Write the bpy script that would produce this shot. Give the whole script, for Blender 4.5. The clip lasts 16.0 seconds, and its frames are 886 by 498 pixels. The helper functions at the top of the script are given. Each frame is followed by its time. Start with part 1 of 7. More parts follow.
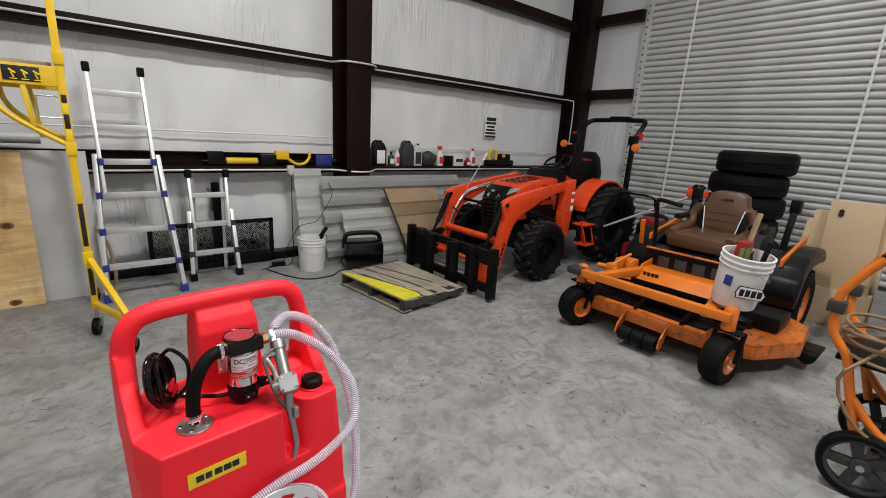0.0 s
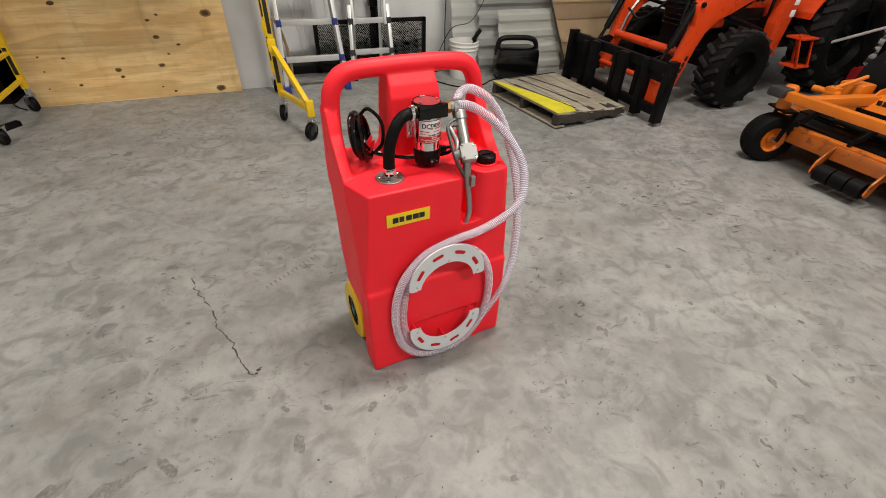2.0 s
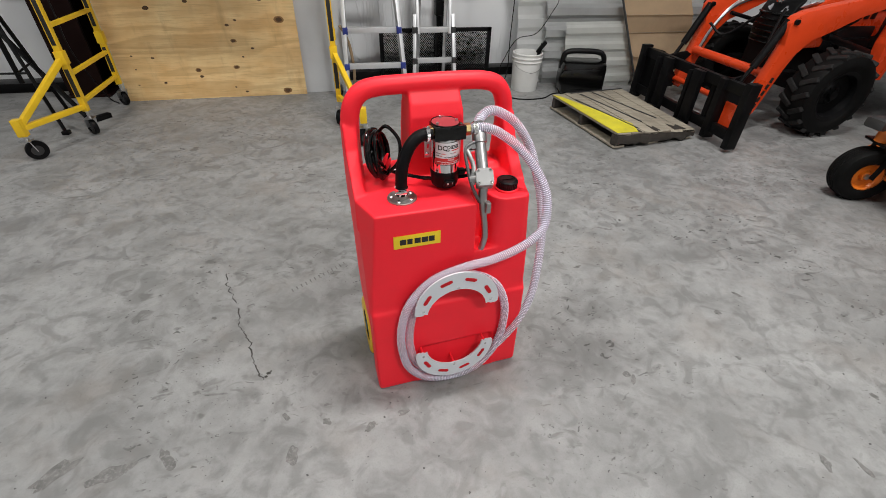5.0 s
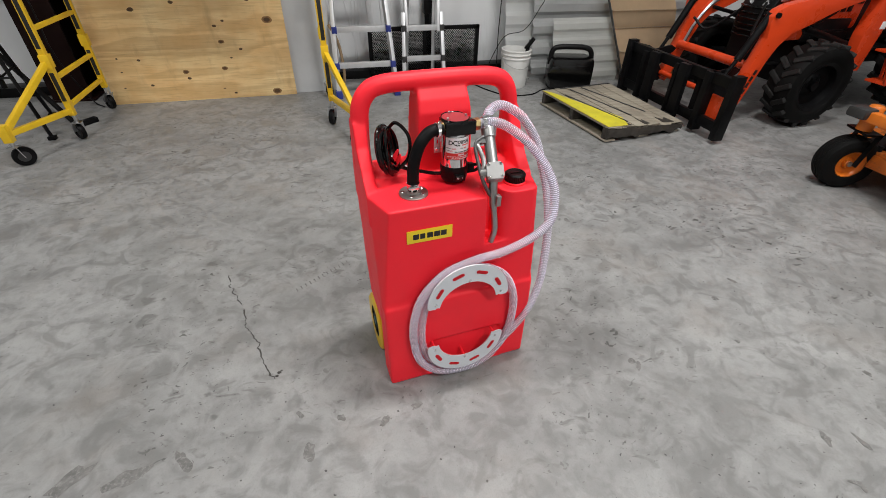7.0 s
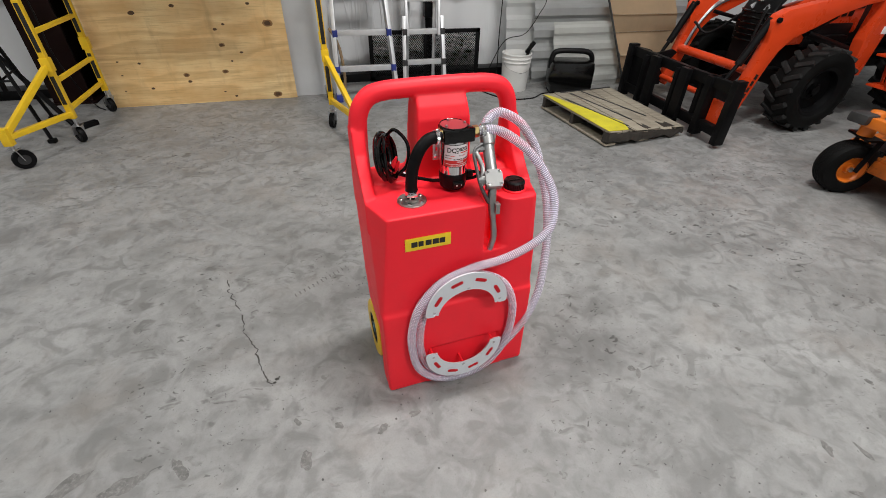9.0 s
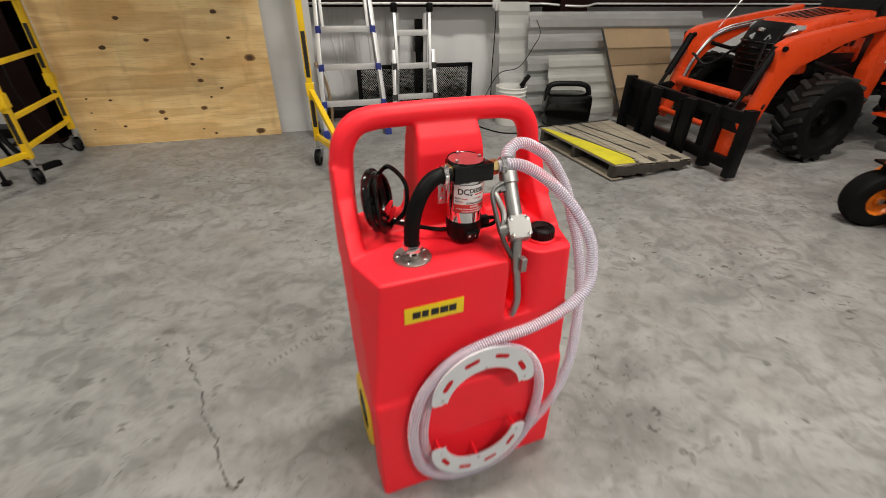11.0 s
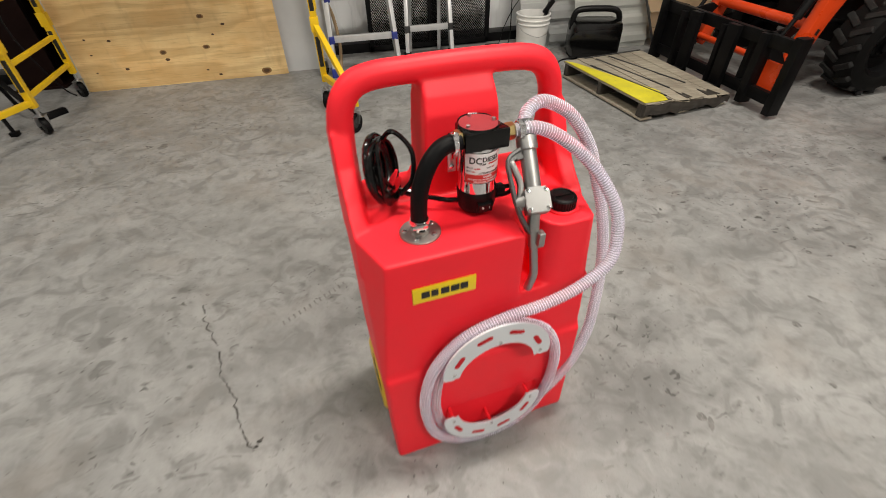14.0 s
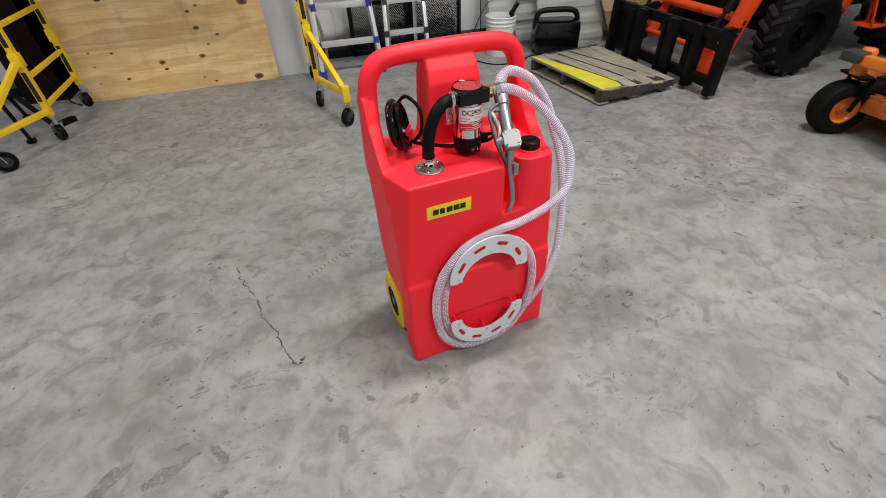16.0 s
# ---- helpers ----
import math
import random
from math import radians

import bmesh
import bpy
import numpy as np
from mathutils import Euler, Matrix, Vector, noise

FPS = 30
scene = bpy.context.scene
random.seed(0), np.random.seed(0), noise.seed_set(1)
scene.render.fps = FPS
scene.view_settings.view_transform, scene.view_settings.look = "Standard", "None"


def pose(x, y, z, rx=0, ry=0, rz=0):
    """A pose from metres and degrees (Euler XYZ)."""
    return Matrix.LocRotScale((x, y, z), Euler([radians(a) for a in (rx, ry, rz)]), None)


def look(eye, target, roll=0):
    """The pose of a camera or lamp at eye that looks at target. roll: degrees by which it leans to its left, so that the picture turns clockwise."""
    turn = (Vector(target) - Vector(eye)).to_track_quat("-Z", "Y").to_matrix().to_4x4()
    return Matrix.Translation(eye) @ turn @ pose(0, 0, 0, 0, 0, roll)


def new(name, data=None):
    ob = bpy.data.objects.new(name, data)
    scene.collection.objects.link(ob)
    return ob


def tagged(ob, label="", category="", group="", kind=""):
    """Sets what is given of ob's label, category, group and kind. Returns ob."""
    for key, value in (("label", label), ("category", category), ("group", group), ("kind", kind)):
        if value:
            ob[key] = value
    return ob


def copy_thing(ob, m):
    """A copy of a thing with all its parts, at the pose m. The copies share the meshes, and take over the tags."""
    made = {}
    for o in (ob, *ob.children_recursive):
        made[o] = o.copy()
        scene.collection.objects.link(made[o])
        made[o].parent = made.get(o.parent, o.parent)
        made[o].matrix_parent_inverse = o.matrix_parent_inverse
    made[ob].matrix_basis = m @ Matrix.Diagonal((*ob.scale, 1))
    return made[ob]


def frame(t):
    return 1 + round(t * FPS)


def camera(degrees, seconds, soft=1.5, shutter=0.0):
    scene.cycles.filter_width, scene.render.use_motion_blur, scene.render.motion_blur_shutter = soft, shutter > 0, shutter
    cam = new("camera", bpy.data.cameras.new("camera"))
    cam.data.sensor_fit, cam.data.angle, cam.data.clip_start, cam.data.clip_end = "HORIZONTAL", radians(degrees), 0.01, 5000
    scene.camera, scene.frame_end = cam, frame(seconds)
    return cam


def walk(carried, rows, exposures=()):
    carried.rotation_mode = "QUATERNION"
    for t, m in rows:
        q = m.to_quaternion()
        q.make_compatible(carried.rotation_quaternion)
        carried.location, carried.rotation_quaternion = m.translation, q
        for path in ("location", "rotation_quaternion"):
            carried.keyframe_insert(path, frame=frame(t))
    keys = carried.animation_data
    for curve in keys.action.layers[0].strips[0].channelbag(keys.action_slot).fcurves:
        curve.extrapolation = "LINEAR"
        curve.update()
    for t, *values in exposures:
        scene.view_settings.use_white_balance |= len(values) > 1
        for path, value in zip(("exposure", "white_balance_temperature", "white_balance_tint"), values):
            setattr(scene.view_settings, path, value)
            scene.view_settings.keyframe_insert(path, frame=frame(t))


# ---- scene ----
cam = camera(90.7, 16.0, soft=0.75, shutter=0.4)
PATH = [
    (0, (0.253, 0.459, 1.553), (1.504, 1.935, 1.048), 3.4),
    (0.5, (0.238, 0.455, 1.542), (1.432, 1.962, 0.992), 2.6),
    (1, (0.212, 0.464, 1.514), (1.27, 2.022, 0.841), 2.3),
    (1.5, (0.142, 0.474, 1.432), (0.92, 2.007, 0.411), 2.5),
    (2, (0.108, 0.472, 1.405), (0.73, 1.936, 0.193), 2.2),
    (2.5, (0.117, 0.468, 1.412), (0.716, 1.937, 0.193), 2.7),
    (3, (0.159, 0.473, 1.421), (0.707, 1.971, 0.214), 2.4),
    (3.5, (0.233, 0.496, 1.419), (0.711, 2.023, 0.219), 1.9),
    (4, (0.3, 0.508, 1.411), (0.697, 2.065, 0.221), 1.7),
    (4.2, (0.301, 0.513, 1.426), (0.67, 2.071, 0.227), 1.7),
    (6.3, (0.214, 0.498, 1.418), (0.601, 2.051, 0.22), 1.3),
    (6.5, (0.207, 0.498, 1.418), (0.611, 2.048, 0.22), 1.3),
    (7, (0.201, 0.501, 1.422), (0.626, 2.042, 0.219), 1.3),
    (7.5, (0.2, 0.506, 1.42), (0.634, 2.039, 0.212), 1.4),
    (8, (0.201, 0.509, 1.422), (0.62, 2.047, 0.215), 1.4),
    (8.5, (0.204, 0.511, 1.42), (0.624, 2.058, 0.223), 1.4),
    (8.7, (0.213, 0.513, 1.432), (0.632, 2.055, 0.229), 1.4),
    (10.8, (0.187, 0.673, 1.368), (0.675, 2.292, 0.3), 1.3),
    (11, (0.244, 0.814, 1.315), (0.73, 2.434, 0.247), 1.1),
    (11.5, (0.419, 1.246, 1.158), (0.864, 2.897, 0.120), 1.2),
    (12, (0.488, 1.462, 1.037), (0.876, 3.092, -0.055), 0.3),
    (12.5, (0.499, 1.501, 1.013), (0.842, 3.133, -0.092), -0.3),
    (13, (0.512, 1.459, 1.052), (0.816, 3.070, -0.094), -1.1),
    (13.5, (0.465, 1.267, 1.196), (0.798, 2.788, -0.059), -0.4),
    (14, (0.291, 0.919, 1.338), (0.653, 2.395, 0.038), -1.0),
    (14.5, (0.219, 0.703, 1.389), (0.579, 2.179, 0.088), -1.4),
    (15, (0.251, 0.609, 1.382), (0.57, 2.114, 0.104), -0.5),
    (15.5, (0.206, 0.558, 1.394), (0.592, 2.044, 0.112), -0.5),
    (16, (0.111, 0.531, 1.406), (0.561, 1.999, 0.124), -2.1),
]
walk(cam, [(t, look(eye, target, roll)) for t, eye, target, roll in PATH],
     [(0.0, 0.0, 6600, 10), (1.0, 0.0, 7150, 10), (1.5, 0.1, 7300, 10), (2.5, 0.14, 7000, 10), (3.3, 0.1, 6500, 10), (8.7, 0.1, 6500, 10),
      (10.8, 0.1, 7100, 10), (11.6, 0.06, 7400, 10), (12.5, 0.06, 7500, 10), (13.5, 0.2, 7400, 10), (14.5, 0.18, 7000, 10), (15.5, 0.16, 6550, 10), (16.0, 0.16, 6500, 10)])

# ---- light: cool LED high-bay strips under the roof ----
world = bpy.data.worlds.new("world")
scene.world = world
world.use_nodes = True
world.node_tree.nodes["Background"].inputs[0].default_value = (0.75, 0.85, 1.0, 1)
world.node_tree.nodes["Background"].inputs[1].default_value = 0.01
for lx, ly, watts in ((-2.2, 2.1, 92), (1.7, 2.1, 150), (6.0, 2.4, 33), (-2.2, -1.6, 18), (2.2, -1.6, 172), (6.0, -1.6, 42)):
    lamp = bpy.data.lights.new("high_bay_light", "AREA")
    lamp.shape, lamp.size, lamp.size_y = "RECTANGLE", 1.3, 0.4
    lamp.energy, lamp.color = watts, (1.0, 0.985, 0.96)
    lo = new("high_bay_light", lamp)
    lo.matrix_world = look((lx, ly, 5.1), (lx, ly, 0))

# ---- materials ----
def nodes_of(name):
    m = bpy.data.materials.new(name)
    m.use_nodes = True
    nt = m.node_tree
    return m, nt, nt.nodes["Principled BSDF"]


def link(nt, a, b):
    nt.links.new(a, b)


def noise_node(nt, scale, detail=4.0, rough=0.55, vec=None):
    n = nt.nodes.new("ShaderNodeTexNoise")
    n.inputs["Scale"].default_value, n.inputs["Detail"].default_value, n.inputs["Roughness"].default_value = scale, detail, rough
    if vec is not None:
        link(nt, vec, n.inputs["Vector"])
    return n


def ramp(nt, fac, stops):
    r = nt.nodes.new("ShaderNodeValToRGB")
    while len(r.color_ramp.elements) < len(stops):
        r.color_ramp.elements.new(0.5)
    for e, (p, c) in zip(r.color_ramp.elements, stops):
        e.position = p
        e.color = (c, c, c, 1) if isinstance(c, (int, float)) else (*c, 1)
    link(nt, fac, r.inputs[0])
    return r


def mixc(nt, fac, a, b, mode="MIX"):
    x = nt.nodes.new("ShaderNodeMix")
    x.data_type, x.blend_type = "RGBA", mode
    for sock, val in ((x.inputs["Factor"], fac), (x.inputs["A"], a), (x.inputs["B"], b)):
        if isinstance(val, (int, float)):
            sock.default_value = val
        elif isinstance(val, tuple):
            sock.default_value = (*val, 1)
        else:
            link(nt, val, sock)
    return x.outputs["Result"]


def bump(nt, bs, height, strength, dist=0.01):
    b = nt.nodes.new("ShaderNodeBump")
    b.inputs["Strength"].default_value, b.inputs["Distance"].default_value = strength, dist
    link(nt, height, b.inputs["Height"])
    link(nt, b.outputs[0], bs.inputs["Normal"])


def mat(name, col, rough=0.5, metal=0.0, var=0.15, scale=6.0, grain=120.0, bumps=0.1, dirt=None, dirt_at=0.62, spec=0.5):
    """Paint, plastic, metal or cloth: colour that varies at two scales, uneven gloss, fine relief and, with dirt, worn or soiled spots."""
    m, nt, bs = nodes_of(name)
    tc = nt.nodes.new("ShaderNodeTexCoord").outputs["Object"]
    big, fine = noise_node(nt, scale, 5, 0.6, tc), noise_node(nt, grain, 3, 0.5, tc)
    lo, hi = tuple(c * (1 - var) for c in col), tuple(min(1, c * (1 + var)) for c in col)
    c = mixc(nt, ramp(nt, big.outputs[0], ((0.3, 0.0), (0.7, 1.0))).outputs[0], lo, hi)
    c = mixc(nt, ramp(nt, fine.outputs[0], ((0.35, 0.0), (0.75, var * 0.8))).outputs[0], c, lo)
    if dirt:
        d = noise_node(nt, scale * 2.7, 8, 0.7, tc)
        c = mixc(nt, ramp(nt, d.outputs[0], ((dirt_at, 0.0), (dirt_at + 0.12, 0.85))).outputs[0], c, dirt)
    link(nt, c, bs.inputs["Base Color"])
    link(nt, ramp(nt, big.outputs[0], ((0.25, max(0.03, rough * 0.8)), (0.75, min(1, rough * 1.25)))).outputs[0], bs.inputs["Roughness"])
    bs.inputs["Metallic"].default_value = metal
    bs.inputs["Specular IOR Level"].default_value = spec
    if bumps:
        bump(nt, bs, fine.outputs[0], bumps, 0.002)
    return m


def make_concrete():
    m, nt, bs = nodes_of("trowelled_concrete")
    tc = nt.nodes.new("ShaderNodeTexCoord").outputs["Object"]

    def mapped(rot, scale):
        w = nt.nodes.new("ShaderNodeMapping")
        w.inputs["Rotation"].default_value, w.inputs["Scale"].default_value = (0, 0, rot), scale
        link(nt, tc, w.inputs[0])
        return w.outputs[0]
    trowel = mapped(0.55, (1.0, 1.35, 1.0))
    cloud, blot = noise_node(nt, 1.1, 5, 0.6, tc), noise_node(nt, 3.6, 7, 0.62, trowel)
    swirl = nt.nodes.new("ShaderNodeTexNoise")
    swirl.inputs["Scale"].default_value, swirl.inputs["Detail"].default_value, swirl.inputs["Distortion"].default_value = 7.0, 5.0, 1.6
    link(nt, tc, swirl.inputs["Vector"])
    patch, fine = noise_node(nt, 15.0, 6, 0.62, mapped(-0.3, (1.25, 1.0, 1.0))), noise_node(nt, 170.0, 4, 0.6, tc)
    c = ramp(nt, cloud.outputs[0], ((0.34, (0.212, 0.213, 0.210)), (0.66, (0.312, 0.314, 0.310)))).outputs[0]
    c = mixc(nt, ramp(nt, blot.outputs[0], ((0.36, 0.68), (0.52, 0.0))).outputs[0], c, (0.166, 0.166, 0.162))
    c = mixc(nt, ramp(nt, blot.outputs[0], ((0.52, 0.0), (0.70, 0.36))).outputs[0], c, (0.372, 0.375, 0.370))
    c = mixc(nt, ramp(nt, swirl.outputs[0], ((0.36, 0.60), (0.48, 0.0))).outputs[0], c, (0.150, 0.150, 0.146))
    c = mixc(nt, ramp(nt, swirl.outputs[0], ((0.55, 0.0), (0.66, 0.30))).outputs[0], c, (0.350, 0.352, 0.346))
    c = mixc(nt, ramp(nt, patch.outputs[0], ((0.36, 0.34), (0.50, 0.0))).outputs[0], c, (0.150, 0.149, 0.145))
    # scuffs and boot marks gather where the slab is walked on
    walked = ramp(nt, noise_node(nt, 1.7, 2, 0.5, mapped(0.2, (1.0, 1.0, 1.0))).outputs[0], ((0.44, 0.1), (0.60, 1.0))).outputs[0]
    def marked(c, scale, detail, vec, lo, hi, amount, col):
        n = nt.nodes.new("ShaderNodeTexNoise")
        n.inputs["Scale"].default_value, n.inputs["Detail"].default_value, n.inputs["Distortion"].default_value = scale, detail, 0.9
        link(nt, vec, n.inputs["Vector"])
        k = nt.nodes.new("ShaderNodeMath")
        k.operation = "MULTIPLY"
        link(nt, ramp(nt, n.outputs[0], ((lo, 0.0), (hi, amount))).outputs[0], k.inputs[0])
        link(nt, walked, k.inputs[1])
        return mixc(nt, k.outputs[0], c, col)
    c = marked(c, 9.0, 3.0, mapped(0.6, (1.0, 1.7, 1.0)), 0.605, 0.69, 0.60, (0.090, 0.088, 0.084))
    c = marked(c, 19.0, 2.0, mapped(-0.8, (1.0, 1.6, 1.0)), 0.665, 0.71, 0.80, (0.055, 0.053, 0.050))
    c = marked(c, 44.0, 2.0, mapped(0.4, (1.0, 1.5, 1.0)), 0.685, 0.72, 0.75, (0.055, 0.053, 0.050))
    pits = noise_node(nt, 60.0, 1, 0.5, mapped(1.1, (1.0, 1.0, 1.0)))
    c = mixc(nt, ramp(nt, pits.outputs[0], ((0.755, 0.0), (0.775, 0.85))).outputs[0], c, (0.030, 0.029, 0.028))
    warm = noise_node(nt, 2.1, 4, 0.6, tc)
    c = mixc(nt, ramp(nt, warm.outputs[0], ((0.54, 0.0), (0.72, 0.34))).outputs[0], c, (0.262, 0.226, 0.196))
    c = mixc(nt, ramp(nt, fine.outputs[0], ((0.5, 0.0), (0.8, 0.30))).outputs[0], c, (0.130, 0.130, 0.127))
    link(nt, c, bs.inputs["Base Color"])
    link(nt, ramp(nt, blot.outputs[0], ((0.3, 0.40), (0.7, 0.60))).outputs[0], bs.inputs["Roughness"])
    bump(nt, bs, fine.outputs[0], 0.12, 0.002)
    return m


def make_vinyl():
    m, nt, bs = nodes_of("white_insulation_vinyl")
    tc = nt.nodes.new("ShaderNodeTexCoord").outputs["Object"]
    mp = nt.nodes.new("ShaderNodeMapping")
    mp.inputs["Scale"].default_value = (1.0, 1.0, 0.22)
    link(nt, tc, mp.inputs[0])
    creases, soft = noise_node(nt, 2.4, 2.0, 0.45, mp.outputs[0]), noise_node(nt, 1.2, 3, 0.5, tc)
    mq = nt.nodes.new("ShaderNodeMapping")
    mq.inputs["Scale"].default_value, mq.inputs["Rotation"].default_value = (1.0, 1.0, 0.16), (0, 0.35, 0)
    link(nt, tc, mq.inputs[0])
    folds = noise_node(nt, 9.0, 2.0, 0.5, mq.outputs[0])
    where = noise_node(nt, 0.9, 2.0, 0.5, tc)
    sharp = ramp(nt, folds.outputs[0], ((0.44, 0.0), (0.50, 1.0), (0.56, 0.0))).outputs[0]
    amount = ramp(nt, where.outputs[0], ((0.46, 0.0), (0.70, 0.34))).outputs[0]
    relief = mixc(nt, amount, creases.outputs[0], sharp)
    c = ramp(nt, soft.outputs[0], ((0.3, (0.68, 0.69, 0.705)), (0.7, (0.77, 0.78, 0.79)))).outputs[0]
    link(nt, c, bs.inputs["Base Color"])
    bs.inputs["Roughness"].default_value = 0.30
    bump(nt, bs, relief, 0.75, 0.035)
    return m


def make_wood(name, light, dark, scale=3.0, stretch=(1, 1, 9), knots=True, rough=0.6):
    m, nt, bs = nodes_of(name)
    tc = nt.nodes.new("ShaderNodeTexCoord").outputs["Object"]
    mp = nt.nodes.new("ShaderNodeMapping")
    mp.inputs["Scale"].default_value = stretch
    link(nt, tc, mp.inputs[0])
    wave = nt.nodes.new("ShaderNodeTexWave")
    wave.wave_type, wave.bands_direction = "BANDS", "DIAGONAL"
    wave.inputs["Scale"].default_value, wave.inputs["Distortion"].default_value = scale * 0.6, 9.0
    wave.inputs["Detail"].default_value, wave.inputs["Detail Scale"].default_value = 3.0, 1.2
    link(nt, mp.outputs[0], wave.inputs["Vector"])
    streak, soft = noise_node(nt, scale * 3, 6, 0.65, mp.outputs[0]), noise_node(nt, 2.3, 4, 0.6, tc)
    mid = tuple((a + b) / 2 for a, b in zip(light, dark))
    c = mixc(nt, ramp(nt, wave.outputs[0], ((0.2, 0.0), (0.9, 0.55))).outputs[0], light, mid)
    c = mixc(nt, ramp(nt, streak.outputs[0], ((0.45, 0.0), (0.75, 0.7))).outputs[0], c, mid)
    c = mixc(nt, ramp(nt, soft.outputs[0], ((0.52, 0.0), (0.75, 0.6))).outputs[0], c, dark)
    link(nt, c, bs.inputs["Base Color"])
    bs.inputs["Roughness"].default_value = rough
    bump(nt, bs, streak.outputs[0], 0.15, 0.003)
    return m


def make_hose():
    m, nt, bs = nodes_of("clear_pvc_hose")
    tc = nt.nodes.new("ShaderNodeTexCoord").outputs["Object"]
    n = noise_node(nt, 30.0, 3, 0.5, tc)
    c = ramp(nt, n.outputs[0], ((0.3, (0.82, 0.80, 0.93)), (0.7, (0.92, 0.90, 0.99)))).outputs[0]
    link(nt, c, bs.inputs["Base Color"])
    bs.inputs["Roughness"].default_value = 0.10
    bs.inputs["IOR"].default_value = 1.22
    bs.inputs["Transmission Weight"].default_value = 0.72
    return m


CONCRETE, VINYL, HOSE = make_concrete(), make_vinyl(), make_hose()


def make_ply():
    """Rotary-cut pine veneer: broad wandering figure of brown late wood along the sheet, fine pores and pale bands."""
    m, nt, bs = nodes_of("pine_plywood")
    tc = nt.nodes.new("ShaderNodeTexCoord").outputs["Object"]
    mp = nt.nodes.new("ShaderNodeMapping")
    mp.inputs["Scale"].default_value = (0.30, 1.0, 1.9)
    link(nt, tc, mp.inputs[0])
    figure = noise_node(nt, 1.5, 2.5, 0.5, mp.outputs[0])
    rings = nt.nodes.new("ShaderNodeMath")
    rings.operation = "MULTIPLY"
    rings.inputs[1].default_value = 10.0
    link(nt, figure.outputs[0], rings.inputs[0])
    saw = nt.nodes.new("ShaderNodeMath")
    saw.operation = "FRACT"
    link(nt, rings.outputs[0], saw.inputs[0])
    mq = nt.nodes.new("ShaderNodeMapping")
    mq.inputs["Scale"].default_value = (0.06, 1.0, 1.0)
    link(nt, tc, mq.inputs[0])
    pores, soft = noise_node(nt, 90.0, 5, 0.65, mq.outputs[0]), noise_node(nt, 2.6, 4, 0.6, tc)
    c = ramp(nt, soft.outputs[0], ((0.34, (0.84, 0.54, 0.23)), (0.66, (0.96, 0.74, 0.39)))).outputs[0]
    late = ramp(nt, saw.outputs[0], ((0.15, 0.0), (0.66, 0.40), (0.84, 0.38), (0.98, 0.0))).outputs[0]
    c = mixc(nt, late, c, (0.54, 0.30, 0.11))
    c = mixc(nt, ramp(nt, pores.outputs[0], ((0.50, 0.0), (0.74, 0.50))).outputs[0], c, (0.46, 0.26, 0.10))
    ms = nt.nodes.new("ShaderNodeMapping")
    ms.inputs["Rotation"].default_value, ms.inputs["Scale"].default_value = (0, 0.7, 0), (1.0, 1.0, 0.3)
    link(nt, tc, ms.inputs[0])
    grime = noise_node(nt, 6.0, 5, 0.65, ms.outputs[0])
    c = mixc(nt, ramp(nt, grime.outputs[0], ((0.56, 0.0), (0.74, 0.42))).outputs[0], c, (0.38, 0.21, 0.085))
    link(nt, c, bs.inputs["Base Color"])
    bs.inputs["Roughness"].default_value = 0.6
    bump(nt, bs, pores.outputs[0], 0.15, 0.002)
    return m


PLY = make_ply()
OLDWOOD = make_wood("weathered_pallet_wood", (0.37, 0.33, 0.26), (0.12, 0.10, 0.078), 3.0, (1, 6, 6))
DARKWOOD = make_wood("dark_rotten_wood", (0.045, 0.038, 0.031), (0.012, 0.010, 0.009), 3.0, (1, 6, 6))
STICKWOOD = make_wood("raw_wood", (0.34, 0.24, 0.14), (0.17, 0.11, 0.06), 4.0, (3, 3, 1))
RED = mat("red_polyethylene", (0.95, 0.018, 0.034), 0.5, 0, 0.05, 5, 260, 0.10, spec=0.35)
SHADERED = mat("shaded_tank_red", (0.55, 0.012, 0.020), 0.6, 0, 0.10, 20, 260, 0.10, spec=0.2)
BLACKP = mat("black_plastic", (0.005, 0.005, 0.0055), 0.34, 0, 0.25, 9, 200, 0.1, spec=0.18)
BLACKG = mat("glossy_black_cast_paint", (0.003, 0.003, 0.003), 0.14, 0, 0.25, 12, 90, 0.22, spec=0.38)
RUBBER = mat("black_rubber", (0.0045, 0.0045, 0.005), 0.45, 0, 0.25, 9, 150, 0.2, spec=0.12)
TYRE = mat("dusty_tyre_rubber", (0.006, 0.006, 0.006), 0.6, 0, 0.3, 6, 90, 0.3, (0.030, 0.028, 0.025), 0.72, 0.10)
CHROME = mat("chrome", (0.82, 0.82, 0.83), 0.07, 1, 0.03, 8, 200, 0.0)
COVERAL = mat("satin_cast_cover", (0.28, 0.28, 0.277), 0.50, 0.85, 0.08, 15, 900, 0.03)
STEEL = mat("brushed_steel", (0.55, 0.55, 0.56), 0.3, 1, 0.1, 12, 200, 0.15)
CASTAL = mat("cast_aluminium", (0.40, 0.40, 0.395), 0.38, 1, 0.10, 15, 900, 0.04)
CASTST = mat("dull_turned_steel", (0.36, 0.345, 0.33), 0.42, 1, 0.12, 14, 260, 0.15)
# trigger guard metal: the guard's shadow side is put into this dark colour
CASTSHADE = mat("shaded_cast_metal", (0.13, 0.13, 0.13), 0.5, 0.7, 0.2, 30, 300, 0.2)
BRASS = mat("brass", (0.50, 0.38, 0.17), 0.3, 1, 0.12, 20, 200, 0.1)
ALU = mat("ladder_aluminium", (0.68, 0.69, 0.70), 0.42, 0.65, 0.08, 8, 160, 0.15)
RIBW = mat("milky_hose_rib", (0.80, 0.78, 0.90), 0.25, 0, 0.03, 8, 150, 0.0)
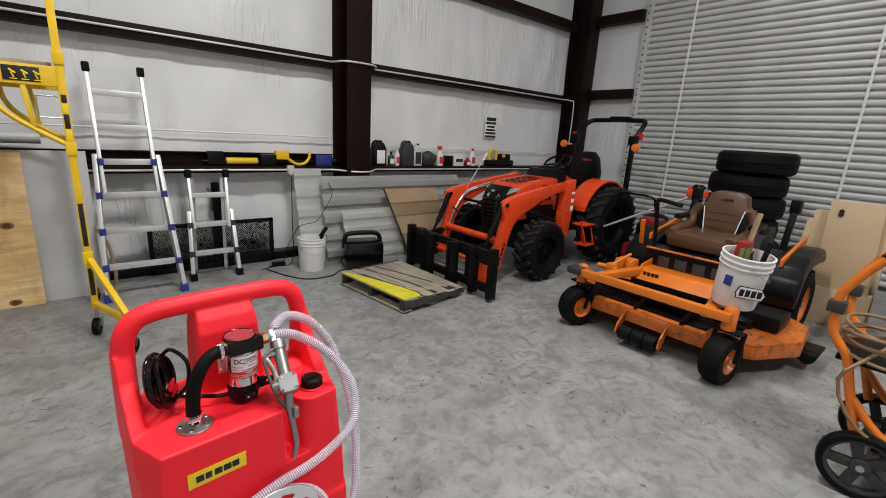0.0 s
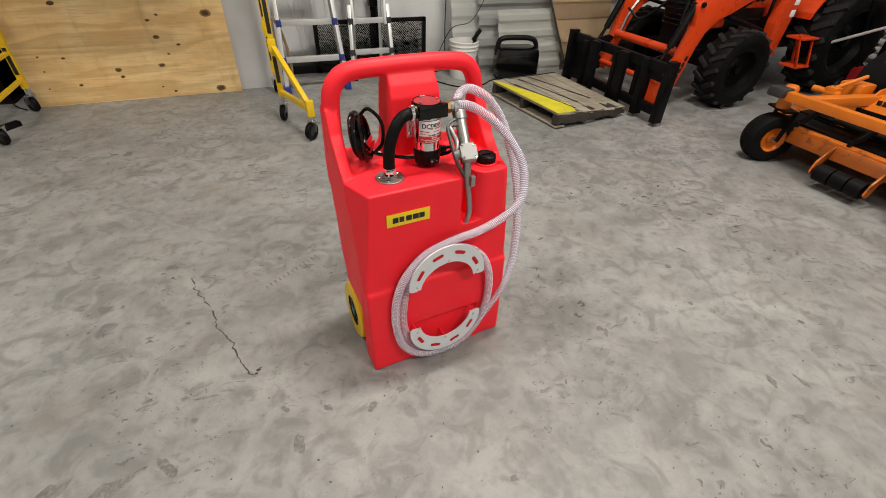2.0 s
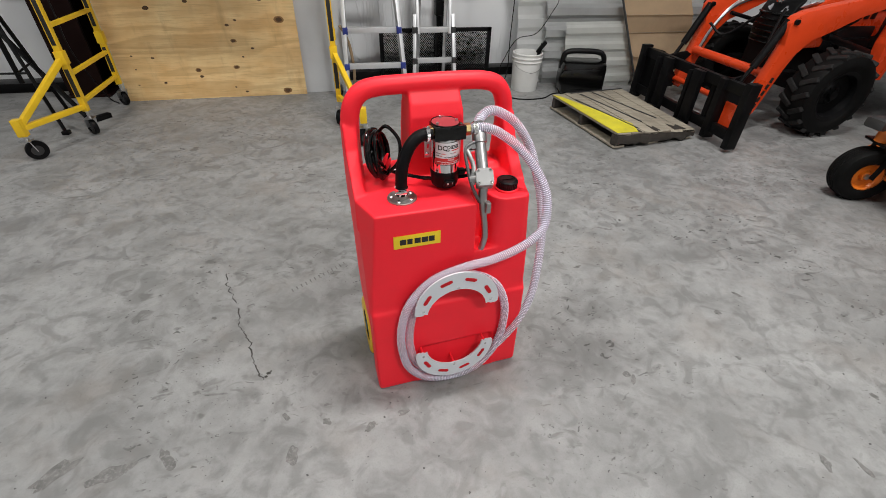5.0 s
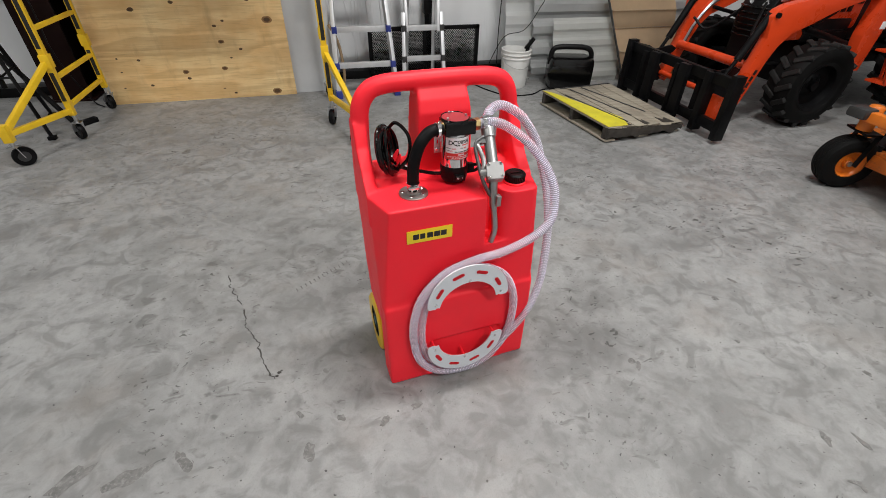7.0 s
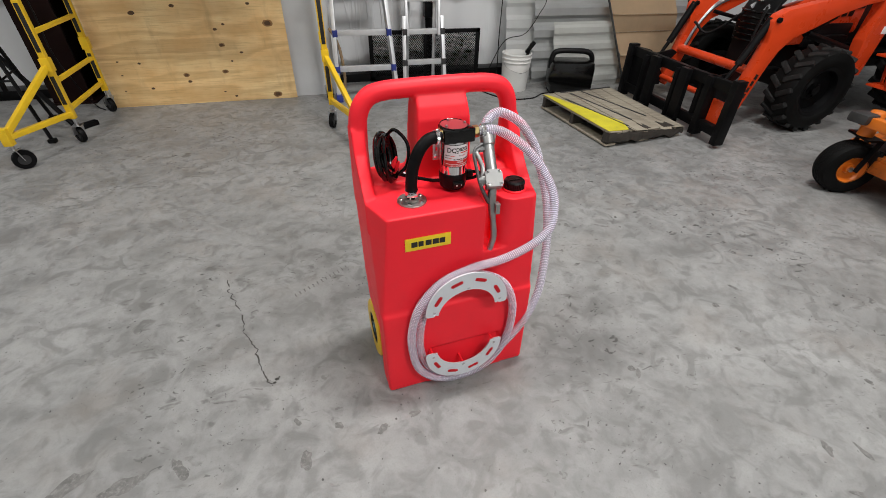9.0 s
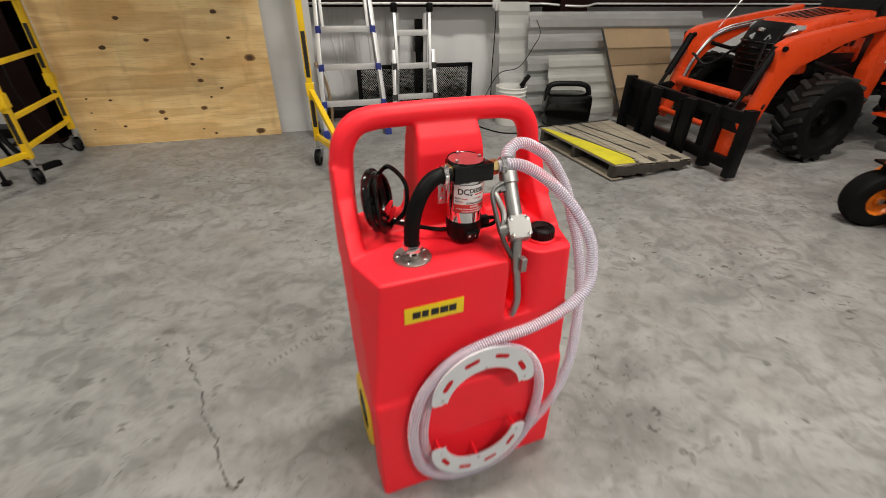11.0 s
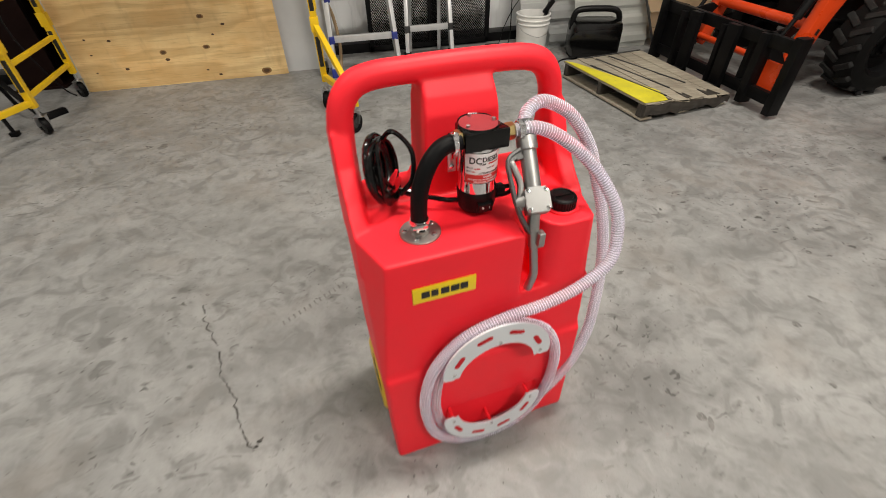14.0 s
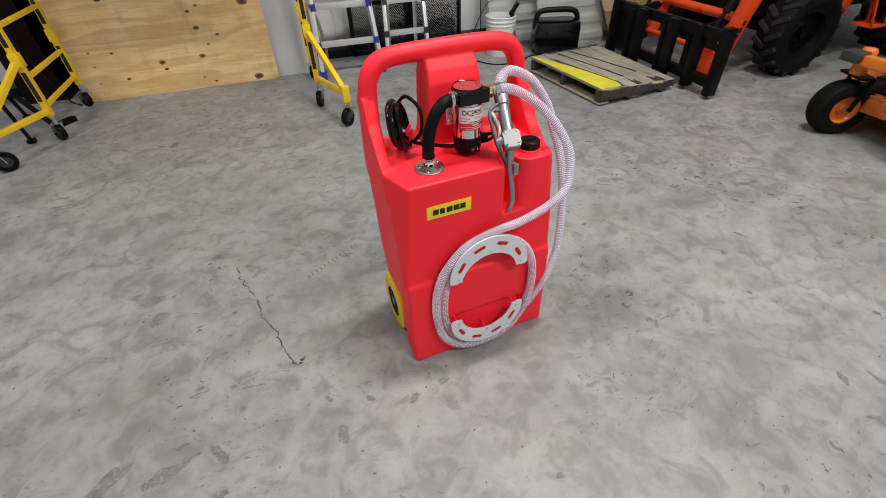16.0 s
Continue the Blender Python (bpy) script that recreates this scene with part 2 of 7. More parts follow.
WHITEP = mat("white_plastic", (0.72, 0.72, 0.70), 0.42, 0, 0.05, 8, 150, 0.05)
GREYPL = mat("pale_grey_bracket", (0.66, 0.69, 0.73), 0.4, 0, 0.04, 8, 150, 0.05)
YELLOW = mat("yellow_enamel", (0.78, 0.50, 0.016), 0.36, 0, 0.10, 7, 150, 0.08, (0.35, 0.21, 0.03), 0.70)
STICKY = mat("yellow_sticker", (0.86, 0.62, 0.02), 0.35, 0, 0.03, 8, 150, 0.0)
INK = mat("black_ink", (0.012, 0.012, 0.012), 0.4, 0, 0.1, 8, 150, 0.0)
REDINK = mat("red_ink", (0.62, 0.030, 0.026), 0.6, 0, 0.05, 8, 150, 0.0)
LABELW = mat("white_label", (0.84, 0.84, 0.85), 0.3, 0, 0.03, 8, 150, 0.0)
BLUE = mat("blue_plastic", (0.02, 0.035, 0.22), 0.4, 0, 0.1, 8, 150, 0.0)
PRIMER = mat("dark_red_iron_primer", (0.013, 0.0055, 0.005), 0.45, 0, 0.25, 4, 90, 0.2, spec=0.10)
BLACKST = mat("black_painted_steel", (0.005, 0.005, 0.0055), 0.38, 0, 0.3, 6, 120, 0.15, (0.026, 0.024, 0.022), 0.76, 0.12)
GALV = mat("galvanised_sheet", (0.58, 0.59, 0.59), 0.4, 0.3, 0.1, 3, 90, 0.1)
DOORM = mat("painted_door_steel", (0.53, 0.535, 0.535), 0.42, 0.1, 0.05, 2, 60, 0.05)
WHITEM = mat("white_painted_metal", (0.72, 0.73, 0.72), 0.4, 0, 0.06, 3, 90, 0.05)
TIN = mat("off_white_panel", (0.66, 0.67, 0.64), 0.45, 0, 0.06, 4, 90, 0.1)
DRYW = mat("grey_gypsum_board", (0.54, 0.55, 0.56), 0.7, 0, 0.07, 3, 120, 0.1)
ORANGE = mat("tractor_orange_paint", (0.72, 0.062, 0.013), 0.28, 0, 0.06, 4, 150, 0.03, (0.30, 0.06, 0.03), 0.74)
MORANGE = mat("mower_orange_paint", (0.66, 0.165, 0.014), 0.34, 0, 0.12, 5, 150, 0.06, (0.16, 0.09, 0.05), 0.64)
SCUFFED = mat("scuffed_mower_deck", (0.56, 0.135, 0.014), 0.42, 0, 0.2, 6, 110, 0.15, (0.060, 0.036, 0.022), 0.53)
LUGR = mat("dusty_lug_rubber", (0.016, 0.016, 0.016), 0.6, 0, 0.3, 9, 90, 0.3, (0.055, 0.052, 0.047), 0.56, 0.15)
CORD = mat("glossy_black_cable", (0.004, 0.004, 0.004), 0.17, 0, 0.2, 12, 70, 0.0, spec=0.3)
LEATHER = mat("brown_vinyl_seat", (0.090, 0.043, 0.020), 0.32, 0, 0.12, 8, 260, 0.35)
KRAFT = mat("brown_kraft_card", (0.60, 0.445, 0.285), 0.75, 0, 0.10, 4, 120, 0.15)
TANSH = mat("tan_sheet", (0.50, 0.36, 0.215), 0.5, 0, 0.06, 3, 120, 0.05)
LAMPOR = mat("amber_lens", (0.85, 0.22, 0.02), 0.2, 0, 0.05, 8, 150, 0.0)
LAMPRD = mat("red_lens", (0.55, 0.02, 0.02), 0.2, 0, 0.05, 8, 150, 0.0)
LENS = mat("clear_headlight", (0.50, 0.51, 0.53), 0.12, 0.6, 0.1, 40, 150, 0.2)
DARKG = mat("dark_grey_plastic", (0.03, 0.03, 0.031), 0.5, 0, 0.2, 6, 150, 0.15)
HOSEBR = mat("tan_rubber_hose", (0.22, 0.13, 0.065), 0.5, 0, 0.15, 8, 150, 0.1)
STAIN = mat("boot_scuff", (0.150, 0.147, 0.142), 0.6, 0, 0.35, 28, 150, 0.1, (0.235, 0.233, 0.228), 0.50)
# crack colour: dirt and the shade inside the gap in one dark tone
CRACK = mat("crack_dirt_shade", (0.05, 0.047, 0.043), 0.9, 0, 0.4, 30, 150, 0.2)
YPAINT = mat("faded_yellow_paint", (0.62, 0.55, 0.03), 0.55, 0, 0.15, 9, 120, 0.2, (0.28, 0.24, 0.10), 0.6)
KNOT = mat("dark_knot", (0.10, 0.05, 0.02), 0.7, 0, 0.4, 30, 150, 0.1)
KNOTRIM = mat("knot_rim", (0.27, 0.14, 0.05), 0.65, 0, 0.25, 30, 150, 0.1)
TEAL = mat("teal_hub_cap", (0.02, 0.10, 0.13), 0.4, 0, 0.1, 20, 150, 0.0)
REDTOOL = mat("red_paint", (0.26, 0.010, 0.014), 0.32, 0, 0.1, 8, 150, 0.05)
GREENL = mat("green_label", (0.10, 0.22, 0.06), 0.5, 0, 0.1, 8, 150, 0.0)

# ---- building helpers ----
def box(bm, x0, x1, y0, y1, z0, z1, bevel=0.0, m=None):
    """A box between two corners, with rounded edges."""
    r = bmesh.ops.create_cube(bm, size=1.0)
    vs = r["verts"]
    for v in vs:
        v.co = Vector(((x0 + x1) / 2 + v.co.x * (x1 - x0), (y0 + y1) / 2 + v.co.y * (y1 - y0), (z0 + z1) / 2 + v.co.z * (z1 - z0)))
    if m is not None:
        bmesh.ops.transform(bm, matrix=m, verts=vs)
    if bevel:
        es = list({e for v in vs for e in v.link_edges})
        bmesh.ops.bevel(bm, geom=es, offset=bevel, segments=2, affect="EDGES", profile=0.6)
    return bm


def hexa(bm, lo, hi, z0, z1, bevel=0.0):
    """A tapered block: (x0, x1, y0, y1) at its foot and at its top."""
    vs = [bm.verts.new((x, y, z)) for (a, b, c, d), z in ((lo, z0), (hi, z1)) for x, y in ((a, c), (b, c), (b, d), (a, d))]
    fs = [bm.faces.new([vs[i] for i in f]) for f in ((3, 2, 1, 0), (4, 5, 6, 7), (0, 1, 5, 4), (1, 2, 6, 5), (2, 3, 7, 6), (3, 0, 4, 7))]
    if bevel:
        es = list({e for f in fs for e in f.edges})
        bmesh.ops.bevel(bm, geom=es, offset=bevel, segments=2, affect="EDGES", profile=0.6)
    return bm


def prism(bm, outline, a0, a1, axis="y", bevel=0.0):
    """An outline of 2D points drawn out along an axis, from a0 to a1."""
    def at(p, a):
        return {"y": (p[0], a, p[1]), "x": (a, p[0], p[1]), "z": (p[0], p[1], a)}[axis]
    lo, hi = [bm.verts.new(at(p, a0)) for p in outline], [bm.verts.new(at(p, a1)) for p in outline]
    n = len(outline)
    fs = [bm.faces.new(lo[::-1]), bm.faces.new(hi)]
    fs += [bm.faces.new((lo[i], lo[(i + 1) % n], hi[(i + 1) % n], hi[i])) for i in range(n)]
    bmesh.ops.recalc_face_normals(bm, faces=fs)
    if bevel:
        es = list({e for f in fs for e in f.edges})
        bmesh.ops.bevel(bm, geom=es, offset=bevel, segments=2, affect="EDGES", profile=0.6)
    return bm


def smooth_path(pts, per=8, closed=False):
    """A Catmull-Rom curve through the points."""
    p = [Vector(q) for q in pts]
    n = len(p)
    out = []
    for i in range(n if closed else n - 1):
        a, b = p[i], p[(i + 1) % n]
        q0 = p[(i - 1) % n] if closed or i else a * 2 - b
        q3 = p[(i + 2) % n] if closed or i + 2 < n else b * 2 - a
        for k in range(per):
            t = k / per
            out.append(0.5 * (2 * a + (b - q0) * t + (2 * q0 - 5 * a + 4 * b - q3) * t * t + (3 * a - q0 - 3 * b + q3) * t ** 3))
    if not closed:
        out.append(p[-1])
    return out


def tube(bm, path, r, seg=10, closed=False, radius=None, flat=1.0):
    """A round bar or hose along a path. radius(i): its radius at point i. flat: squeezes it along its second axis."""
    path = [Vector(p) for p in path]
    n = len(path)
    up, rings = None, []
    for i, c in enumerate(path):
        nx, pv = path[(i + 1) % n] if closed or i + 1 < n else c, path[i - 1] if closed or i else c
        d = (nx - pv).normalized()
        if up is None:
            up = d.orthogonal().normalized()
        up = (up - d * up.dot(d)).normalized()
        w = d.cross(up)
        rr = radius(i) if radius else r
        rings.append([bm.verts.new(c + (up * math.cos(a) + w * math.sin(a) * flat) * rr) for a in [2 * math.pi * k / seg for k in range(seg)]])
    for i in range(n if closed else n - 1):
        a, b = rings[i], rings[(i + 1) % n]
        for k in range(seg):
            f = bm.faces.new((a[k], a[(k + 1) % seg], b[(k + 1) % seg], b[k]))
            f.smooth = True
    if not closed:
        bm.faces.new(rings[0][::-1])
        bm.faces.new(rings[-1])
    return bm


def lathe(bm, profile, m=None, seg=24):
    """Turns (radius, height) pairs round the z axis, then moves the result by m."""
    rings = []
    for r, z in profile:
        rings.append([bm.verts.new((r * math.cos(a), r * math.sin(a), z)) for a in [2 * math.pi * k / seg for k in range(seg)]])
    for a, b in zip(rings, rings[1:]):
        for k in range(seg):
            f = bm.faces.new((a[k], a[(k + 1) % seg], b[(k + 1) % seg], b[k]))
            f.smooth = True
    if m is not None:
        bmesh.ops.transform(bm, matrix=m, verts=[v for ring in rings for v in ring])
    return bm


def rod(bm, a, b, r, seg=12):
    return tube(bm, [a, b], r, seg)


def along(a, b):
    """A pose at a whose z axis points to b."""
    d = Vector(b) - Vector(a)
    return Matrix.Translation(a) @ d.to_track_quat("Z", "Y").to_matrix().to_4x4()


def bar(bm, a, b, w, d, bevel=0.002, roll=0.0):
    """A square bar from a to b, w by d."""
    m = along(a, b) @ pose(0, 0, 0, 0, 0, roll)
    return box(bm, -w / 2, w / 2, -d / 2, d / 2, 0, (Vector(b) - Vector(a)).length, bevel, m)


def thing(name, loc, rz, label, category, group="", kind="", off=False):
    """An empty at a thing's base. off: its parts are given in the place's own metres."""
    e = new(name)
    e.empty_display_size = 0.1
    e.matrix_basis = pose(*loc, 0, 0, rz)
    e["off"] = 1 if off else 0
    return tagged(e, label, category, group, kind)


def part(name, bm, material, parent=None, label="", sharp=35, move=None):
    """Links a bmesh as one mesh object under a thing or under a part."""
    if move is not None:
        bmesh.ops.transform(bm, matrix=move, verts=bm.verts)
    top = parent
    while top is not None and top.parent is not None:
        top = top.parent
    if top is not None and top.get("off"):
        bmesh.ops.transform(bm, matrix=top.matrix_basis.inverted(), verts=bm.verts)
    bmesh.ops.recalc_face_normals(bm, faces=bm.faces)
    me = bpy.data.meshes.new(name)
    bm.to_mesh(me)
    bm.free()
    me.polygons.foreach_set("use_smooth", [True] * len(me.polygons))
    me.set_sharp_from_angle(angle=radians(sharp))
    me.materials.append(material)
    ob = new(name, me)
    if parent is not None:
        ob.parent = parent
    return tagged(ob, label)


def solo(name, bm, material, label, category, kind="", group="", loc=None, sharp=35):
    """A thing that is one mesh; its bmesh is in the place's metres, loc its base."""
    if loc is not None:
        bmesh.ops.translate(bm, vec=-Vector(loc), verts=bm.verts)
    ob = part(name, bm, material, None, "", sharp)
    if loc is not None:
        ob.location = loc
    return tagged(ob, label, category, group, kind)


def B():
    return bmesh.new()


def words(text, size, extrude=0.0004):
    """The mesh of a line of writing, in the x-y plane, centred."""
    cu = bpy.data.curves.new("writing", "FONT")
    cu.body, cu.size, cu.align_x, cu.align_y, cu.extrude, cu.offset = text, size, "CENTER", "CENTER", extrude, size * 0.022
    ob = new("writing", cu)
    me = bpy.data.meshes.new_from_object(ob)
    bm = B()
    bm.from_mesh(me)
    bpy.data.objects.remove(ob)
    bpy.data.meshes.remove(me)
    return bm

# ---- the building ----
X0, X1, Y0, Y1, ZC = -6.0, 7.8, -5.0, 5.75, 5.4


def wall(name, b, m, label):
    return solo(name, b, m, label, "wall", "structure")


b = B(); box(b, X0, X1 + 0.3, Y0, Y1 + 0.2, -0.15, 0.0)
floor = solo("floor", b, CONCRETE, "grey trowelled concrete shop floor with dark stains", "floor", "structure")
b = B()
nx, nz = 150, 60
rng = random.Random(4)
grid = [[b.verts.new((X0 + (X1 - X0) * i / nx, Y1 + 0.03 * noise.noise((i * 0.35, 3.1, j * 0.12)) + 0.012 * noise.noise((i * 1.1, 9.0, j * 0.35)), ZC * j / nz)) for j in range(nz + 1)] for i in range(nx + 1)]
for i in range(nx):
    for j in range(nz):
        b.faces.new((grid[i][j], grid[i + 1][j], grid[i + 1][j + 1], grid[i][j + 1]))
box(b, X0, X1, Y1 + 0.06, Y1 + 0.2, 0, ZC)
wall("wall_north", b, VINYL, "wall of white wrinkled insulation vinyl")
b = B()
grid = [[b.verts.new((X1 + 0.02 * noise.noise((5.0, i * 0.7, j * 0.15)), 4.5 + (Y1 - 4.5) * i / 14, ZC * j / nz)) for j in range(nz + 1)] for i in range(15)]
for i in range(14):
    for j in range(nz):
        b.faces.new((grid[i][j], grid[i + 1][j], grid[i + 1][j + 1], grid[i][j + 1]))
box(b, X1 + 0.05, X1 + 0.2, 4.5, Y1, 0, ZC)
box(b, X1, X1 + 0.2, Y0, -1.2, 0, ZC)
box(b, X1, X1 + 0.2, -1.2, 4.5, 4.6, ZC)
wall("wall_east", b, VINYL, "insulated wall beside the roll-up door")
b = B(); box(b, X0 - 0.2, X0, Y0, Y1, 0, ZC)
wall("wall_west", b, VINYL, "plain white insulated wall")
b = B(); box(b, X0, X1, Y0 - 0.2, Y0, 0, ZC)
wall("wall_south", b, VINYL, "plain white insulated wall")
b = B(); box(b, X0, X1, Y0, Y1, ZC, ZC + 0.15)
solo("ceiling", b, VINYL, "white insulated roof underside", "ceiling", "structure")

# steel frame: columns, girts, base channel
def column(x0, x1, y0, y1, label):
    b = B()
    box(b, x0, x1, y0, y0 + 0.014, 0, ZC, 0.002)
    box(b, (x0 + x1) / 2 - 0.008, (x0 + x1) / 2 + 0.008, y0 + 0.013, y1 - 0.013, 0, ZC)
    box(b, x0, x1, y1 - 0.014, y1, 0, ZC, 0.002)
    box(b, x0 - 0.03, x1 + 0.03, y0 - 0.03, y1, 0, 0.018, 0.002)
    return solo("steel_column", b, PRIMER, label, "column", "structure", "steel frame columns", loc=((x0 + x1) / 2, (y0 + y1) / 2, 0))


column(2.80, 3.115, 5.35, 5.74, "dark red-brown primed steel wall column")
column(7.44, 7.76, 5.35, 5.74, "dark primed steel column in the corner")
column(-2.24, -1.92, 5.35, 5.74, "dark primed steel wall column")


def girt(x0, x1, z0, z1, y0=5.58, y1=5.735, name="wall_girt"):
    b = B()
    box(b, x0, x1, y0, y0 + 0.006, z0, z1, 0.001)
    box(b, x0, x1, y0 + 0.006, y1, z1 - 0.006, z1, 0.001)
    box(b, x0, x1, y0 + 0.006, y1, z0, z0 + 0.006, 0.001)
    return solo(name, b, PRIMER, "dark primed horizontal steel wall girt", "girt", "structure", "wall girts", loc=((x0 + x1) / 2, y0, z0))


for ga, gb in ((X0, -2.26), (-1.9, 2.78), (3.135, 7.42)):
    girt(ga, gb, 2.235, 2.36)
    girt(ga, gb, 3.46, 3.60)
for ga, gb in ((X0, -2.26), (-1.9, 2.78), (3.135, 7.42)):
    b = B()
    box(b, ga, gb, 5.52, 5.53, 1.03, 1.10, 0.002); box(b, ga, gb, 5.53, 5.735, 1.085, 1.098, 0.001)
    if gb < 3:
        box(b, ga, gb, 5.725, 5.735, 1.098, 1.225, 0.001); box(b, ga, gb, 5.66, 5.735, 1.225, 1.235, 0.001)
    solo("wall_ledge", b, PRIMER, "dark open steel girt used as a ledge", "girt", "structure", "wall girts", loc=((ga + gb) / 2, 5.6, 1.03))
for gz in (2.33, 3.55):
    b = B(); box(b, 7.62, 7.79, 4.5, 5.33, gz, gz + 0.15, 0.002)
    solo("wall_girt", b, PRIMER, "dark primed steel girt beside the door", "girt", "structure", "wall girts", loc=(7.7, 4.9, gz))
b = B(); box(b, X0, 2.78, 5.56, 5.74, 0, 0.085, 0.003); box(b, 3.14, 7.4, 5.56, 5.74, 0, 0.085, 0.003)
solo("base_channel", b, BLACKST, "black steel channel along the foot of the wall", "trim", "structure", loc=(2, 5.65, 0))

# conduits along the girts
def conduit(pts, label, r=0.011, m=GALV, per=6):
    b = B(); tube(b, smooth_path(pts, per), r, 8)
    c = sum((Vector(p) for p in pts), Vector()) / len(pts)
    return solo("conduit", b, m, label, "conduit", "structure", loc=c)


conduit([(X0, 5.565, 2.30), (-2.3, 5.565, 2.30), (-2.2, 5.33, 2.30), (-1.9, 5.33, 2.30), (-1.8, 5.565, 2.30), (-1.6, 5.565, 2.30), (0.4, 5.56, 2.302), (2.5, 5.565, 2.30), (2.7, 5.56, 2.30), (2.78, 5.335, 2.30), (3.14, 5.335, 2.30), (3.3, 5.56, 2.29), (3.5, 5.56, 2.29), (5.3, 5.56, 2.292), (7.0, 5.56, 2.29), (7.2, 5.56, 2.29), (7.36, 5.5, 2.28), (7.40, 5.45, 2.2), (7.4, 5.45, 1.5)], "grey electrical conduit running along the girt")
conduit([(0.3, 5.505, 1.06), (1.5, 5.505, 1.062), (2.5, 5.505, 1.06), (2.7, 5.49, 1.06), (2.9, 5.33, 1.05), (3.1, 5.33, 1.05), (3.3, 5.50, 1.06), (3.5, 5.505, 1.06), (5.0, 5.505, 1.06), (6.8, 5.505, 1.06)], "grey conduit below the wall ledge")
conduit([(-1.8, 5.66, 1.44), (2.75, 5.66, 1.44)], "thin white cable along the wall", 0.009, WHITEP)
conduit([(3.14, 5.69, 1.36), (7.4, 5.69, 1.33)], "thin white cable along the wall", 0.007, WHITEP)
b = B(); tube(b, [(X0, 5.60, 1.34), (0.05, 5.60, 1.33)], 0.05, 14)
solo("pipe", b, GALV, "light grey horizontal pipe above the boards", "pipe", "structure", loc=(-3, 5.6, 1.33))

# roll-up door: curved slats, guide and bead strips
door = thing("door_1", (X1, 1.6, 0), 0, "closed grey corrugated steel roll-up door", "door", "", "structure", off=True)
PITCH = 0.0935
prof = [(0.022, 0.0), (0.0, 0.004), (-0.014, 0.012), (-0.020, 0.028), (-0.021, 0.048), (-0.018, 0.066), (-0.008, 0.076), (0.010, 0.080), (0.024, 0.082), (0.024, PITCH)]
DY0, DY1 = -1.15, 4.42
slat_bm = B()
fr = [slat_bm.verts.new((dx, 0, dz)) for dx, dz in prof]
to = [slat_bm.verts.new((dx, DY1 - DY0, dz)) for dx, dz in prof]
for k in range(len(prof) - 1):
    slat_bm.faces.new((fr[k], fr[k + 1], to[k + 1], to[k]))
slat_me = bpy.data.meshes.new("slat")
slat_bm.to_mesh(slat_me); slat_bm.free()
slat_me.polygons.foreach_set("use_smooth", [True] * len(slat_me.polygons))
slat_me.materials.append(DOORM)
for k in range(int(4.6 / PITCH)):
    s = new("slat", slat_me)
    s.parent = door
    s.location = (0.0, DY0 - 1.6, 0.03 + k * PITCH)
for yb in (3.75, 1.55, -0.65):
    b = B(); box(b, X1 - 0.028, X1 - 0.016, yb - 0.016, yb + 0.016, 0.03, 4.6, 0.003)
    part("bead_strip", b, WHITEM, door, "white vertical strip")
b = B(); box(b, X1 - 0.09, X1 + 0.04, 4.42, 4.50, 0, 4.6, 0.004)
rail = part("guide_rail", b, GALV, door, "grey steel guide with bolt holes")
for k in range(38):
    b = B(); rod(b, (X1 - 0.094, 4.455, 0.6 + k * 0.105), (X1 - 0.088, 4.455, 0.6 + k * 0.105), 0.014, 8)
    part("bolt_hole", b, INK, rail)
b = B(); box(b, X1 - 0.05, X1 + 0.03, DY0, DY1, 0.0, 0.035, 0.004)
part("bottom_bar", b, DARKG, door, "dark rubber-edged bottom bar")

# hairline crack and footmarks in the slab
b = B()
rng = random.Random(11)
way = smooth_path([(-0.38, 2.354, 0), (-0.348, 2.232, 0), (-0.291, 2.102, 0), (-0.263, 1.972, 0), (-0.214, 1.879, 0), (-0.185, 1.766, 0), (-0.138, 1.666, 0)], 9)
pts = [p + Vector((0.014 * noise.noise((i * 0.55, 1, 2)) + 0.006 * noise.noise((i * 1.9, 4, 2)), 0.003 * noise.noise((i * 1.3, 8, 1)), 0)) for i, p in enumerate(way)]
for i in range(len(pts) - 1):
    if i in (4, 17, 18):
        continue
    w = rng.uniform(0.0008, 0.0034)
    p, q = pts[i], pts[i + 1]
    vs = [b.verts.new((x, y, z)) for x, y, z in ((p.x - w, p.y, 0.0), (p.x + w, p.y, 0.0), (q.x + w, q.y, 0.0), (q.x - w, q.y, 0.0))]
    f = b.faces.new(vs)
    r = bmesh.ops.extrude_face_region(b, geom=[f])
    bmesh.ops.translate(b, vec=(0, 0, 0.0012), verts=[v for v in r["geom"] if isinstance(v, bmesh.types.BMVert)])
for q, rr in (((-0.120, 1.694), 0.010), ((-0.128, 1.679), 0.008), ((-0.112, 1.702), 0.005)):
    bmesh.ops.create_icosphere(b, subdivisions=1, radius=rr, matrix=pose(*q, 0.001) @ Matrix.Diagonal((1, 0.7, 0.25, 1)))
solo("floor_crack", b, CRACK, "fine dark crack in the concrete floor", "crack", "structure", loc=(-0.25, 2.05, 0))

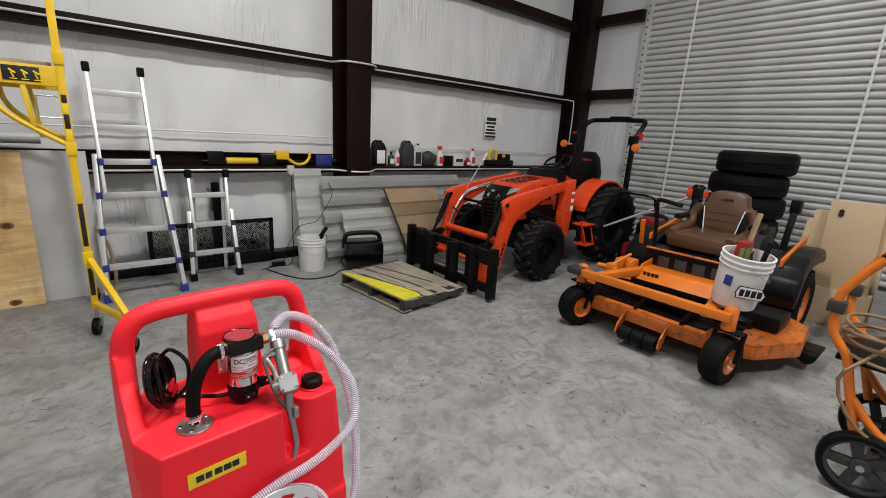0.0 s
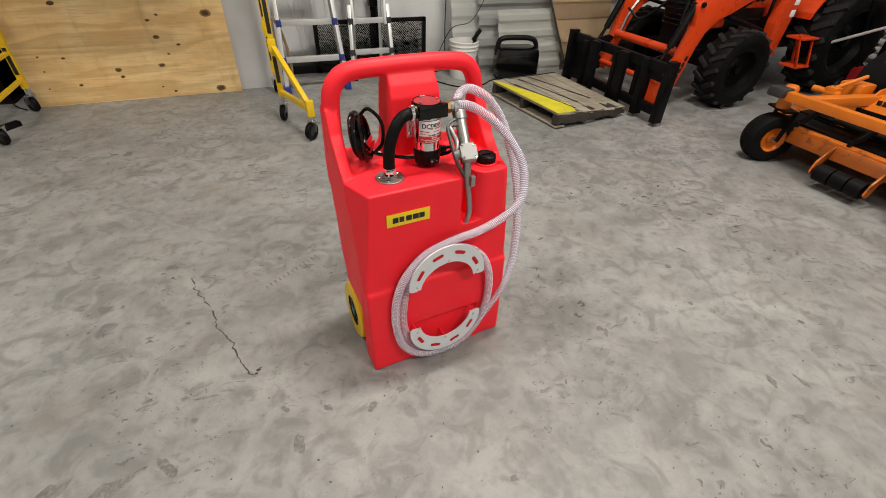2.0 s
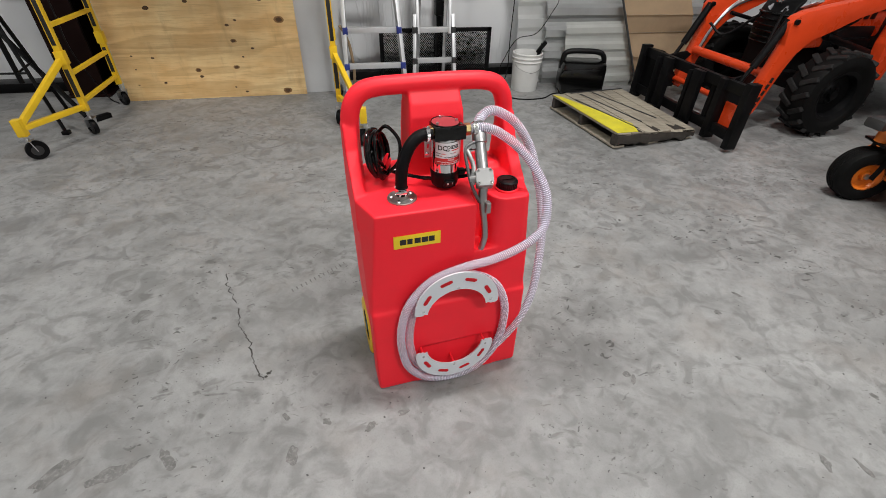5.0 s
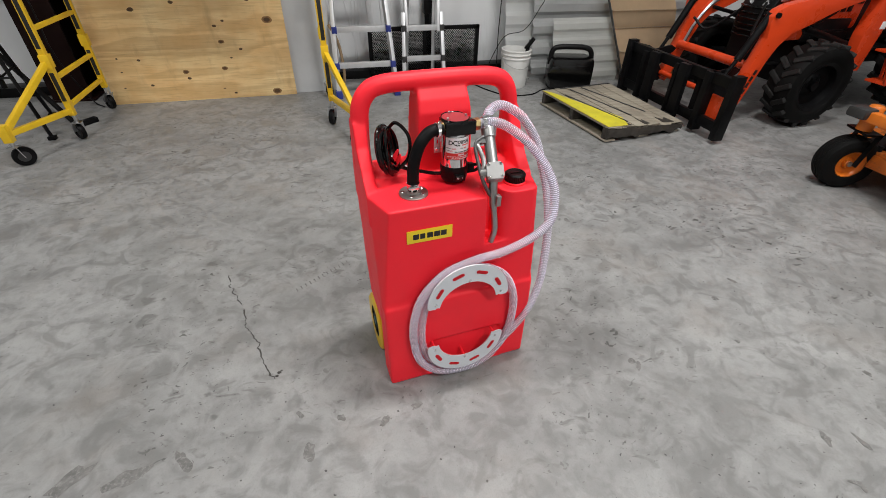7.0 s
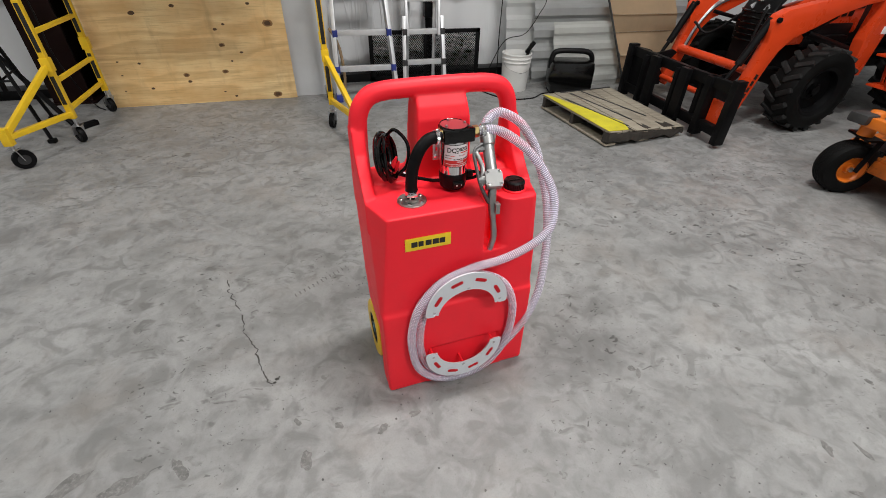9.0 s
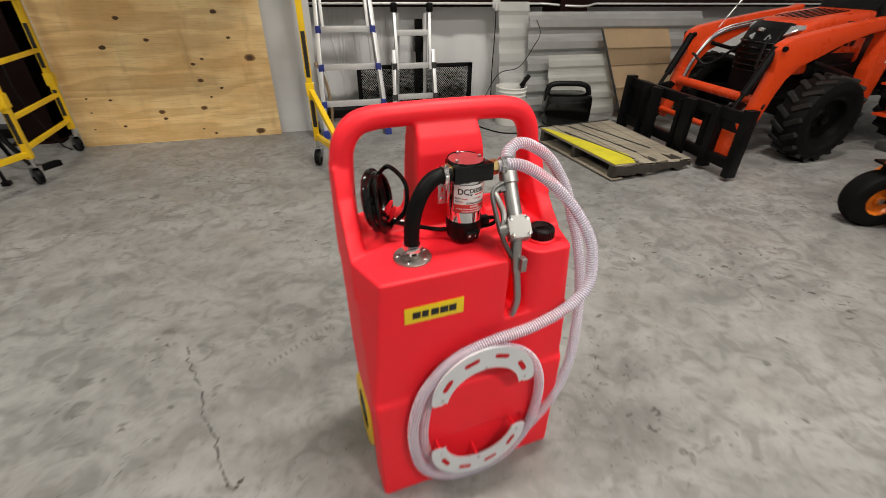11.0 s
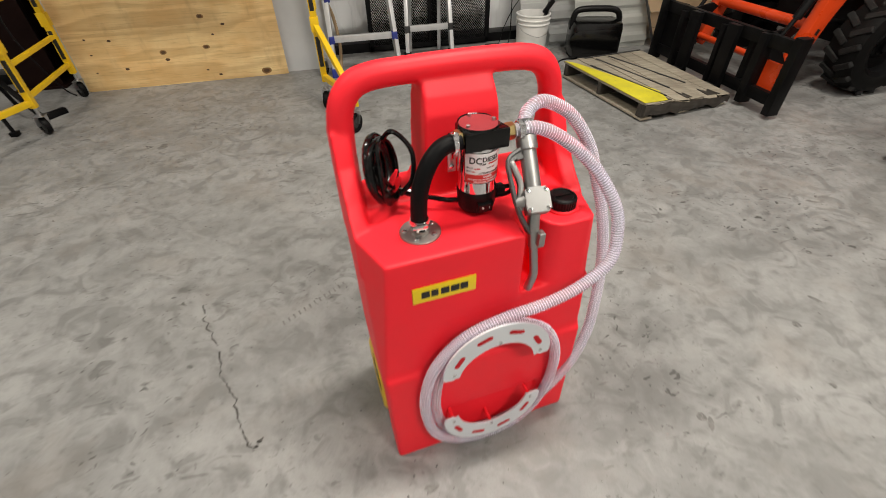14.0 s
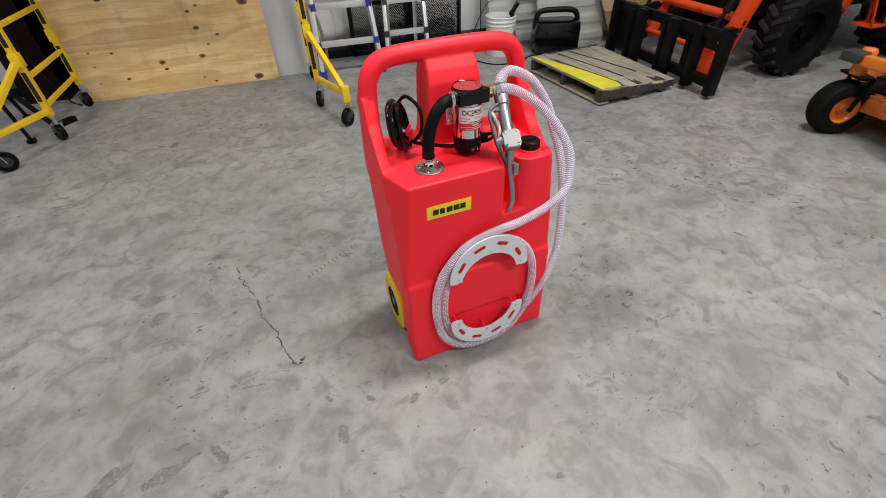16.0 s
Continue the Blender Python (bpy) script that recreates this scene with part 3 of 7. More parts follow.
b = B()
rng = random.Random(37)
spots = [(-0.007, 1.347, 0.030), (0.097, 1.442, 0.022), (0.25, 1.394, 0.022), (0.369, 1.422, 0.020), (1.729, 0.955, 0.034), (-0.74, 1.422, 0.045), (-0.575, 1.389, 0.050), (-0.41, 1.411, 0.030), (-0.042, 1.486, 0.016)]
for k in range(16):
    spots.append((rng.uniform(0.85, 2.3), rng.uniform(0.75, 2.5), rng.uniform(0.008, 0.024)))
for k in range(9):
    spots.append((rng.uniform(-1.3, 0.6), rng.uniform(0.95, 1.5), rng.uniform(0.010, 0.034)))
for i, (x, y, r) in enumerate(spots):
    turn, long = rng.uniform(0, 3.1), rng.uniform(1.0, 2.0)
    ring = []
    for k in range(16):
        a = 2 * math.pi * k / 16
        rr = r * (0.75 + 0.55 * noise.noise((math.cos(a) * 1.3 + i * 3.1, math.sin(a) * 1.3, 0.5)))
        u, w = rr * long * math.cos(a), rr * 0.75 * math.sin(a)
        ring.append((x + u * math.cos(turn) - w * math.sin(turn), y + u * math.sin(turn) + w * math.cos(turn)))
    prism(b, ring, -0.002, 0.0005 + 0.00002 * i, "z")
solo("floor_scuff", b, STAIN, "dark boot scuffs and oil spots on the concrete", "stain", "stuff", loc=(0.5, 1.4, 0))
b = B()
for k in range(13):
    p = Vector((-0.055, 2.168, 0)).lerp(Vector((0.192, 2.329, 0)), k / 12)
    box(b, -0.003, 0.003, -0.012, 0.012, -0.002, 0.0005, 0.0, Matrix.Translation(p) @ pose(0, 0, 0, 0, 0, 20))
solo("tread_mark", b, STAIN, "faint dashed tyre tread mark on the concrete", "stain", "stuff", loc=(0.07, 2.25, 0))

# ---- red diesel caddy ----
caddy = thing("fuel_caddy", (0.2875, 1.562, 0), 4.7, "red moulded plastic diesel fuel caddy with pump and clear hose", "fuel caddy")


def loft(bm, levels):
    """Skins a stack of plan outlines, given as (height, [(x, y), ...]) from the bottom up."""
    rings = [[bm.verts.new((x, y, z)) for x, y in ring] for z, ring in levels]
    n = len(rings[0])
    bm.faces.new(rings[0][::-1])
    bm.faces.new(rings[-1])
    for lo, hi in zip(rings, rings[1:]):
        for i in range(n):
            bm.faces.new((lo[i], lo[(i + 1) % n], hi[(i + 1) % n], hi[i]))
    return bm


b = B()
# foot: slabs round a shallow step pocket, wheel wells cut out behind
hexa(b, (0.006, 0.166, -0.031, 0.075), (0.003, 0.164, -0.025, 0.075), 0.0, 0.385, 0.010)
hexa(b, (0.442, 0.556, -0.031, 0.075), (0.440, 0.554, -0.025, 0.075), 0.0, 0.385, 0.010)
hexa(b, (0.150, 0.460, -0.028, 0.075), (0.150, 0.460, -0.025, 0.075), 0.186, 0.385)
hexa(b, (0.150, 0.460, -0.031, 0.075), (0.150, 0.460, -0.006, 0.075), 0.0, 0.215)
hexa(b, (0.050, 0.506, 0.05, 0.23), (0.045, 0.511, 0.05, 0.26), 0.01, 0.30, 0.012)
hexa(b, (0.002, 0.556, 0.02, 0.235), (-0.002, 0.560, 0.02, 0.245), 0.262, 0.40, 0.012)
# side walls: their front edges run forward from the handle's foot to the ledge
loft(b, [(0.372, [(0.004, -0.020), (0.553, -0.020), (0.556, 0.0), (0.558, 0.25), (0.0, 0.25), (0.0, 0.0)]),
         (0.402, [(0.010, -0.0135), (0.548, -0.0135), (0.556, 0.004), (0.558, 0.262), (0.0, 0.262), (0.0, 0.004)]),
         (0.576, [(0.024, -0.0140), (0.542, -0.0110), (0.555, 0.050), (0.559, 0.285), (0.0, 0.285), (0.001, 0.050)])])
loft(b, [(0.560, [(0.023, -0.0140), (0.352, -0.0140), (0.354, 0.06), (0.354, 0.29), (0.0, 0.285), (0.001, 0.047)]),
         (0.755, [(0.040, -0.0130), (0.348, -0.0130), (0.352, 0.06), (0.354, 0.315), (-0.002, 0.315), (0.003, 0.095)])])
# round-fronted column under the filler cap
col_lo = [(0.398 + 0.052 * (1 - math.cos(a)), 0.050 - 0.060 * math.sin(a)) for a in [math.pi / 2 * k / 6 for k in range(7)]]
loft(b, [(0.560, col_lo + [(0.520, -0.0105), (0.540, -0.004), (0.555, 0.047), (0.559, 0.29), (0.398, 0.29)]),
         (0.752, [(x + 0.004, y + 0.004) for x, y in col_lo] + [(0.512, -0.004), (0.529, 0.006), (0.551, 0.095), (0.560, 0.315), (0.402, 0.315)])])
hexa(b, (0.33, 0.42, 0.060, 0.29), (0.33, 0.42, 0.066, 0.315), 0.56, 0.753)                  # back of the nozzle slot
# handle legs flare forward into the side walls
for s, u in ((1, -0.003), (-1, 0.561)):
    loft(b, [(0.66, [(u, 0.075), (u + s * 0.05, 0.085), (u + s * 0.055, 0.30), (u, 0.31)][::s]),
             (0.755, [(u + s * 0.003, 0.100), (u + s * 0.040, 0.120), (u + s * 0.058, 0.29), (u, 0.315)][::s]),
             (0.800, [(u + s * 0.003, 0.150), (u + s * 0.040, 0.165), (u + s * 0.060, 0.285), (u, 0.305)][::s]),
             (0.860, [(u + s * 0.001, 0.205), (u + s * 0.040, 0.212), (u + s * 0.058, 0.28), (u, 0.298)][::s]),
             (0.930, [(u + s * 0.002, 0.236), (u + s * 0.045, 0.240), (u + s * 0.055, 0.28), (u, 0.294)][::s])])
hexa(b, (0.03, 0.53, 0.19, 0.32), (0.06, 0.50, 0.215, 0.31), 0.74, 0.772, 0.010)             # raised rear sill
# centre post with a shoulder that rolls back into the handle
loft(b, [(0.74, [(0.176, 0.195), (0.392, 0.195), (0.402, 0.31), (0.168, 0.31)]),
         (0.80, [(0.194, 0.202), (0.378, 0.202), (0.386, 0.30), (0.184, 0.30)]),
         (0.945, [(0.200, 0.206), (0.372, 0.206), (0.380, 0.295), (0.190, 0.295)]),
         (0.985, [(0.203, 0.220), (0.368, 0.220), (0.376, 0.295), (0.194, 0.295)]),
         (1.015, [(0.204, 0.246), (0.366, 0.246), (0.374, 0.295), (0.196, 0.295)])])
arch = smooth_path([(0.024, 0.265, 0.78), (0.025, 0.265, 0.88), (0.032, 0.266, 0.965), (0.062, 0.268, 1.012), (0.11, 0.27, 1.027), (0.19, 0.27, 1.030), (0.28, 0.27, 1.031), (0.38, 0.27, 1.030), (0.452, 0.27, 1.026), (0.500, 0.268, 1.010), (0.527, 0.266, 0.963), (0.535, 0.265, 0.88), (0.536, 0.265, 0.78)], 6)
tube(b, arch, 0.029, 14)
tank = part("tank", b, RED, caddy, "bright red rotomoulded tank with handle")
rm = tank.modifiers.new("fuse", "REMESH")
rm.mode, rm.voxel_size, rm.use_smooth_shade = "VOXEL", 0.0042, True
sm = tank.modifiers.new("soften", "SMOOTH")
sm.factor, sm.iterations = 0.5, 9

# yellow maker's plate with plain bars for its name
b = B(); box(b, 0.090, 0.235, -0.0170, -0.0120, 0.636, 0.680, 0.001)
plate = part("name_plate", b, STICKY, caddy, "yellow sticker with black bars")
for k, w in enumerate((0.019, 0.016, 0.019, 0.020, 0.018)):
    b = B(); box(b, 0.109 + k * 0.0222, 0.109 + k * 0.0222 + w, -0.0180, -0.0165, 0.6490, 0.6675, 0.0004)
    part("lettering_bar", b, INK, plate)

# wheels
for su in (0.024, 0.534):
    c = Vector((su, 0.205, 0.118))
    m = Matrix.Translation(c) @ pose(0, 0, 0, 0, 90, 0)
    b = B(); lathe(b, [(0.064, -0.022), (0.106, -0.024), (0.116, -0.018), (0.118, 0.0), (0.116, 0.018), (0.106, 0.024), (0.064, 0.022)], m, 40)
    wh = part("wheel", b, YELLOW, caddy, "yellow plastic wheel")
    b = B(); lathe(b, [(0.0, -0.016), (0.060, -0.016), (0.066, -0.021), (0.066, 0.021), (0.060, 0.016), (0.0, 0.016)], m, 32)
    for k in range(5):
        box(b, 0.014, 0.062, -0.007, 0.007, -0.020, 0.020, 0.002, m @ pose(0, 0, 0, 0, 0, 72 * k))
    part("hub", b, BLACKP, wh)
    b = B(); lathe(b, [(0.0, -0.024), (0.018, -0.023), (0.021, 0.0), (0.018, 0.023), (0.0, 0.024)], m, 18)
    part("hub_cap", b, TEAL, wh)
b = B(); rod(b, (0.03, 0.205, 0.118), (0.528, 0.205, 0.118), 0.012)
part("axle", b, STEEL, caddy)

# filler cap on its neck
CAPX, CAPY = 0.474, 0.060
b = B(); lathe(b, [(0.038, 0.742), (0.038, 0.762), (0.034, 0.765)], pose(CAPX, CAPY, -0.006), 28)
part("filler_neck", b, RED, caddy)
b = B()
lathe(b, [(0.0, 0.762), (0.0315, 0.762), (0.032, 0.785), (0.030, 0.7885), (0.025, 0.790), (0.0235, 0.7880), (0.018, 0.7875), (0.0, 0.7875)], pose(CAPX, CAPY, -0.006), 64)
for v in b.verts:                                                                          # grip ribs
    du, dv = v.co.x - CAPX, v.co.y - CAPY
    if math.hypot(du, dv) > 0.031 and round(math.atan2(dv, du) / (2 * math.pi / 64)) % 2:
        v.co.x, v.co.y = CAPX + du * 1.045, CAPY + dv * 1.045
cap = part("filler_cap", b, BLACKP, caddy, "black ribbed screw cap")
b = B(); box(b, CAPX - 0.018, CAPX + 0.018, CAPY - 0.003, CAPY + 0.003, 0.7812, 0.7835, 0.001)
part("grip_bar", b, BLACKP, cap)

# suction flange with five screws
fl = Vector((0.139, 0.074, 0.006))
b = B(); lathe(b, [(0.0, 0.744), (0.0445, 0.744), (0.045, 0.7525), (0.0435, 0.7545), (0.021, 0.7545), (0.021, 0.763), (0.0, 0.763)], Matrix.Translation(fl), 48)
flange = part("flange", b, CASTST, caddy, "round dull steel flange with screws")
for k in range(5):
    a = 2 * math.pi * k / 5 + 0.45
    p = fl + Vector((0.033 * math.cos(a), 0.033 * math.sin(a), -0.001))
    b = B(); lathe(b, [(0.0058, 0.755), (0.0058, 0.7575), (0.0042, 0.7594), (0.0, 0.7600)], Matrix.Translation(p), 14)
    sc = part("screw", b, CHROME, flange)
    b = B(); box(b, -0.0034, 0.0034, -0.0006, 0.0006, 0.7590, 0.7603, 0.0, Matrix.Translation(p) @ pose(0, 0, 0, 0, 0, 40 * k)); box(b, -0.0006, 0.0006, -0.0034, 0.0034, 0.7590, 0.7604, 0.0, Matrix.Translation(p) @ pose(0, 0, 0, 0, 0, 40 * k))
    part("cross_slot", b, INK, flange)
b = B(); lathe(b, [(0.017, 0.757), (0.019, 0.759), (0.019, 0.772), (0.017, 0.774)], Matrix.Translation(fl), 6)
part("hex_fitting", b, CHROME, caddy)


def clamp(bm, p, d, r, w=0.012):
    """A worm-drive hose clamp round a hose at p, whose axis is d: band, raised rims and worm slots."""
    m = along(p, Vector(p) + Vector(d))
    prof = [(r, -w / 2), (r + 0.0016, -w / 2), (r + 0.0016, -w / 2 + 0.0015), (r + 0.0008, -w / 2 + 0.002), (r + 0.0008, w / 2 - 0.002), (r + 0.0016, w / 2 - 0.0015), (r + 0.0016, w / 2), (r, w / 2)]
    seg, old = 96, len(bm.verts)
    lathe(bm, prof, None, seg)
    bm.verts.ensure_lookup_table()
    ring = bm.verts[old:]
    for i, v in enumerate(ring):                                        # worm thread across the band
        if i // seg in (3, 4) and (i % seg) % 3 == 0:
            v.co.x, v.co.y = v.co.x * (1 + 0.0016 / r), v.co.y * (1 + 0.0016 / r)
    bmesh.ops.transform(bm, matrix=m, verts=ring)
    return m


# black suction hose
sh = smooth_path([(0.139, 0.074, 0.769), (0.138, 0.074, 0.80), (0.144, 0.076, 0.858), (0.163, 0.081, 0.905), (0.186, 0.088, 0.930), (0.208, 0.093, 0.939), (0.236, 0.096, 0.940)], 8)
b = B(); tube(b, sh, 0.0178, 22)
part("suction_hose", b, RUBBER, caddy, "thick black rubber hose")
b = B(); clamp(b, (0.139, 0.074, 0.787), (0, 0, 1), 0.0186)
box(b, 0.128, 0.150, 0.048, 0.057, 0.780, 0.792, 0.002)
lathe(b, [(0.0, -0.012), (0.0048, -0.012), (0.0048, 0.010), (0.0, 0.010)], Matrix.Translation((0.130, 0.050, 0.787)) @ pose(0, 0, 0, 0, 80, -12), 12)
part("hose_clamp", b, CHROME, caddy, "shiny worm-drive hose clamp")
b = B(); m = clamp(b, (0.2215, 0.095, 0.9390), (1, 0.10, 0), 0.0186, 0.0095)
up_clamp = part("upper_clamp", b, CHROME, caddy, "shiny worm-drive hose clamp")
b = B()
box(b, 0.2155, 0.2275, 0.076, 0.092, 0.9535, 0.9625, 0.002)
lathe(b, [(0.0, -0.010), (0.0052, -0.010), (0.0052, 0.008), (0.0036, 0.0095), (0.0, 0.0095)], Matrix.Translation((0.2205, 0.082, 0.9625)) @ pose(0, 0, 0, 62, 0, 0), 12)
part("clamp_screw", b, CHROME, up_clamp)

# pump: motor barrel, base with switch, head, ports, bracket
P = Matrix.Translation((0.292, 0.140, 0))
b = B(); lathe(b, [(0.0, 0.788), (0.0425, 0.788), (0.0425, 0.912), (0.0, 0.912)], P, 64)
pump = part("pump_motor", b, CHROME, caddy, "polished chrome pump barrel")
b = B(); lathe(b, [(0.0, 0.753), (0.037, 0.753), (0.0400, 0.756), (0.0425, 0.768), (0.0438, 0.790), (0.0440, 0.803), (0.0425, 0.806)], P, 48)
pbase = part("pump_base", b, BLACKP, caddy, "black plastic motor end cap")
b = B(); box(b, 0.277, 0.313, 0.0940, 0.110, 0.7605, 0.7865, 0.002)
sw = part("switch", b, BLACKP, pbase)
b = B(); box(b, 0.2800, 0.3100, 0.0910, 0.096, 0.7640, 0.7830, 0.0015)
rock = part("switch_rocker", b, BLACKG, pbase)
for ch, du in (("O", -0.0065), ("I", 0.0085)):
    w = words(ch, 0.007)
    part("switch_mark", w, WHITEP, pbase, move=Matrix.Translation((0.2945 + du, 0.0907, 0.7735)) @ pose(0, 0, 0, 90, 0, 0))
b = B()
lathe(b, [(0.0, 0.910), (0.042, 0.910), (0.0435, 0.928), (0.0435, 0.953), (0.0425, 0.9555), (0.0395, 0.9535), (0.0, 0.9535)], P, 48)
box(b, 0.249, 0.344, 0.097, 0.160, 0.911, 0.9525, 0.004)
for v in b.verts:
    if v.co.x > 0.325:                                                  # the outlet end falls away
        v.co.z -= 0.010 * (v.co.x - 0.325) / 0.02 * (1 if v.co.z > 0.94 and v.co.y > 0.13 else 0)
for v in b.verts:                                                       # lumpy cast paint
    v.co += 0.0006 * noise.noise_vector(v.co * 60)
head = part("pump_head", b, BLACKG, caddy, "glossy black cast pump head")
b = B(); lathe(b, [(0.0, 0.9525), (0.0395, 0.9525), (0.0395, 0.9542), (0.0, 0.9542)], P, 40)
part("top_plate", b, mat("dull_red_plate", (0.36, 0.05, 0.06), 0.3, 0.3, 0.1, 9, 150, 0.05), head, "dull red cover plate")
for a in (-0.05, 1.75, 3.68):
    p = Vector((0.292 + 0.033 * math.cos(a), 0.140 + 0.033 * math.sin(a), -0.0065))
    b = B(); lathe(b, [(0.0, 0.958), (0.0042, 0.958), (0.0042, 0.966), (0.0032, 0.967), (0.0, 0.967)], Matrix.Translation(p), 12)
    part("bolt", b, STEEL, head)
for (xa, xb, r) in ((0.236, 0.250, 0.0205), (0.343, 0.366, 0.0180)):
    b = B(); lathe(b, [(r * 0.8, 0.0), (r, 0.003), (r, xb - xa - 0.003), (r * 0.8, xb - xa)], along((xa, 0.122, 0.932), (xb, 0.1235, 0.932)), 6)
    part("brass_port", b, BRASS, head, "brass hexagon fitting")
b = B()
# slotted plate: two strips with a bridge above and a pad below the slot
box(b, 0.2370, 0.2455, 0.172, 0.176, 0.829, 0.905, 0.0008)
box(b, 0.2505, 0.2560, 0.172, 0.176, 0.829, 0.905, 0.0008)
box(b, 0.2455, 0.2505, 0.1722, 0.1758, 0.872, 0.905, 0.0)
box(b, 0.2455, 0.2505, 0.1722, 0.1758, 0.829, 0.858, 0.0)
box(b, 0.256, 0.32, 0.176, 0.205, 0.86, 0.864, 0.001)
box(b, 0.33, 0.352, 0.172, 0.176, 0.80, 0.905, 0.001)
box(b, 0.264, 0.345, 0.176, 0.184, 0.80, 0.815, 0.001)
brk = part("pump_bracket", b, STEEL, caddy, "bent steel mounting bracket")
for px, pz in ((0.2440, 0.843), (0.341, 0.843)):
    b = B(); lathe(b, [(0.0, 0.0), (0.0062, 0.0), (0.0055, 0.003), (0.0, 0.0042)], Matrix.Translation((px, 0.172, pz)) @ pose(0, 0, 0, 90, 0, 0), 14)
    part("screw", b, CHROME, brk)


def wrap(bm, r, z, spread=1.0):
    """Bends flat writing (x across, y up) round the pump's barrel."""
    for v in bm.verts:
        a = v.co.x / r * spread
        rr = r + v.co.z
        v.co = Vector((0.292 + rr * math.sin(a + LABEL_AT), 0.140 - rr * math.cos(a + LABEL_AT), z + v.co.y))
    return bm


LABEL_AT = -0.02


def curved_patch(w, h, z, r, corner=0.0, dx=0.0):
    b = B()
    n = 24
    lo = [b.verts.new((dx - w / 2 + w * i / n, -h / 2 + (corner if i in (0, n) else 0), 0)) for i in range(n + 1)]
    hi = [b.verts.new((dx - w / 2 + w * i / n, h / 2 - (corner if i in (0, n) else 0), 0)) for i in range(n + 1)]
    for i in range(n):
        b.faces.new((lo[i], lo[i + 1], hi[i + 1], hi[i]))
    return wrap(b, r, z)


R0 = 0.0425
lab = part("label", curved_patch(0.091, 0.0710, 0.8675, R0 + 0.0003), INK, pump, "white, black and red instruction label")
part("label_field", curved_patch(0.0875, 0.0680, 0.8675, R0 + 0.0005, 0.002), LABELW, pump)
part("label_band", curved_patch(0.0865, 0.0200, 0.8440, R0 + 0.0007), REDINK, pump)
part("label_rule", curved_patch(0.030, 0.0032, 0.8785, R0 + 0.0007, 0.0, 0.022), REDINK, pump)
for text, size, dx, z, m in (("DC", 0.0195, -0.0240, 0.8855, INK), ("DIESEL", 0.0145, 0.0160, 0.8880, INK), ("PUMP", 0.0060, -0.0055, 0.8782, INK),
                             ("OPEN FLOW", 0.0036, -0.0385, 0.8690, INK), ("40L/MIN", 0.0048, -0.0195, 0.8680, REDINK), ("VOLTS", 0.0040, 0.0085, 0.8690, INK), ("12VDC", 0.0046, 0.0215, 0.8690, REDINK),
                             ("MOTOR", 0.0036, -0.0405, 0.8612, INK), ("140W", 0.0044, -0.0285, 0.8608, REDINK), ("SELF PRIMING. 30min DUTY", 0.0056, 0.0145, 0.8578, INK),
                             ("DANGER", 0.0065, 0.0075, 0.8490, LABELW), ("ONLY TO BE USED WITH DIESEL, UNDER NO CIRCUMSTANCES", 0.0034, 0.0, 0.8425, LABELW), ("USED WITH OTHER FLAMMABLE LIQUIDS", 0.0040, 0.006, 0.8368, LABELW)):
    w = words(text, size, 0.0002)
    for v in w.verts:
        v.co.x *= 0.98 if size > 0.012 else 0.78
    bmesh.ops.translate(w, vec=(dx * 0.87, 0, 0), verts=w.verts)
    part("label_line", wrap(w, R0 + 0.00095, z), m, pump)

# the pump stands a little forward on its saddle
for ob in caddy.children:
    if ob.name.split(".")[0] in ("pump_motor", "pump_base", "pump_head", "pump_bracket"):
        ob.matrix_basis = Matrix.Translation((-0.009, -0.022, 0.0090) if ob.name.startswith("pump_head") else (-0.007, -0.022, 0.0125)) @ ob.matrix_basis

# nozzle hanging in the slot
N0, N1 = Vector((0.3795, 0.092, 0.927)), Vector((0.372, 0.014, 0.822))
ax = (N1 - N0).normalized()
noz = B()
tube(noz, [N0, N0 + ax * 0.002, N0 + ax * 0.026, N0 + ax * 0.029, N0 + ax * 0.090, N1], 0.02, 28, radius=lambda i: (0.0205, 0.0215, 0.0215, 0.0175, 0.0175, 0.0185)[i])
for v in noz.verts:
    v.co += 0.0003 * noise.noise_vector(v.co * 140)
nozzle = part("nozzle", noz, CASTAL, caddy, "cast aluminium fuel nozzle")
vx, vn, vu = Vector((0.970, -0.230, 0.060)).normalized(), Vector((-0.198, -0.643, 0.736)).normalized(), Vector()
vu = vn.cross(vx)
mm = Matrix.Translation((0.3695, 0.0016, 0.828)) @ Matrix((vx, -vn, -vu)).transposed().to_4x4()
if (mm.to_3x3() @ Vector((0, 0, 1))).z < 0:
    mm = mm @ Matrix.Diagonal((1, 1, -1, 1))
b = B()
box(b, -0.0245, 0.0245, -0.0115, 0.026, -0.0255, 0.0255, 0.006, mm)
rod(b, mm @ Vector((-0.022, 0.008, 0.004)), mm @ Vector((-0.040, 0.012, 0.004)), 0.013, 16)
valve = part("valve_body", b, CASTAL, nozzle)
b = B(); box(b, -0.0255, 0.0255, -0.0165, -0.0110, -0.0265, 0.0265, 0.0, mm)
bmesh.ops.bevel(b, geom=[e for e in b.edges if abs((e.verts[0].co - e.verts[1].co).normalized().dot(vn)) > 0.9], offset=0.007, segments=4, affect="EDGES")
bmesh.ops.bevel(b, geom=[e for e in b.edges if all((v.co - mm.translation).dot(vn) > 0.014 for v in e.verts)], offset=0.0012, segments=2, affect="EDGES")
part("valve_cover", b, COVERAL, nozzle, "square cover plate with four screws")
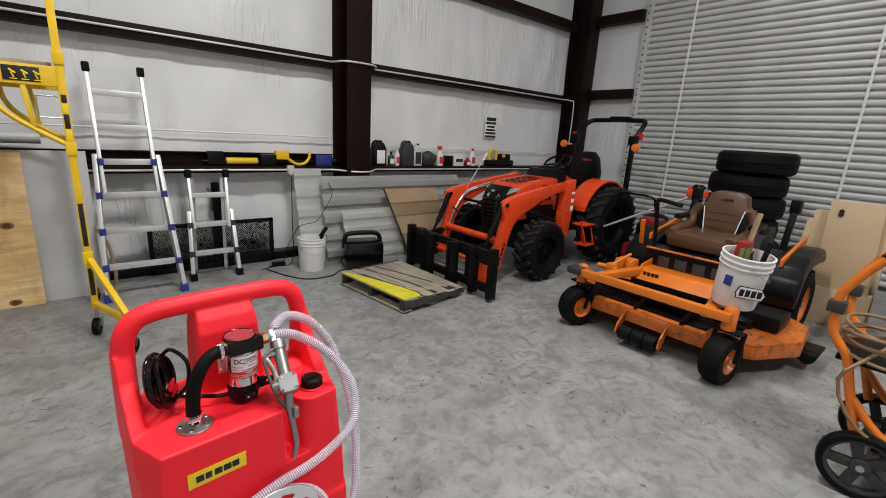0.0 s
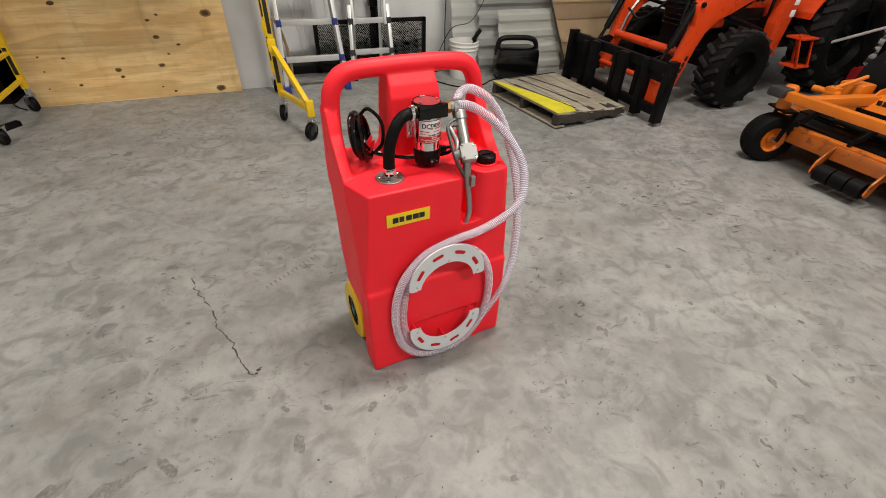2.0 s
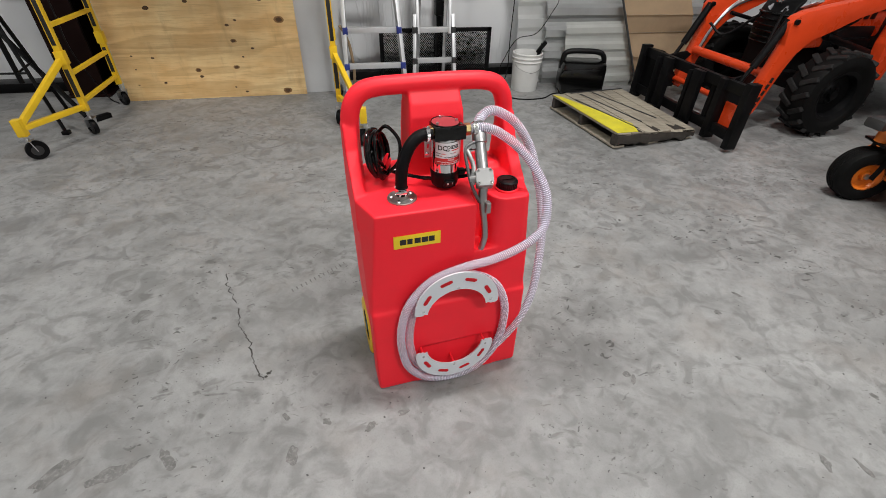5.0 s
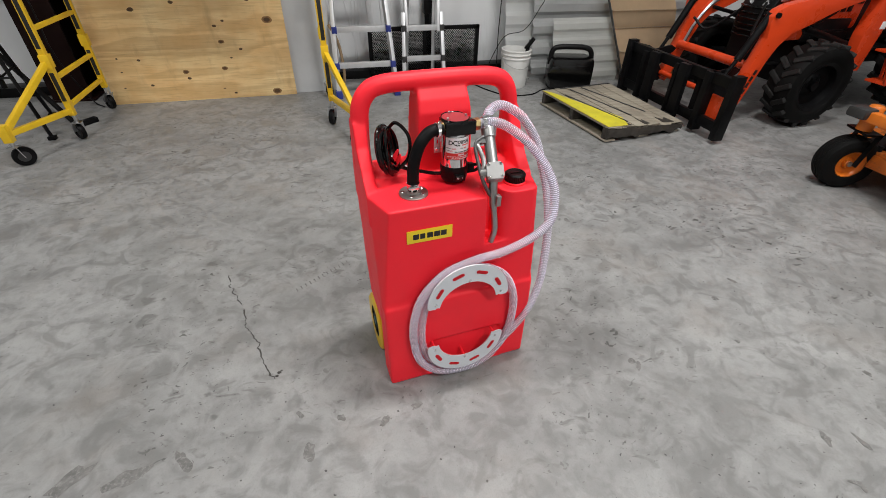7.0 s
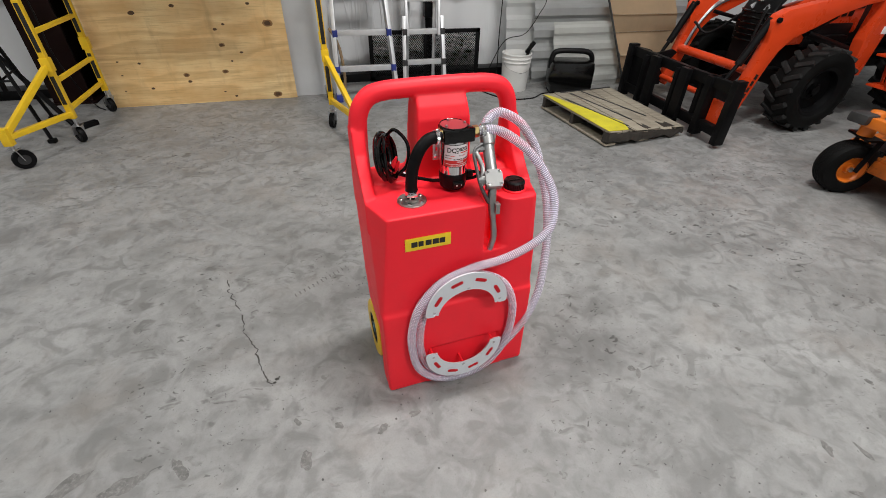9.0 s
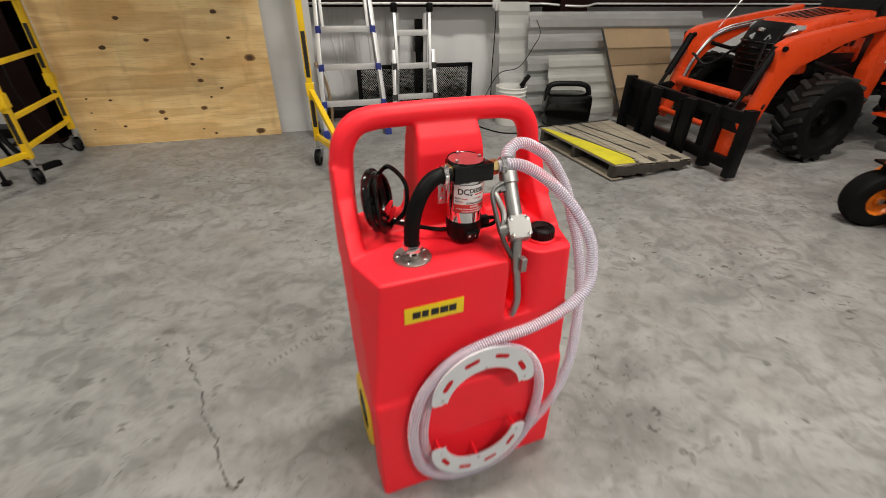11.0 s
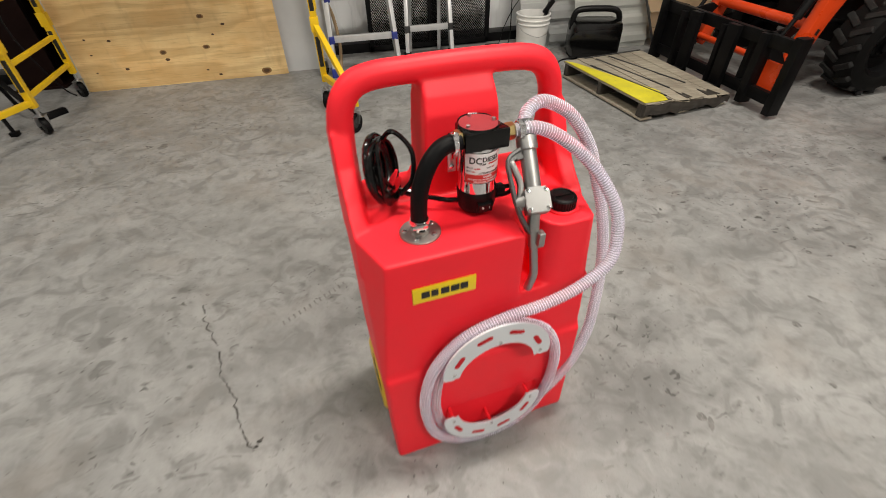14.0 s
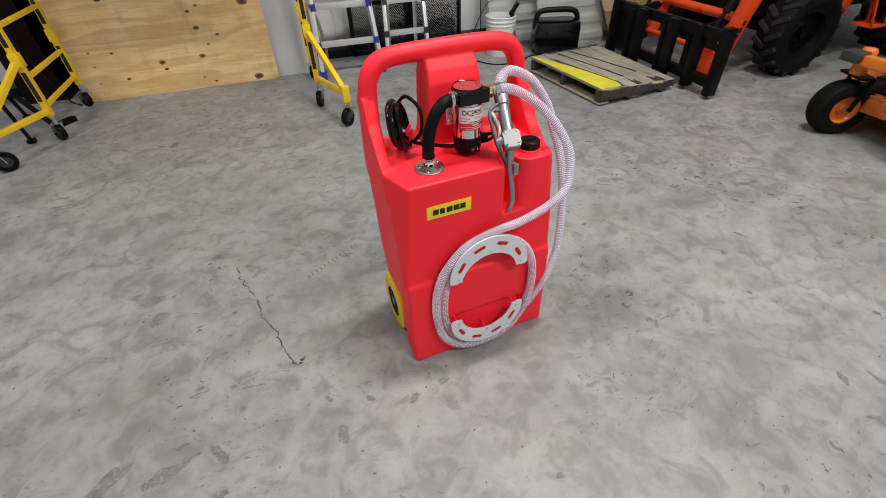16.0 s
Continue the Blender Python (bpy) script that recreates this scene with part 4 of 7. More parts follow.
for sx in (-0.018, 0.018):
    for sz in (-0.019, 0.019):
        q = mm @ Matrix.Translation((sx, -0.0163, sz)) @ pose(0, 0, 0, 90, 0, 0)
        b = B(); lathe(b, [(0.0, 0.0), (0.0046, 0.0), (0.0044, 0.0012), (0.003, 0.0026), (0.0, 0.0030)], q, 16)
        part("screw", b, CHROME, nozzle)
        b = B(); box(b, -0.0028, 0.0028, -0.0005, 0.0005, 0.0022, 0.0033, 0.0, q); box(b, -0.0005, 0.0005, -0.0028, 0.0028, 0.0022, 0.0034, 0.0, q)
        part("cross_slot", b, INK, nozzle)
b = B(); tube(b, smooth_path([(0.371, 0.006, 0.806), (0.369, 0.0, 0.768), (0.376, -0.001, 0.71), (0.383, -0.003, 0.66), (0.385, -0.006, 0.62), (0.378, 0.0, 0.572)], 6), 0.0105, 16, radius=lambda i: 0.0135 if i < 8 else (0.012 if i < 13 else 0.0100))
part("spout", b, CASTAL, nozzle)
b = B(); box(b, 0.373, 0.388, -0.026, -0.006, 0.722, 0.757, 0.002)
part("spout_hook", b, CASTAL, nozzle)


def strap(bm, path, wide, half, thick):
    """A flat cast bar along a path: half its width along `wide`, half its thickness across it."""
    rings = []
    for k, c in enumerate(path):
        d = (path[min(k + 1, len(path) - 1)] - path[max(k - 1, 0)]).normalized()
        u = (wide - d * wide.dot(d)).normalized()
        v = d.cross(u)
        rings.append([bm.verts.new(c + u * half * p + v * thick * q) for p, q in ((1, 0.55), (0.82, 1), (-0.82, 1), (-1, 0.55), (-1, -0.55), (-0.82, -1), (0.82, -1), (1, -0.55))])
    for a, c in zip(rings, rings[1:]):
        for k in range(8):
            bm.faces.new((a[k], a[(k + 1) % 8], c[(k + 1) % 8], c[k]))
    bm.faces.new(rings[0][::-1])
    bm.faces.new(rings[-1])
    bmesh.ops.recalc_face_normals(bm, faces=bm.faces[:])


b = B()
strap(b, [Vector(p) for p in ((0.372, 0.078, 0.910), (0.352, 0.074, 0.907), (0.334, 0.068, 0.901), (0.3285, 0.064, 0.895), (0.3265, 0.058, 0.885), (0.3275, 0.041, 0.860), (0.3315, 0.020, 0.822), (0.337, 0.004, 0.797), (0.347, -0.002, 0.775), (0.361, 0.0, 0.750))], vn, 0.0075, 0.0040)
strap(b, [Vector(p) for p in ((0.372, 0.071, 0.899), (0.356, 0.070, 0.900), (0.345, 0.068, 0.900))], vn, 0.0058, 0.0100)
strap(b, [Vector(p) for p in ((0.347, 0.068, 0.900), (0.338, 0.066, 0.897), (0.330, 0.063, 0.893))], vn, 0.0058, 0.0062)
part("trigger_guard", b, CASTSHADE, nozzle, "cast trigger guard coloured dark for its shadow side")
b = B()
strap(b, [Vector(p) for p in ((0.333, 0.062, 0.893), (0.337, 0.055, 0.884), (0.346, 0.043, 0.861), (0.3475, 0.036, 0.850), (0.3455, 0.029, 0.840), (0.339, 0.020, 0.823), (0.339, 0.010, 0.806))], vn, 0.0080, 0.0058)
part("trigger", b, CASTAL, nozzle, "bright squeeze lever")
b = B(); lathe(b, [(0.014, 0.0), (0.0195, 0.002), (0.0195, 0.014), (0.0160, 0.018)], along(N0, N0 - ax), 8)
part("swivel", b, CHROME, nozzle)
b = B(); clamp(b, (0.365, 0.094, 0.944), (1, -0.02, 0), 0.0160)
part("hose_clamp", b, CHROME, caddy, "shiny worm-drive hose clamp")
b = B(); clamp(b, (0.3825, 0.111, 0.951), (0.06, 0.5, 0.85), 0.0157, 0.010)
part("hose_clamp", b, CHROME, caddy, "shiny worm-drive hose clamp")

# clear ribbed delivery hose: from the pump, round the reel, back up to the nozzle
lead = [(0.352, 0.095, 0.944), (0.400, 0.090, 0.944), (0.448, 0.082, 0.923), (0.506, 0.062, 0.878), (0.551, 0.032, 0.822), (0.580, -0.004, 0.755), (0.582, -0.026, 0.692), (0.568, -0.042, 0.645), (0.530, -0.050, 0.613), (0.470, -0.056, 0.587), (0.394, -0.054, 0.563)]
outer = [(0.300, -0.050, 0.549), (0.200, -0.046, 0.512), (0.128, -0.046, 0.432), (0.097, -0.046, 0.330), (0.095, -0.046, 0.220), (0.120, -0.048, 0.112), (0.190, -0.050, 0.038), (0.285, -0.052, 0.018), (0.380, -0.050, 0.042), (0.446, -0.046, 0.120), (0.473, -0.044, 0.220), (0.470, -0.044, 0.340), (0.430, -0.044, 0.440), (0.360, -0.044, 0.498)]
inner = [(0.285, -0.040, 0.512), (0.200, -0.036, 0.478), (0.148, -0.036, 0.405), (0.127, -0.036, 0.300), (0.128, -0.036, 0.195), (0.156, -0.036, 0.105), (0.215, -0.038, 0.056), (0.290, -0.040, 0.046)]
tail = [(0.370, -0.040, 0.062), (0.440, -0.040, 0.108), (0.500, -0.036, 0.168), (0.552, -0.028, 0.238), (0.590, -0.014, 0.330), (0.608, 0.006, 0.425), (0.620, 0.032, 0.525), (0.622, 0.060, 0.620), (0.616, 0.088, 0.700), (0.600, 0.112, 0.770), (0.575, 0.130, 0.850), (0.522, 0.140, 0.926), (0.475, 0.145, 0.960), (0.432, 0.141, 0.975), (0.400, 0.130, 0.965), (0.385, 0.115, 0.956), (0.380, 0.103, 0.942)]
HOSEPTS = lead + outer + inner + tail
hp = smooth_path(HOSEPTS, 34)
# even steps of 2 mm along the hose, so that the ribs are regular
acc, even = 0.0, [hp[0]]
for p, q in zip(hp, hp[1:]):
    seg_l = (q - p).length
    while acc + seg_l >= 0.0021 * len(even):
        even.append(p.lerp(q, (0.0021 * len(even) - acc) / seg_l))
    acc += seg_l
b = B(); tube(b, even, 0.0142, 14, radius=lambda i: 0.0142 + (0.0003, 0.0, -0.0003)[i % 3])
hose = part("delivery_hose", b, HOSE, caddy, "clear ribbed hose with a faint lilac tint", sharp=80)
b = B()
up, wire = None, []
for i in range(1, len(even) - 1):
    d = (even[i + 1] - even[i - 1]).normalized()
    up = d.orthogonal().normalized() if up is None else (up - d * up.dot(d)).normalized()
    w = d.cross(up)
    for s in (0.0, 0.25, 0.5, 0.75):
        a = 2 * math.pi * (i + s) / 3.0
        wire.append(even[i].lerp(even[i + 1], s) + (up * math.cos(a) + w * math.sin(a)) * 0.0141)
tube(b, wire, 0.0007, 5)
part("reinforcing_wire", b, RIBW, hose, "fine pale spiral rib of the hose")

# two slotted crescent brackets that hold the coil
for cz, sgn in ((0.401, 1), (0.191, -1)):
    n, ro, ri, drop = 40, 0.145, 0.104, 0.028
    def crescent(r, c0, a):
        return (0.283 + r * math.cos(a), cz + sgn * (r * math.sin(a) - c0))
    outline = [crescent(ro, 0.0, -0.04 + (math.pi + 0.08) * k / n) for k in range(n + 1)]
    e0, e1 = crescent(ro, 0.0, math.pi + 0.04), crescent(ri, drop, math.pi - 0.16)
    outline += [(e0[0] + 0.006, cz - sgn * 0.012), (e0[0] + 0.026, cz - sgn * 0.013), (e0[0] + 0.034, cz - sgn * 0.008)]
    outline += [crescent(ri, drop, math.pi - 0.16 - (math.pi - 0.32) * k / n) for k in range(n + 1)]
    outline += [(0.566 - x, z) for x, z in ((e0[0] + 0.034, cz - sgn * 0.008), (e0[0] + 0.026, cz - sgn * 0.013), (e0[0] + 0.006, cz - sgn * 0.012))]
    b = B()
    prism(b, outline, -0.069, -0.064, "y", 0.0)
    br = part("hose_bracket", b, GREYPL, caddy, "pale grey slotted crescent bracket")
    # slots are drawn as pads in the tank's red, darkened for the shade behind
    for k in range(4):
        a = math.pi * (0.16 + 0.2267 * k)
        c = Vector((0.283 + 0.118 * math.cos(a), -0.0695, cz + sgn * (0.122 * math.sin(a) - 0.006)))
        t = Vector((-math.sin(a), 0, sgn * math.cos(a)))
        b = B(); tube(b, [c - t * 0.021, c - t * 0.016, c + t * 0.016, c + t * 0.021], 0.0070, 10, radius=lambda i: (0.0035, 0.0068, 0.0068, 0.0035)[i])
        for v in b.verts:
            v.co.y = -0.0700 + (v.co.y + 0.0695) * 0.1
        part("slot", b, SHADERED, br, "darker red pad drawn as a slot with the shaded tank behind")
    for a, rr in ((0.12, 0.118), (math.pi / 2, 0.092), (math.pi - 0.12, 0.118)):
        c = Vector((0.283 + rr * math.cos(a), -0.069, cz + sgn * (rr * math.sin(a) - 0.008)))
        b = B(); lathe(b, [(0.0, 0.0), (0.0052, 0.0), (0.0045, 0.0022), (0.0, 0.0028)], Matrix.Translation(c) @ pose(0, 0, 0, 90, 0, 0), 12)
        part("screw", b, CHROME, br)
        b = B(); rod(b, c + Vector((0, 0.004, 0)), c + Vector((0, 0.055, 0)), 0.0045)
        part("standoff", b, RED, br)

# power cord: bundle hanging by the handle leg, lead to the pump
b = B()
cn = Vector((0.87, -0.42, 0.25)).normalized()
c1 = Vector((0.05, 0.45, 0.9)); c1 = (c1 - cn * c1.dot(cn)).normalized()
c2 = cn.cross(c1)
cc = Vector((0.094, 0.203, 0.846))
pts = []
for k in range(9 * 16):
    a, lap = 2 * math.pi * k / 16 + 2.2, k / 16.0
    wob = 0.010 * math.sin(lap * 2.7 + 0.6)
    rr = 0.059 + wob + 0.004 * math.sin(a * 2 + lap)
    pts.append(cc + c1 * (rr * 1.08 * math.cos(a)) + c2 * (rr * 0.92 * math.sin(a)) + cn * (0.013 * math.cos(lap * 2.7 + 0.6) + 0.004 * math.sin(a + lap * 1.9)))
pts += [Vector(p) for p in ((0.122, 0.185, 0.800), (0.150, 0.170, 0.790), (0.19, 0.150, 0.785), (0.225, 0.130, 0.783), (0.262, 0.118, 0.785))]
tube(b, smooth_path(pts, 2), 0.0058, 10)
part("power_cord", b, CORD, caddy, "coiled glossy black power cord")
b = B(); tube(b, smooth_path([cc + c1 * 0.06 + cn * 0.01, cc + c1 * 0.075 + c2 * 0.01 + cn * 0.045, cc + c1 * 0.03 + cn * 0.075, cc - c1 * 0.03 + cn * 0.065, cc - c1 * 0.06 + cn * 0.03], 8), 0.0056, 8)
part("loose_loop", b, CORD, caddy, "loose turn of the black cord")
b = B(); tube(b, smooth_path([(0.322, 0.105, 0.803), (0.345, 0.100, 0.810), (0.362, 0.098, 0.808), (0.366, 0.100, 0.799), (0.352, 0.104, 0.788), (0.322, 0.110, 0.783)], 6), 0.0055, 8)
box(b, 0.322, 0.345, 0.094, 0.114, 0.796, 0.815, 0.004)
part("cable_gland", b, BLACKP, caddy)
b = B(); rod(b, (0.118, 0.188, 0.80), (0.150, 0.18, 0.79), 0.006, 8)
part("cord_clip", b, STEEL, caddy)
for p, q in (((0.100, 0.175, 0.812), (0.120, 0.168, 0.860)), ((0.112, 0.18, 0.800), (0.128, 0.172, 0.842))):
    p, q = Vector(p), Vector(q)
    b = B(); tube(b, [p, p.lerp(q, 0.3), p.lerp(q, 0.6), q], 0.007, 10, flat=1.3, radius=lambda i: (0.0030, 0.0052, 0.0056, 0.0025)[i])
    part("battery_clip", b, RED, caddy, "red battery clip")

# ---- boards, scaffold and ladders along the back wall ----
sheet = thing("plywood_sheet", (-0.87, 5.165, 0), 0, "knotty pine plywood sheet standing on edge against the wall", "plywood", off=True)
b = B(); box(b, -1.672, -0.066, 5.156, 5.174, 0.0, 1.238, 0.0015)
part("board", b, PLY, sheet)
rng = random.Random(8)
for kx, kz, r in ((-0.641, 0.503, 0.021), (-0.666, 0.633, 0.014), (-0.589, 0.672, 0.011), (-0.214, 0.672, 0.036), (-1.007, 0.259, 0.022), (-0.993, 0.201, 0.014), (-0.669, 0.275, 0.022), (-0.589, 0.365, 0.009), (-0.491, 0.436, 0.012), (-0.626, 0.047, 0.011), (-0.246, 0.043, 0.034), (-1.318, 0.155, 0.012), (-1.358, 0.374, 0.011), (-1.525, 0.394, 0.008), (-1.279, 0.774, 0.020), (-0.957, 0.822, 0.016), (-1.526, 0.28, 0.007), (-0.717, 0.093, 0.008), (-1.547, 0.142, 0.007), (-1.12, 0.98, 0.018), (-0.42, 1.02, 0.02), (-0.35, 0.83, 0.013)):
    b = B()
    for rr, d in ((r, 0.0006), (r * 0.62, 0.0011)):
        vs = [b.verts.new((kx + rr * (1.25 + 0.25 * noise.noise((k * 0.7, kx * 9, 1))) * math.cos(k * math.pi / 7), 5.156 - d, kz + rr * (0.8 + 0.3 * noise.noise((k * 0.7, kx * 9, 5))) * math.sin(k * math.pi / 7))) for k in range(14)]
        b.faces.new(vs)
    kn = part("knot", b, KNOTRIM if r > 0.02 else KNOT, sheet)
    if r > 0.02:
        kn.data.materials.append(KNOT)
        kn.data.polygons[1].material_index = 1
b = B(); box(b, -1.74, 0.33, 5.20, 5.215, 0, 1.25, 0.002)
solo("gypsum_board", b, DRYW, "plain grey board leaning behind the plywood", "board", loc=(-0.7, 5.2, 0))


def caster(parent, x, y, z0, turn, r=0.062):
    """A swivel caster on the floor under (x, y), up to the height z0."""
    d = Vector((math.cos(turn), math.sin(turn), 0))
    s = Vector((-d.y, d.x, 0))
    c = Vector((x, y, r)) + d * 0.025
    b = B(); lathe(b, [(r * 0.55, -0.017), (r * 0.96, -0.017), (r, -0.01), (r, 0.01), (r * 0.96, 0.017), (r * 0.55, 0.017)], along(c, c + s), 28)
    w = part("caster_wheel", b, RUBBER, parent, "black rubber caster wheel")
    b = B(); lathe(b, [(0.0, -0.014), (r * 0.56, -0.012), (r * 0.56, 0.012), (0.0, 0.014)], along(c, c + s), 16)
    part("wheel_hub", b, DARKG, w)
    b = B()
    for q in (-0.024, 0.024):
        vs = [(x + s.x * q - d.x * 0.02, y + s.y * q - d.y * 0.02, 2 * r + 0.012), (x + s.x * q + d.x * 0.03, y + s.y * q + d.y * 0.03, 2 * r + 0.012)]
        bar(b, Vector(vs[0]).lerp(Vector(vs[1]), 0.5), c + s * q, 0.035, 0.004, 0.0)
    box(b, x - 0.032, x + 0.032, y - 0.032, y + 0.032, 2 * r + 0.008, 2 * r + 0.014, 0.002)
    rod(b, (x, y, 2 * r + 0.012), (x, y, z0), 0.012)
    part("caster_fork", b, STEEL, parent, "zinc-plated caster fork")


scaf = thing("rolling_scaffold", (-0.7, 4.65, 0), 0, "yellow steel rolling scaffold with outriggers on casters", "scaffold", off=True)
PO = 0.042
for px, py in ((0.247, 4.30), (0.247, 5.00), (-1.66, 4.35), (-1.66, 5.05)):
    b = B(); box(b, px - PO / 2, px + PO / 2, py - PO / 2, py + PO / 2, 0.19, 2.75, 0.004)
    post = part("post", b, YELLOW, scaf)
    for z0, z1 in ((0.53, 0.62), (1.28, 1.36), (1.84, 1.92)):
        b = B(); box(b, px - 0.029, px + 0.029, py - 0.029, py + 0.029, z0, z1, 0.003)
        part("collar", b, YELLOW, scaf)
    for k, (z, h, m) in enumerate(((0.30, 0.20, INK), (0.66, 0.30, INK), (1.38, 0.06, STICKY), (1.45, 0.09, INK), (1.55, 0.05, STICKY), (1.61, 0.05, INK), (1.86, 0.05, INK))):
        b = B(); box(b, px - 0.014, px + 0.014, py - PO / 2 - 0.0015, py - PO / 2, z, z + h, 0.0005)
        part("warning_label", b, m, post)
    if not (px > 0 and py > 4.9):
        caster(scaf, px, py, 0.2, -1.9 if px > 0 else 2.4)
    else:
        caster(scaf, px, py, 0.2, 1.2)
for ex in (0.247, -1.66):
    ya, yb = (4.30, 5.00) if ex > 0 else (4.35, 5.05)
    for z in (0.26, 0.46, 0.78, 1.12, 1.46):
        if ex > 0 and z < 1.0:
            continue
        b = B(); bar(b, (ex, ya, z), (ex, yb, z), 0.028, 0.028, 0.003)
        part("rung", b, YELLOW, scaf)
for (px, py), (ox, oy) in (((0.247, 4.30), (0.414, 3.82)), ((-1.66, 4.35), (-1.885, 3.92))):
    b = B(); bar(b, (px, py, 0.225), (ox, oy, 0.225), 0.036, 0.036, 0.003)
    part("outrigger_foot", b, YELLOW, scaf)
    b = B(); bar(b, (px, py, 0.575), (ox, oy, 0.24), 0.036, 0.036, 0.003)
    part("outrigger_brace", b, YELLOW, scaf)
    b = B(); box(b, ox - 0.026, ox + 0.026, oy - 0.026, oy + 0.026, 0.175, 0.29, 0.003)
    part("outrigger_socket", b, YELLOW, scaf)
    caster(scaf, ox, oy, 0.18, -2.3 if ox > 0 else 0.6, 0.066)
for ry in (4.30, 5.02):
    b = B(); box(b, -1.64, 0.228, ry - 0.018, ry + 0.018, 1.705, 1.825, 0.004)
    beam = part("side_beam", b, YELLOW, scaf)
    if ry < 4.5:
        b = B(); box(b, -0.02, 0.15, ry - 0.021, ry - 0.018, 1.722, 1.808, 0.001)
        pl = part("pictogram_plate", b, INK, beam, "black plate with yellow pictograms")
        for k in range(3):
            b = B(); rod(b, (0.012 + 0.054 * k, ry - 0.0225, 1.785), (0.04 + 0.054 * k, ry - 0.0225, 1.765), 0.006, 6); rod(b, (0.02 + 0.054 * k, ry - 0.0225, 1.77), (0.03 + 0.054 * k, ry - 0.0225, 1.74), 0.004, 6); box(b, 0.01 + 0.054 * k, 0.045 + 0.054 * k, ry - 0.023, ry - 0.021, 1.73, 1.735)
            part("pictogram", b, STICKY, beam)
    b = B(); tube(b, smooth_path([(0.235, ry, 1.345), (0.10, ry, 1.43), (-0.03, ry, 1.53), (-0.085, ry, 1.62), (-0.10, ry, 1.71)], 6), 0.017, 8)
    part("corner_brace", b, YELLOW, scaf)
    b = B(); bar(b, (0.085, ry, 1.45), (0.06, ry, 1.71), 0.026, 0.026, 0.003)
    part("brace_strut", b, YELLOW, scaf)
b = B(); tube(b, [(0.225, 4.29, 1.645), (0.115, 4.25, 1.645), (0.115, 4.25, 1.515), (0.225, 4.29, 1.515)], 0.006, 8)
part("lock_handle", b, STEEL, scaf, "bare steel wire handle")
b = B(); box(b, -1.62, 0.21, 4.33, 4.99, 1.825, 1.85, 0.004)
part("deck_board", b, OLDWOOD, scaf)


def ladder(name, foot, top, half, rungs, split, label, blue):
    """A multi-position ladder: an outer lower section that flares and a narrower upper one."""
    e = thing(name, (*foot, 0), 0, label, "ladder", "ladders against the wall", off=True)
    f, t = Vector((*foot, 0.0)), Vector(top)
    def at(s, side, w):
        p = f.lerp(t, s)
        return p + Vector((side * w, 0, 0))
    for side in (-1, 1):
        b = B(); bar(b, at(0.02, side, half[0]), at(split + 0.05, side, half[1]), 0.036, 0.07, 0.004)
        part("lower_rail", b, ALU, e)
        b = B(); bar(b, at(split - 0.12, side, half[1] - 0.03), at(1.0, side, half[2]), 0.028, 0.06, 0.004)
        part("upper_rail", b, ALU, e)
        b = B(); p = at(0.0, side, half[0]); box(b, p.x - 0.03, p.x + 0.03, p.y - 0.045, p.y + 0.04, 0, 0.07, 0.006)
        part("rubber_foot", b, BLUE if blue else RUBBER, e)
        b = B(); p = at(1.0, side, half[2]); box(b, p.x - 0.028, p.x + 0.028, p.y - 0.05, p.y + 0.02, p.z - 0.03, p.z + 0.05, 0.012)
        part("end_cap", b, RUBBER, e)
    for k, s in enumerate(rungs):
        low = s < split
        w = half[0] + (half[1] - half[0]) * s / split if low else half[1] - 0.03 + (half[2] - half[1] + 0.03) * (s - split) / (1 - split)
        b = B(); bar(b, at(s, -1, w), at(s, 1, w), 0.034, 0.052, 0.004, 0)
        part("rung", b, ALU, e)
        if low or abs(s - split) < 0.08:
            for side in (-1, 1):
                p = at(s, side, w)
                b = B(); box(b, p.x - 0.024, p.x + 0.024, p.y - 0.045, p.y + 0.03, p.z - 0.03, p.z + 0.03, 0.006)
                part("hinge_lock", b, BLUE if blue else DARKG, e)
    return e


la = ladder("ladder", (0.625, 4.95), (0.612, 5.52, 1.93), (0.285, 0.225, 0.195), (0.145, 0.30, 0.455, 0.60, 0.75, 0.90), 0.58, "tall aluminium multi-position ladder with blue joints leaning on the wall", True)
lb = ladder("ladder", (1.25, 5.20), (1.285, 5.50, 1.02), (0.215, 0.195, 0.175), (0.25, 0.52, 0.80), 0.6, "short aluminium folding ladder leaning on the wall", False)
for side in (-1, 1):
    b = B(); bar(b, (1.25 + side * 0.15, 5.46, 0.0), (1.285 + side * 0.14, 5.50, 0.98), 0.03, 0.04, 0.004)
    part("rear_leg", b, ALU, lb)

# black mesh ramp panel and jack post behind the ladders
ramp_p = thing("mesh_ramp", (1.33, 5.53, 0), 0, "black steel ramp panel of expanded mesh leaning on the wall", "ramp", off=True)
b = B()
for a0, a1, c0, c1 in ((0.72, 1.94, 0.02, 0.06), (0.72, 1.94, 0.475, 0.515), (0.72, 0.76, 0.02, 0.515), (1.90, 1.94, 0.02, 0.515), (1.31, 1.345, 0.05, 0.49)):
    box(b, a0, a1, 5.51, 5.545, c0, c1, 0.003)
part("frame", b, BLACKST, ramp_p)
b = B()
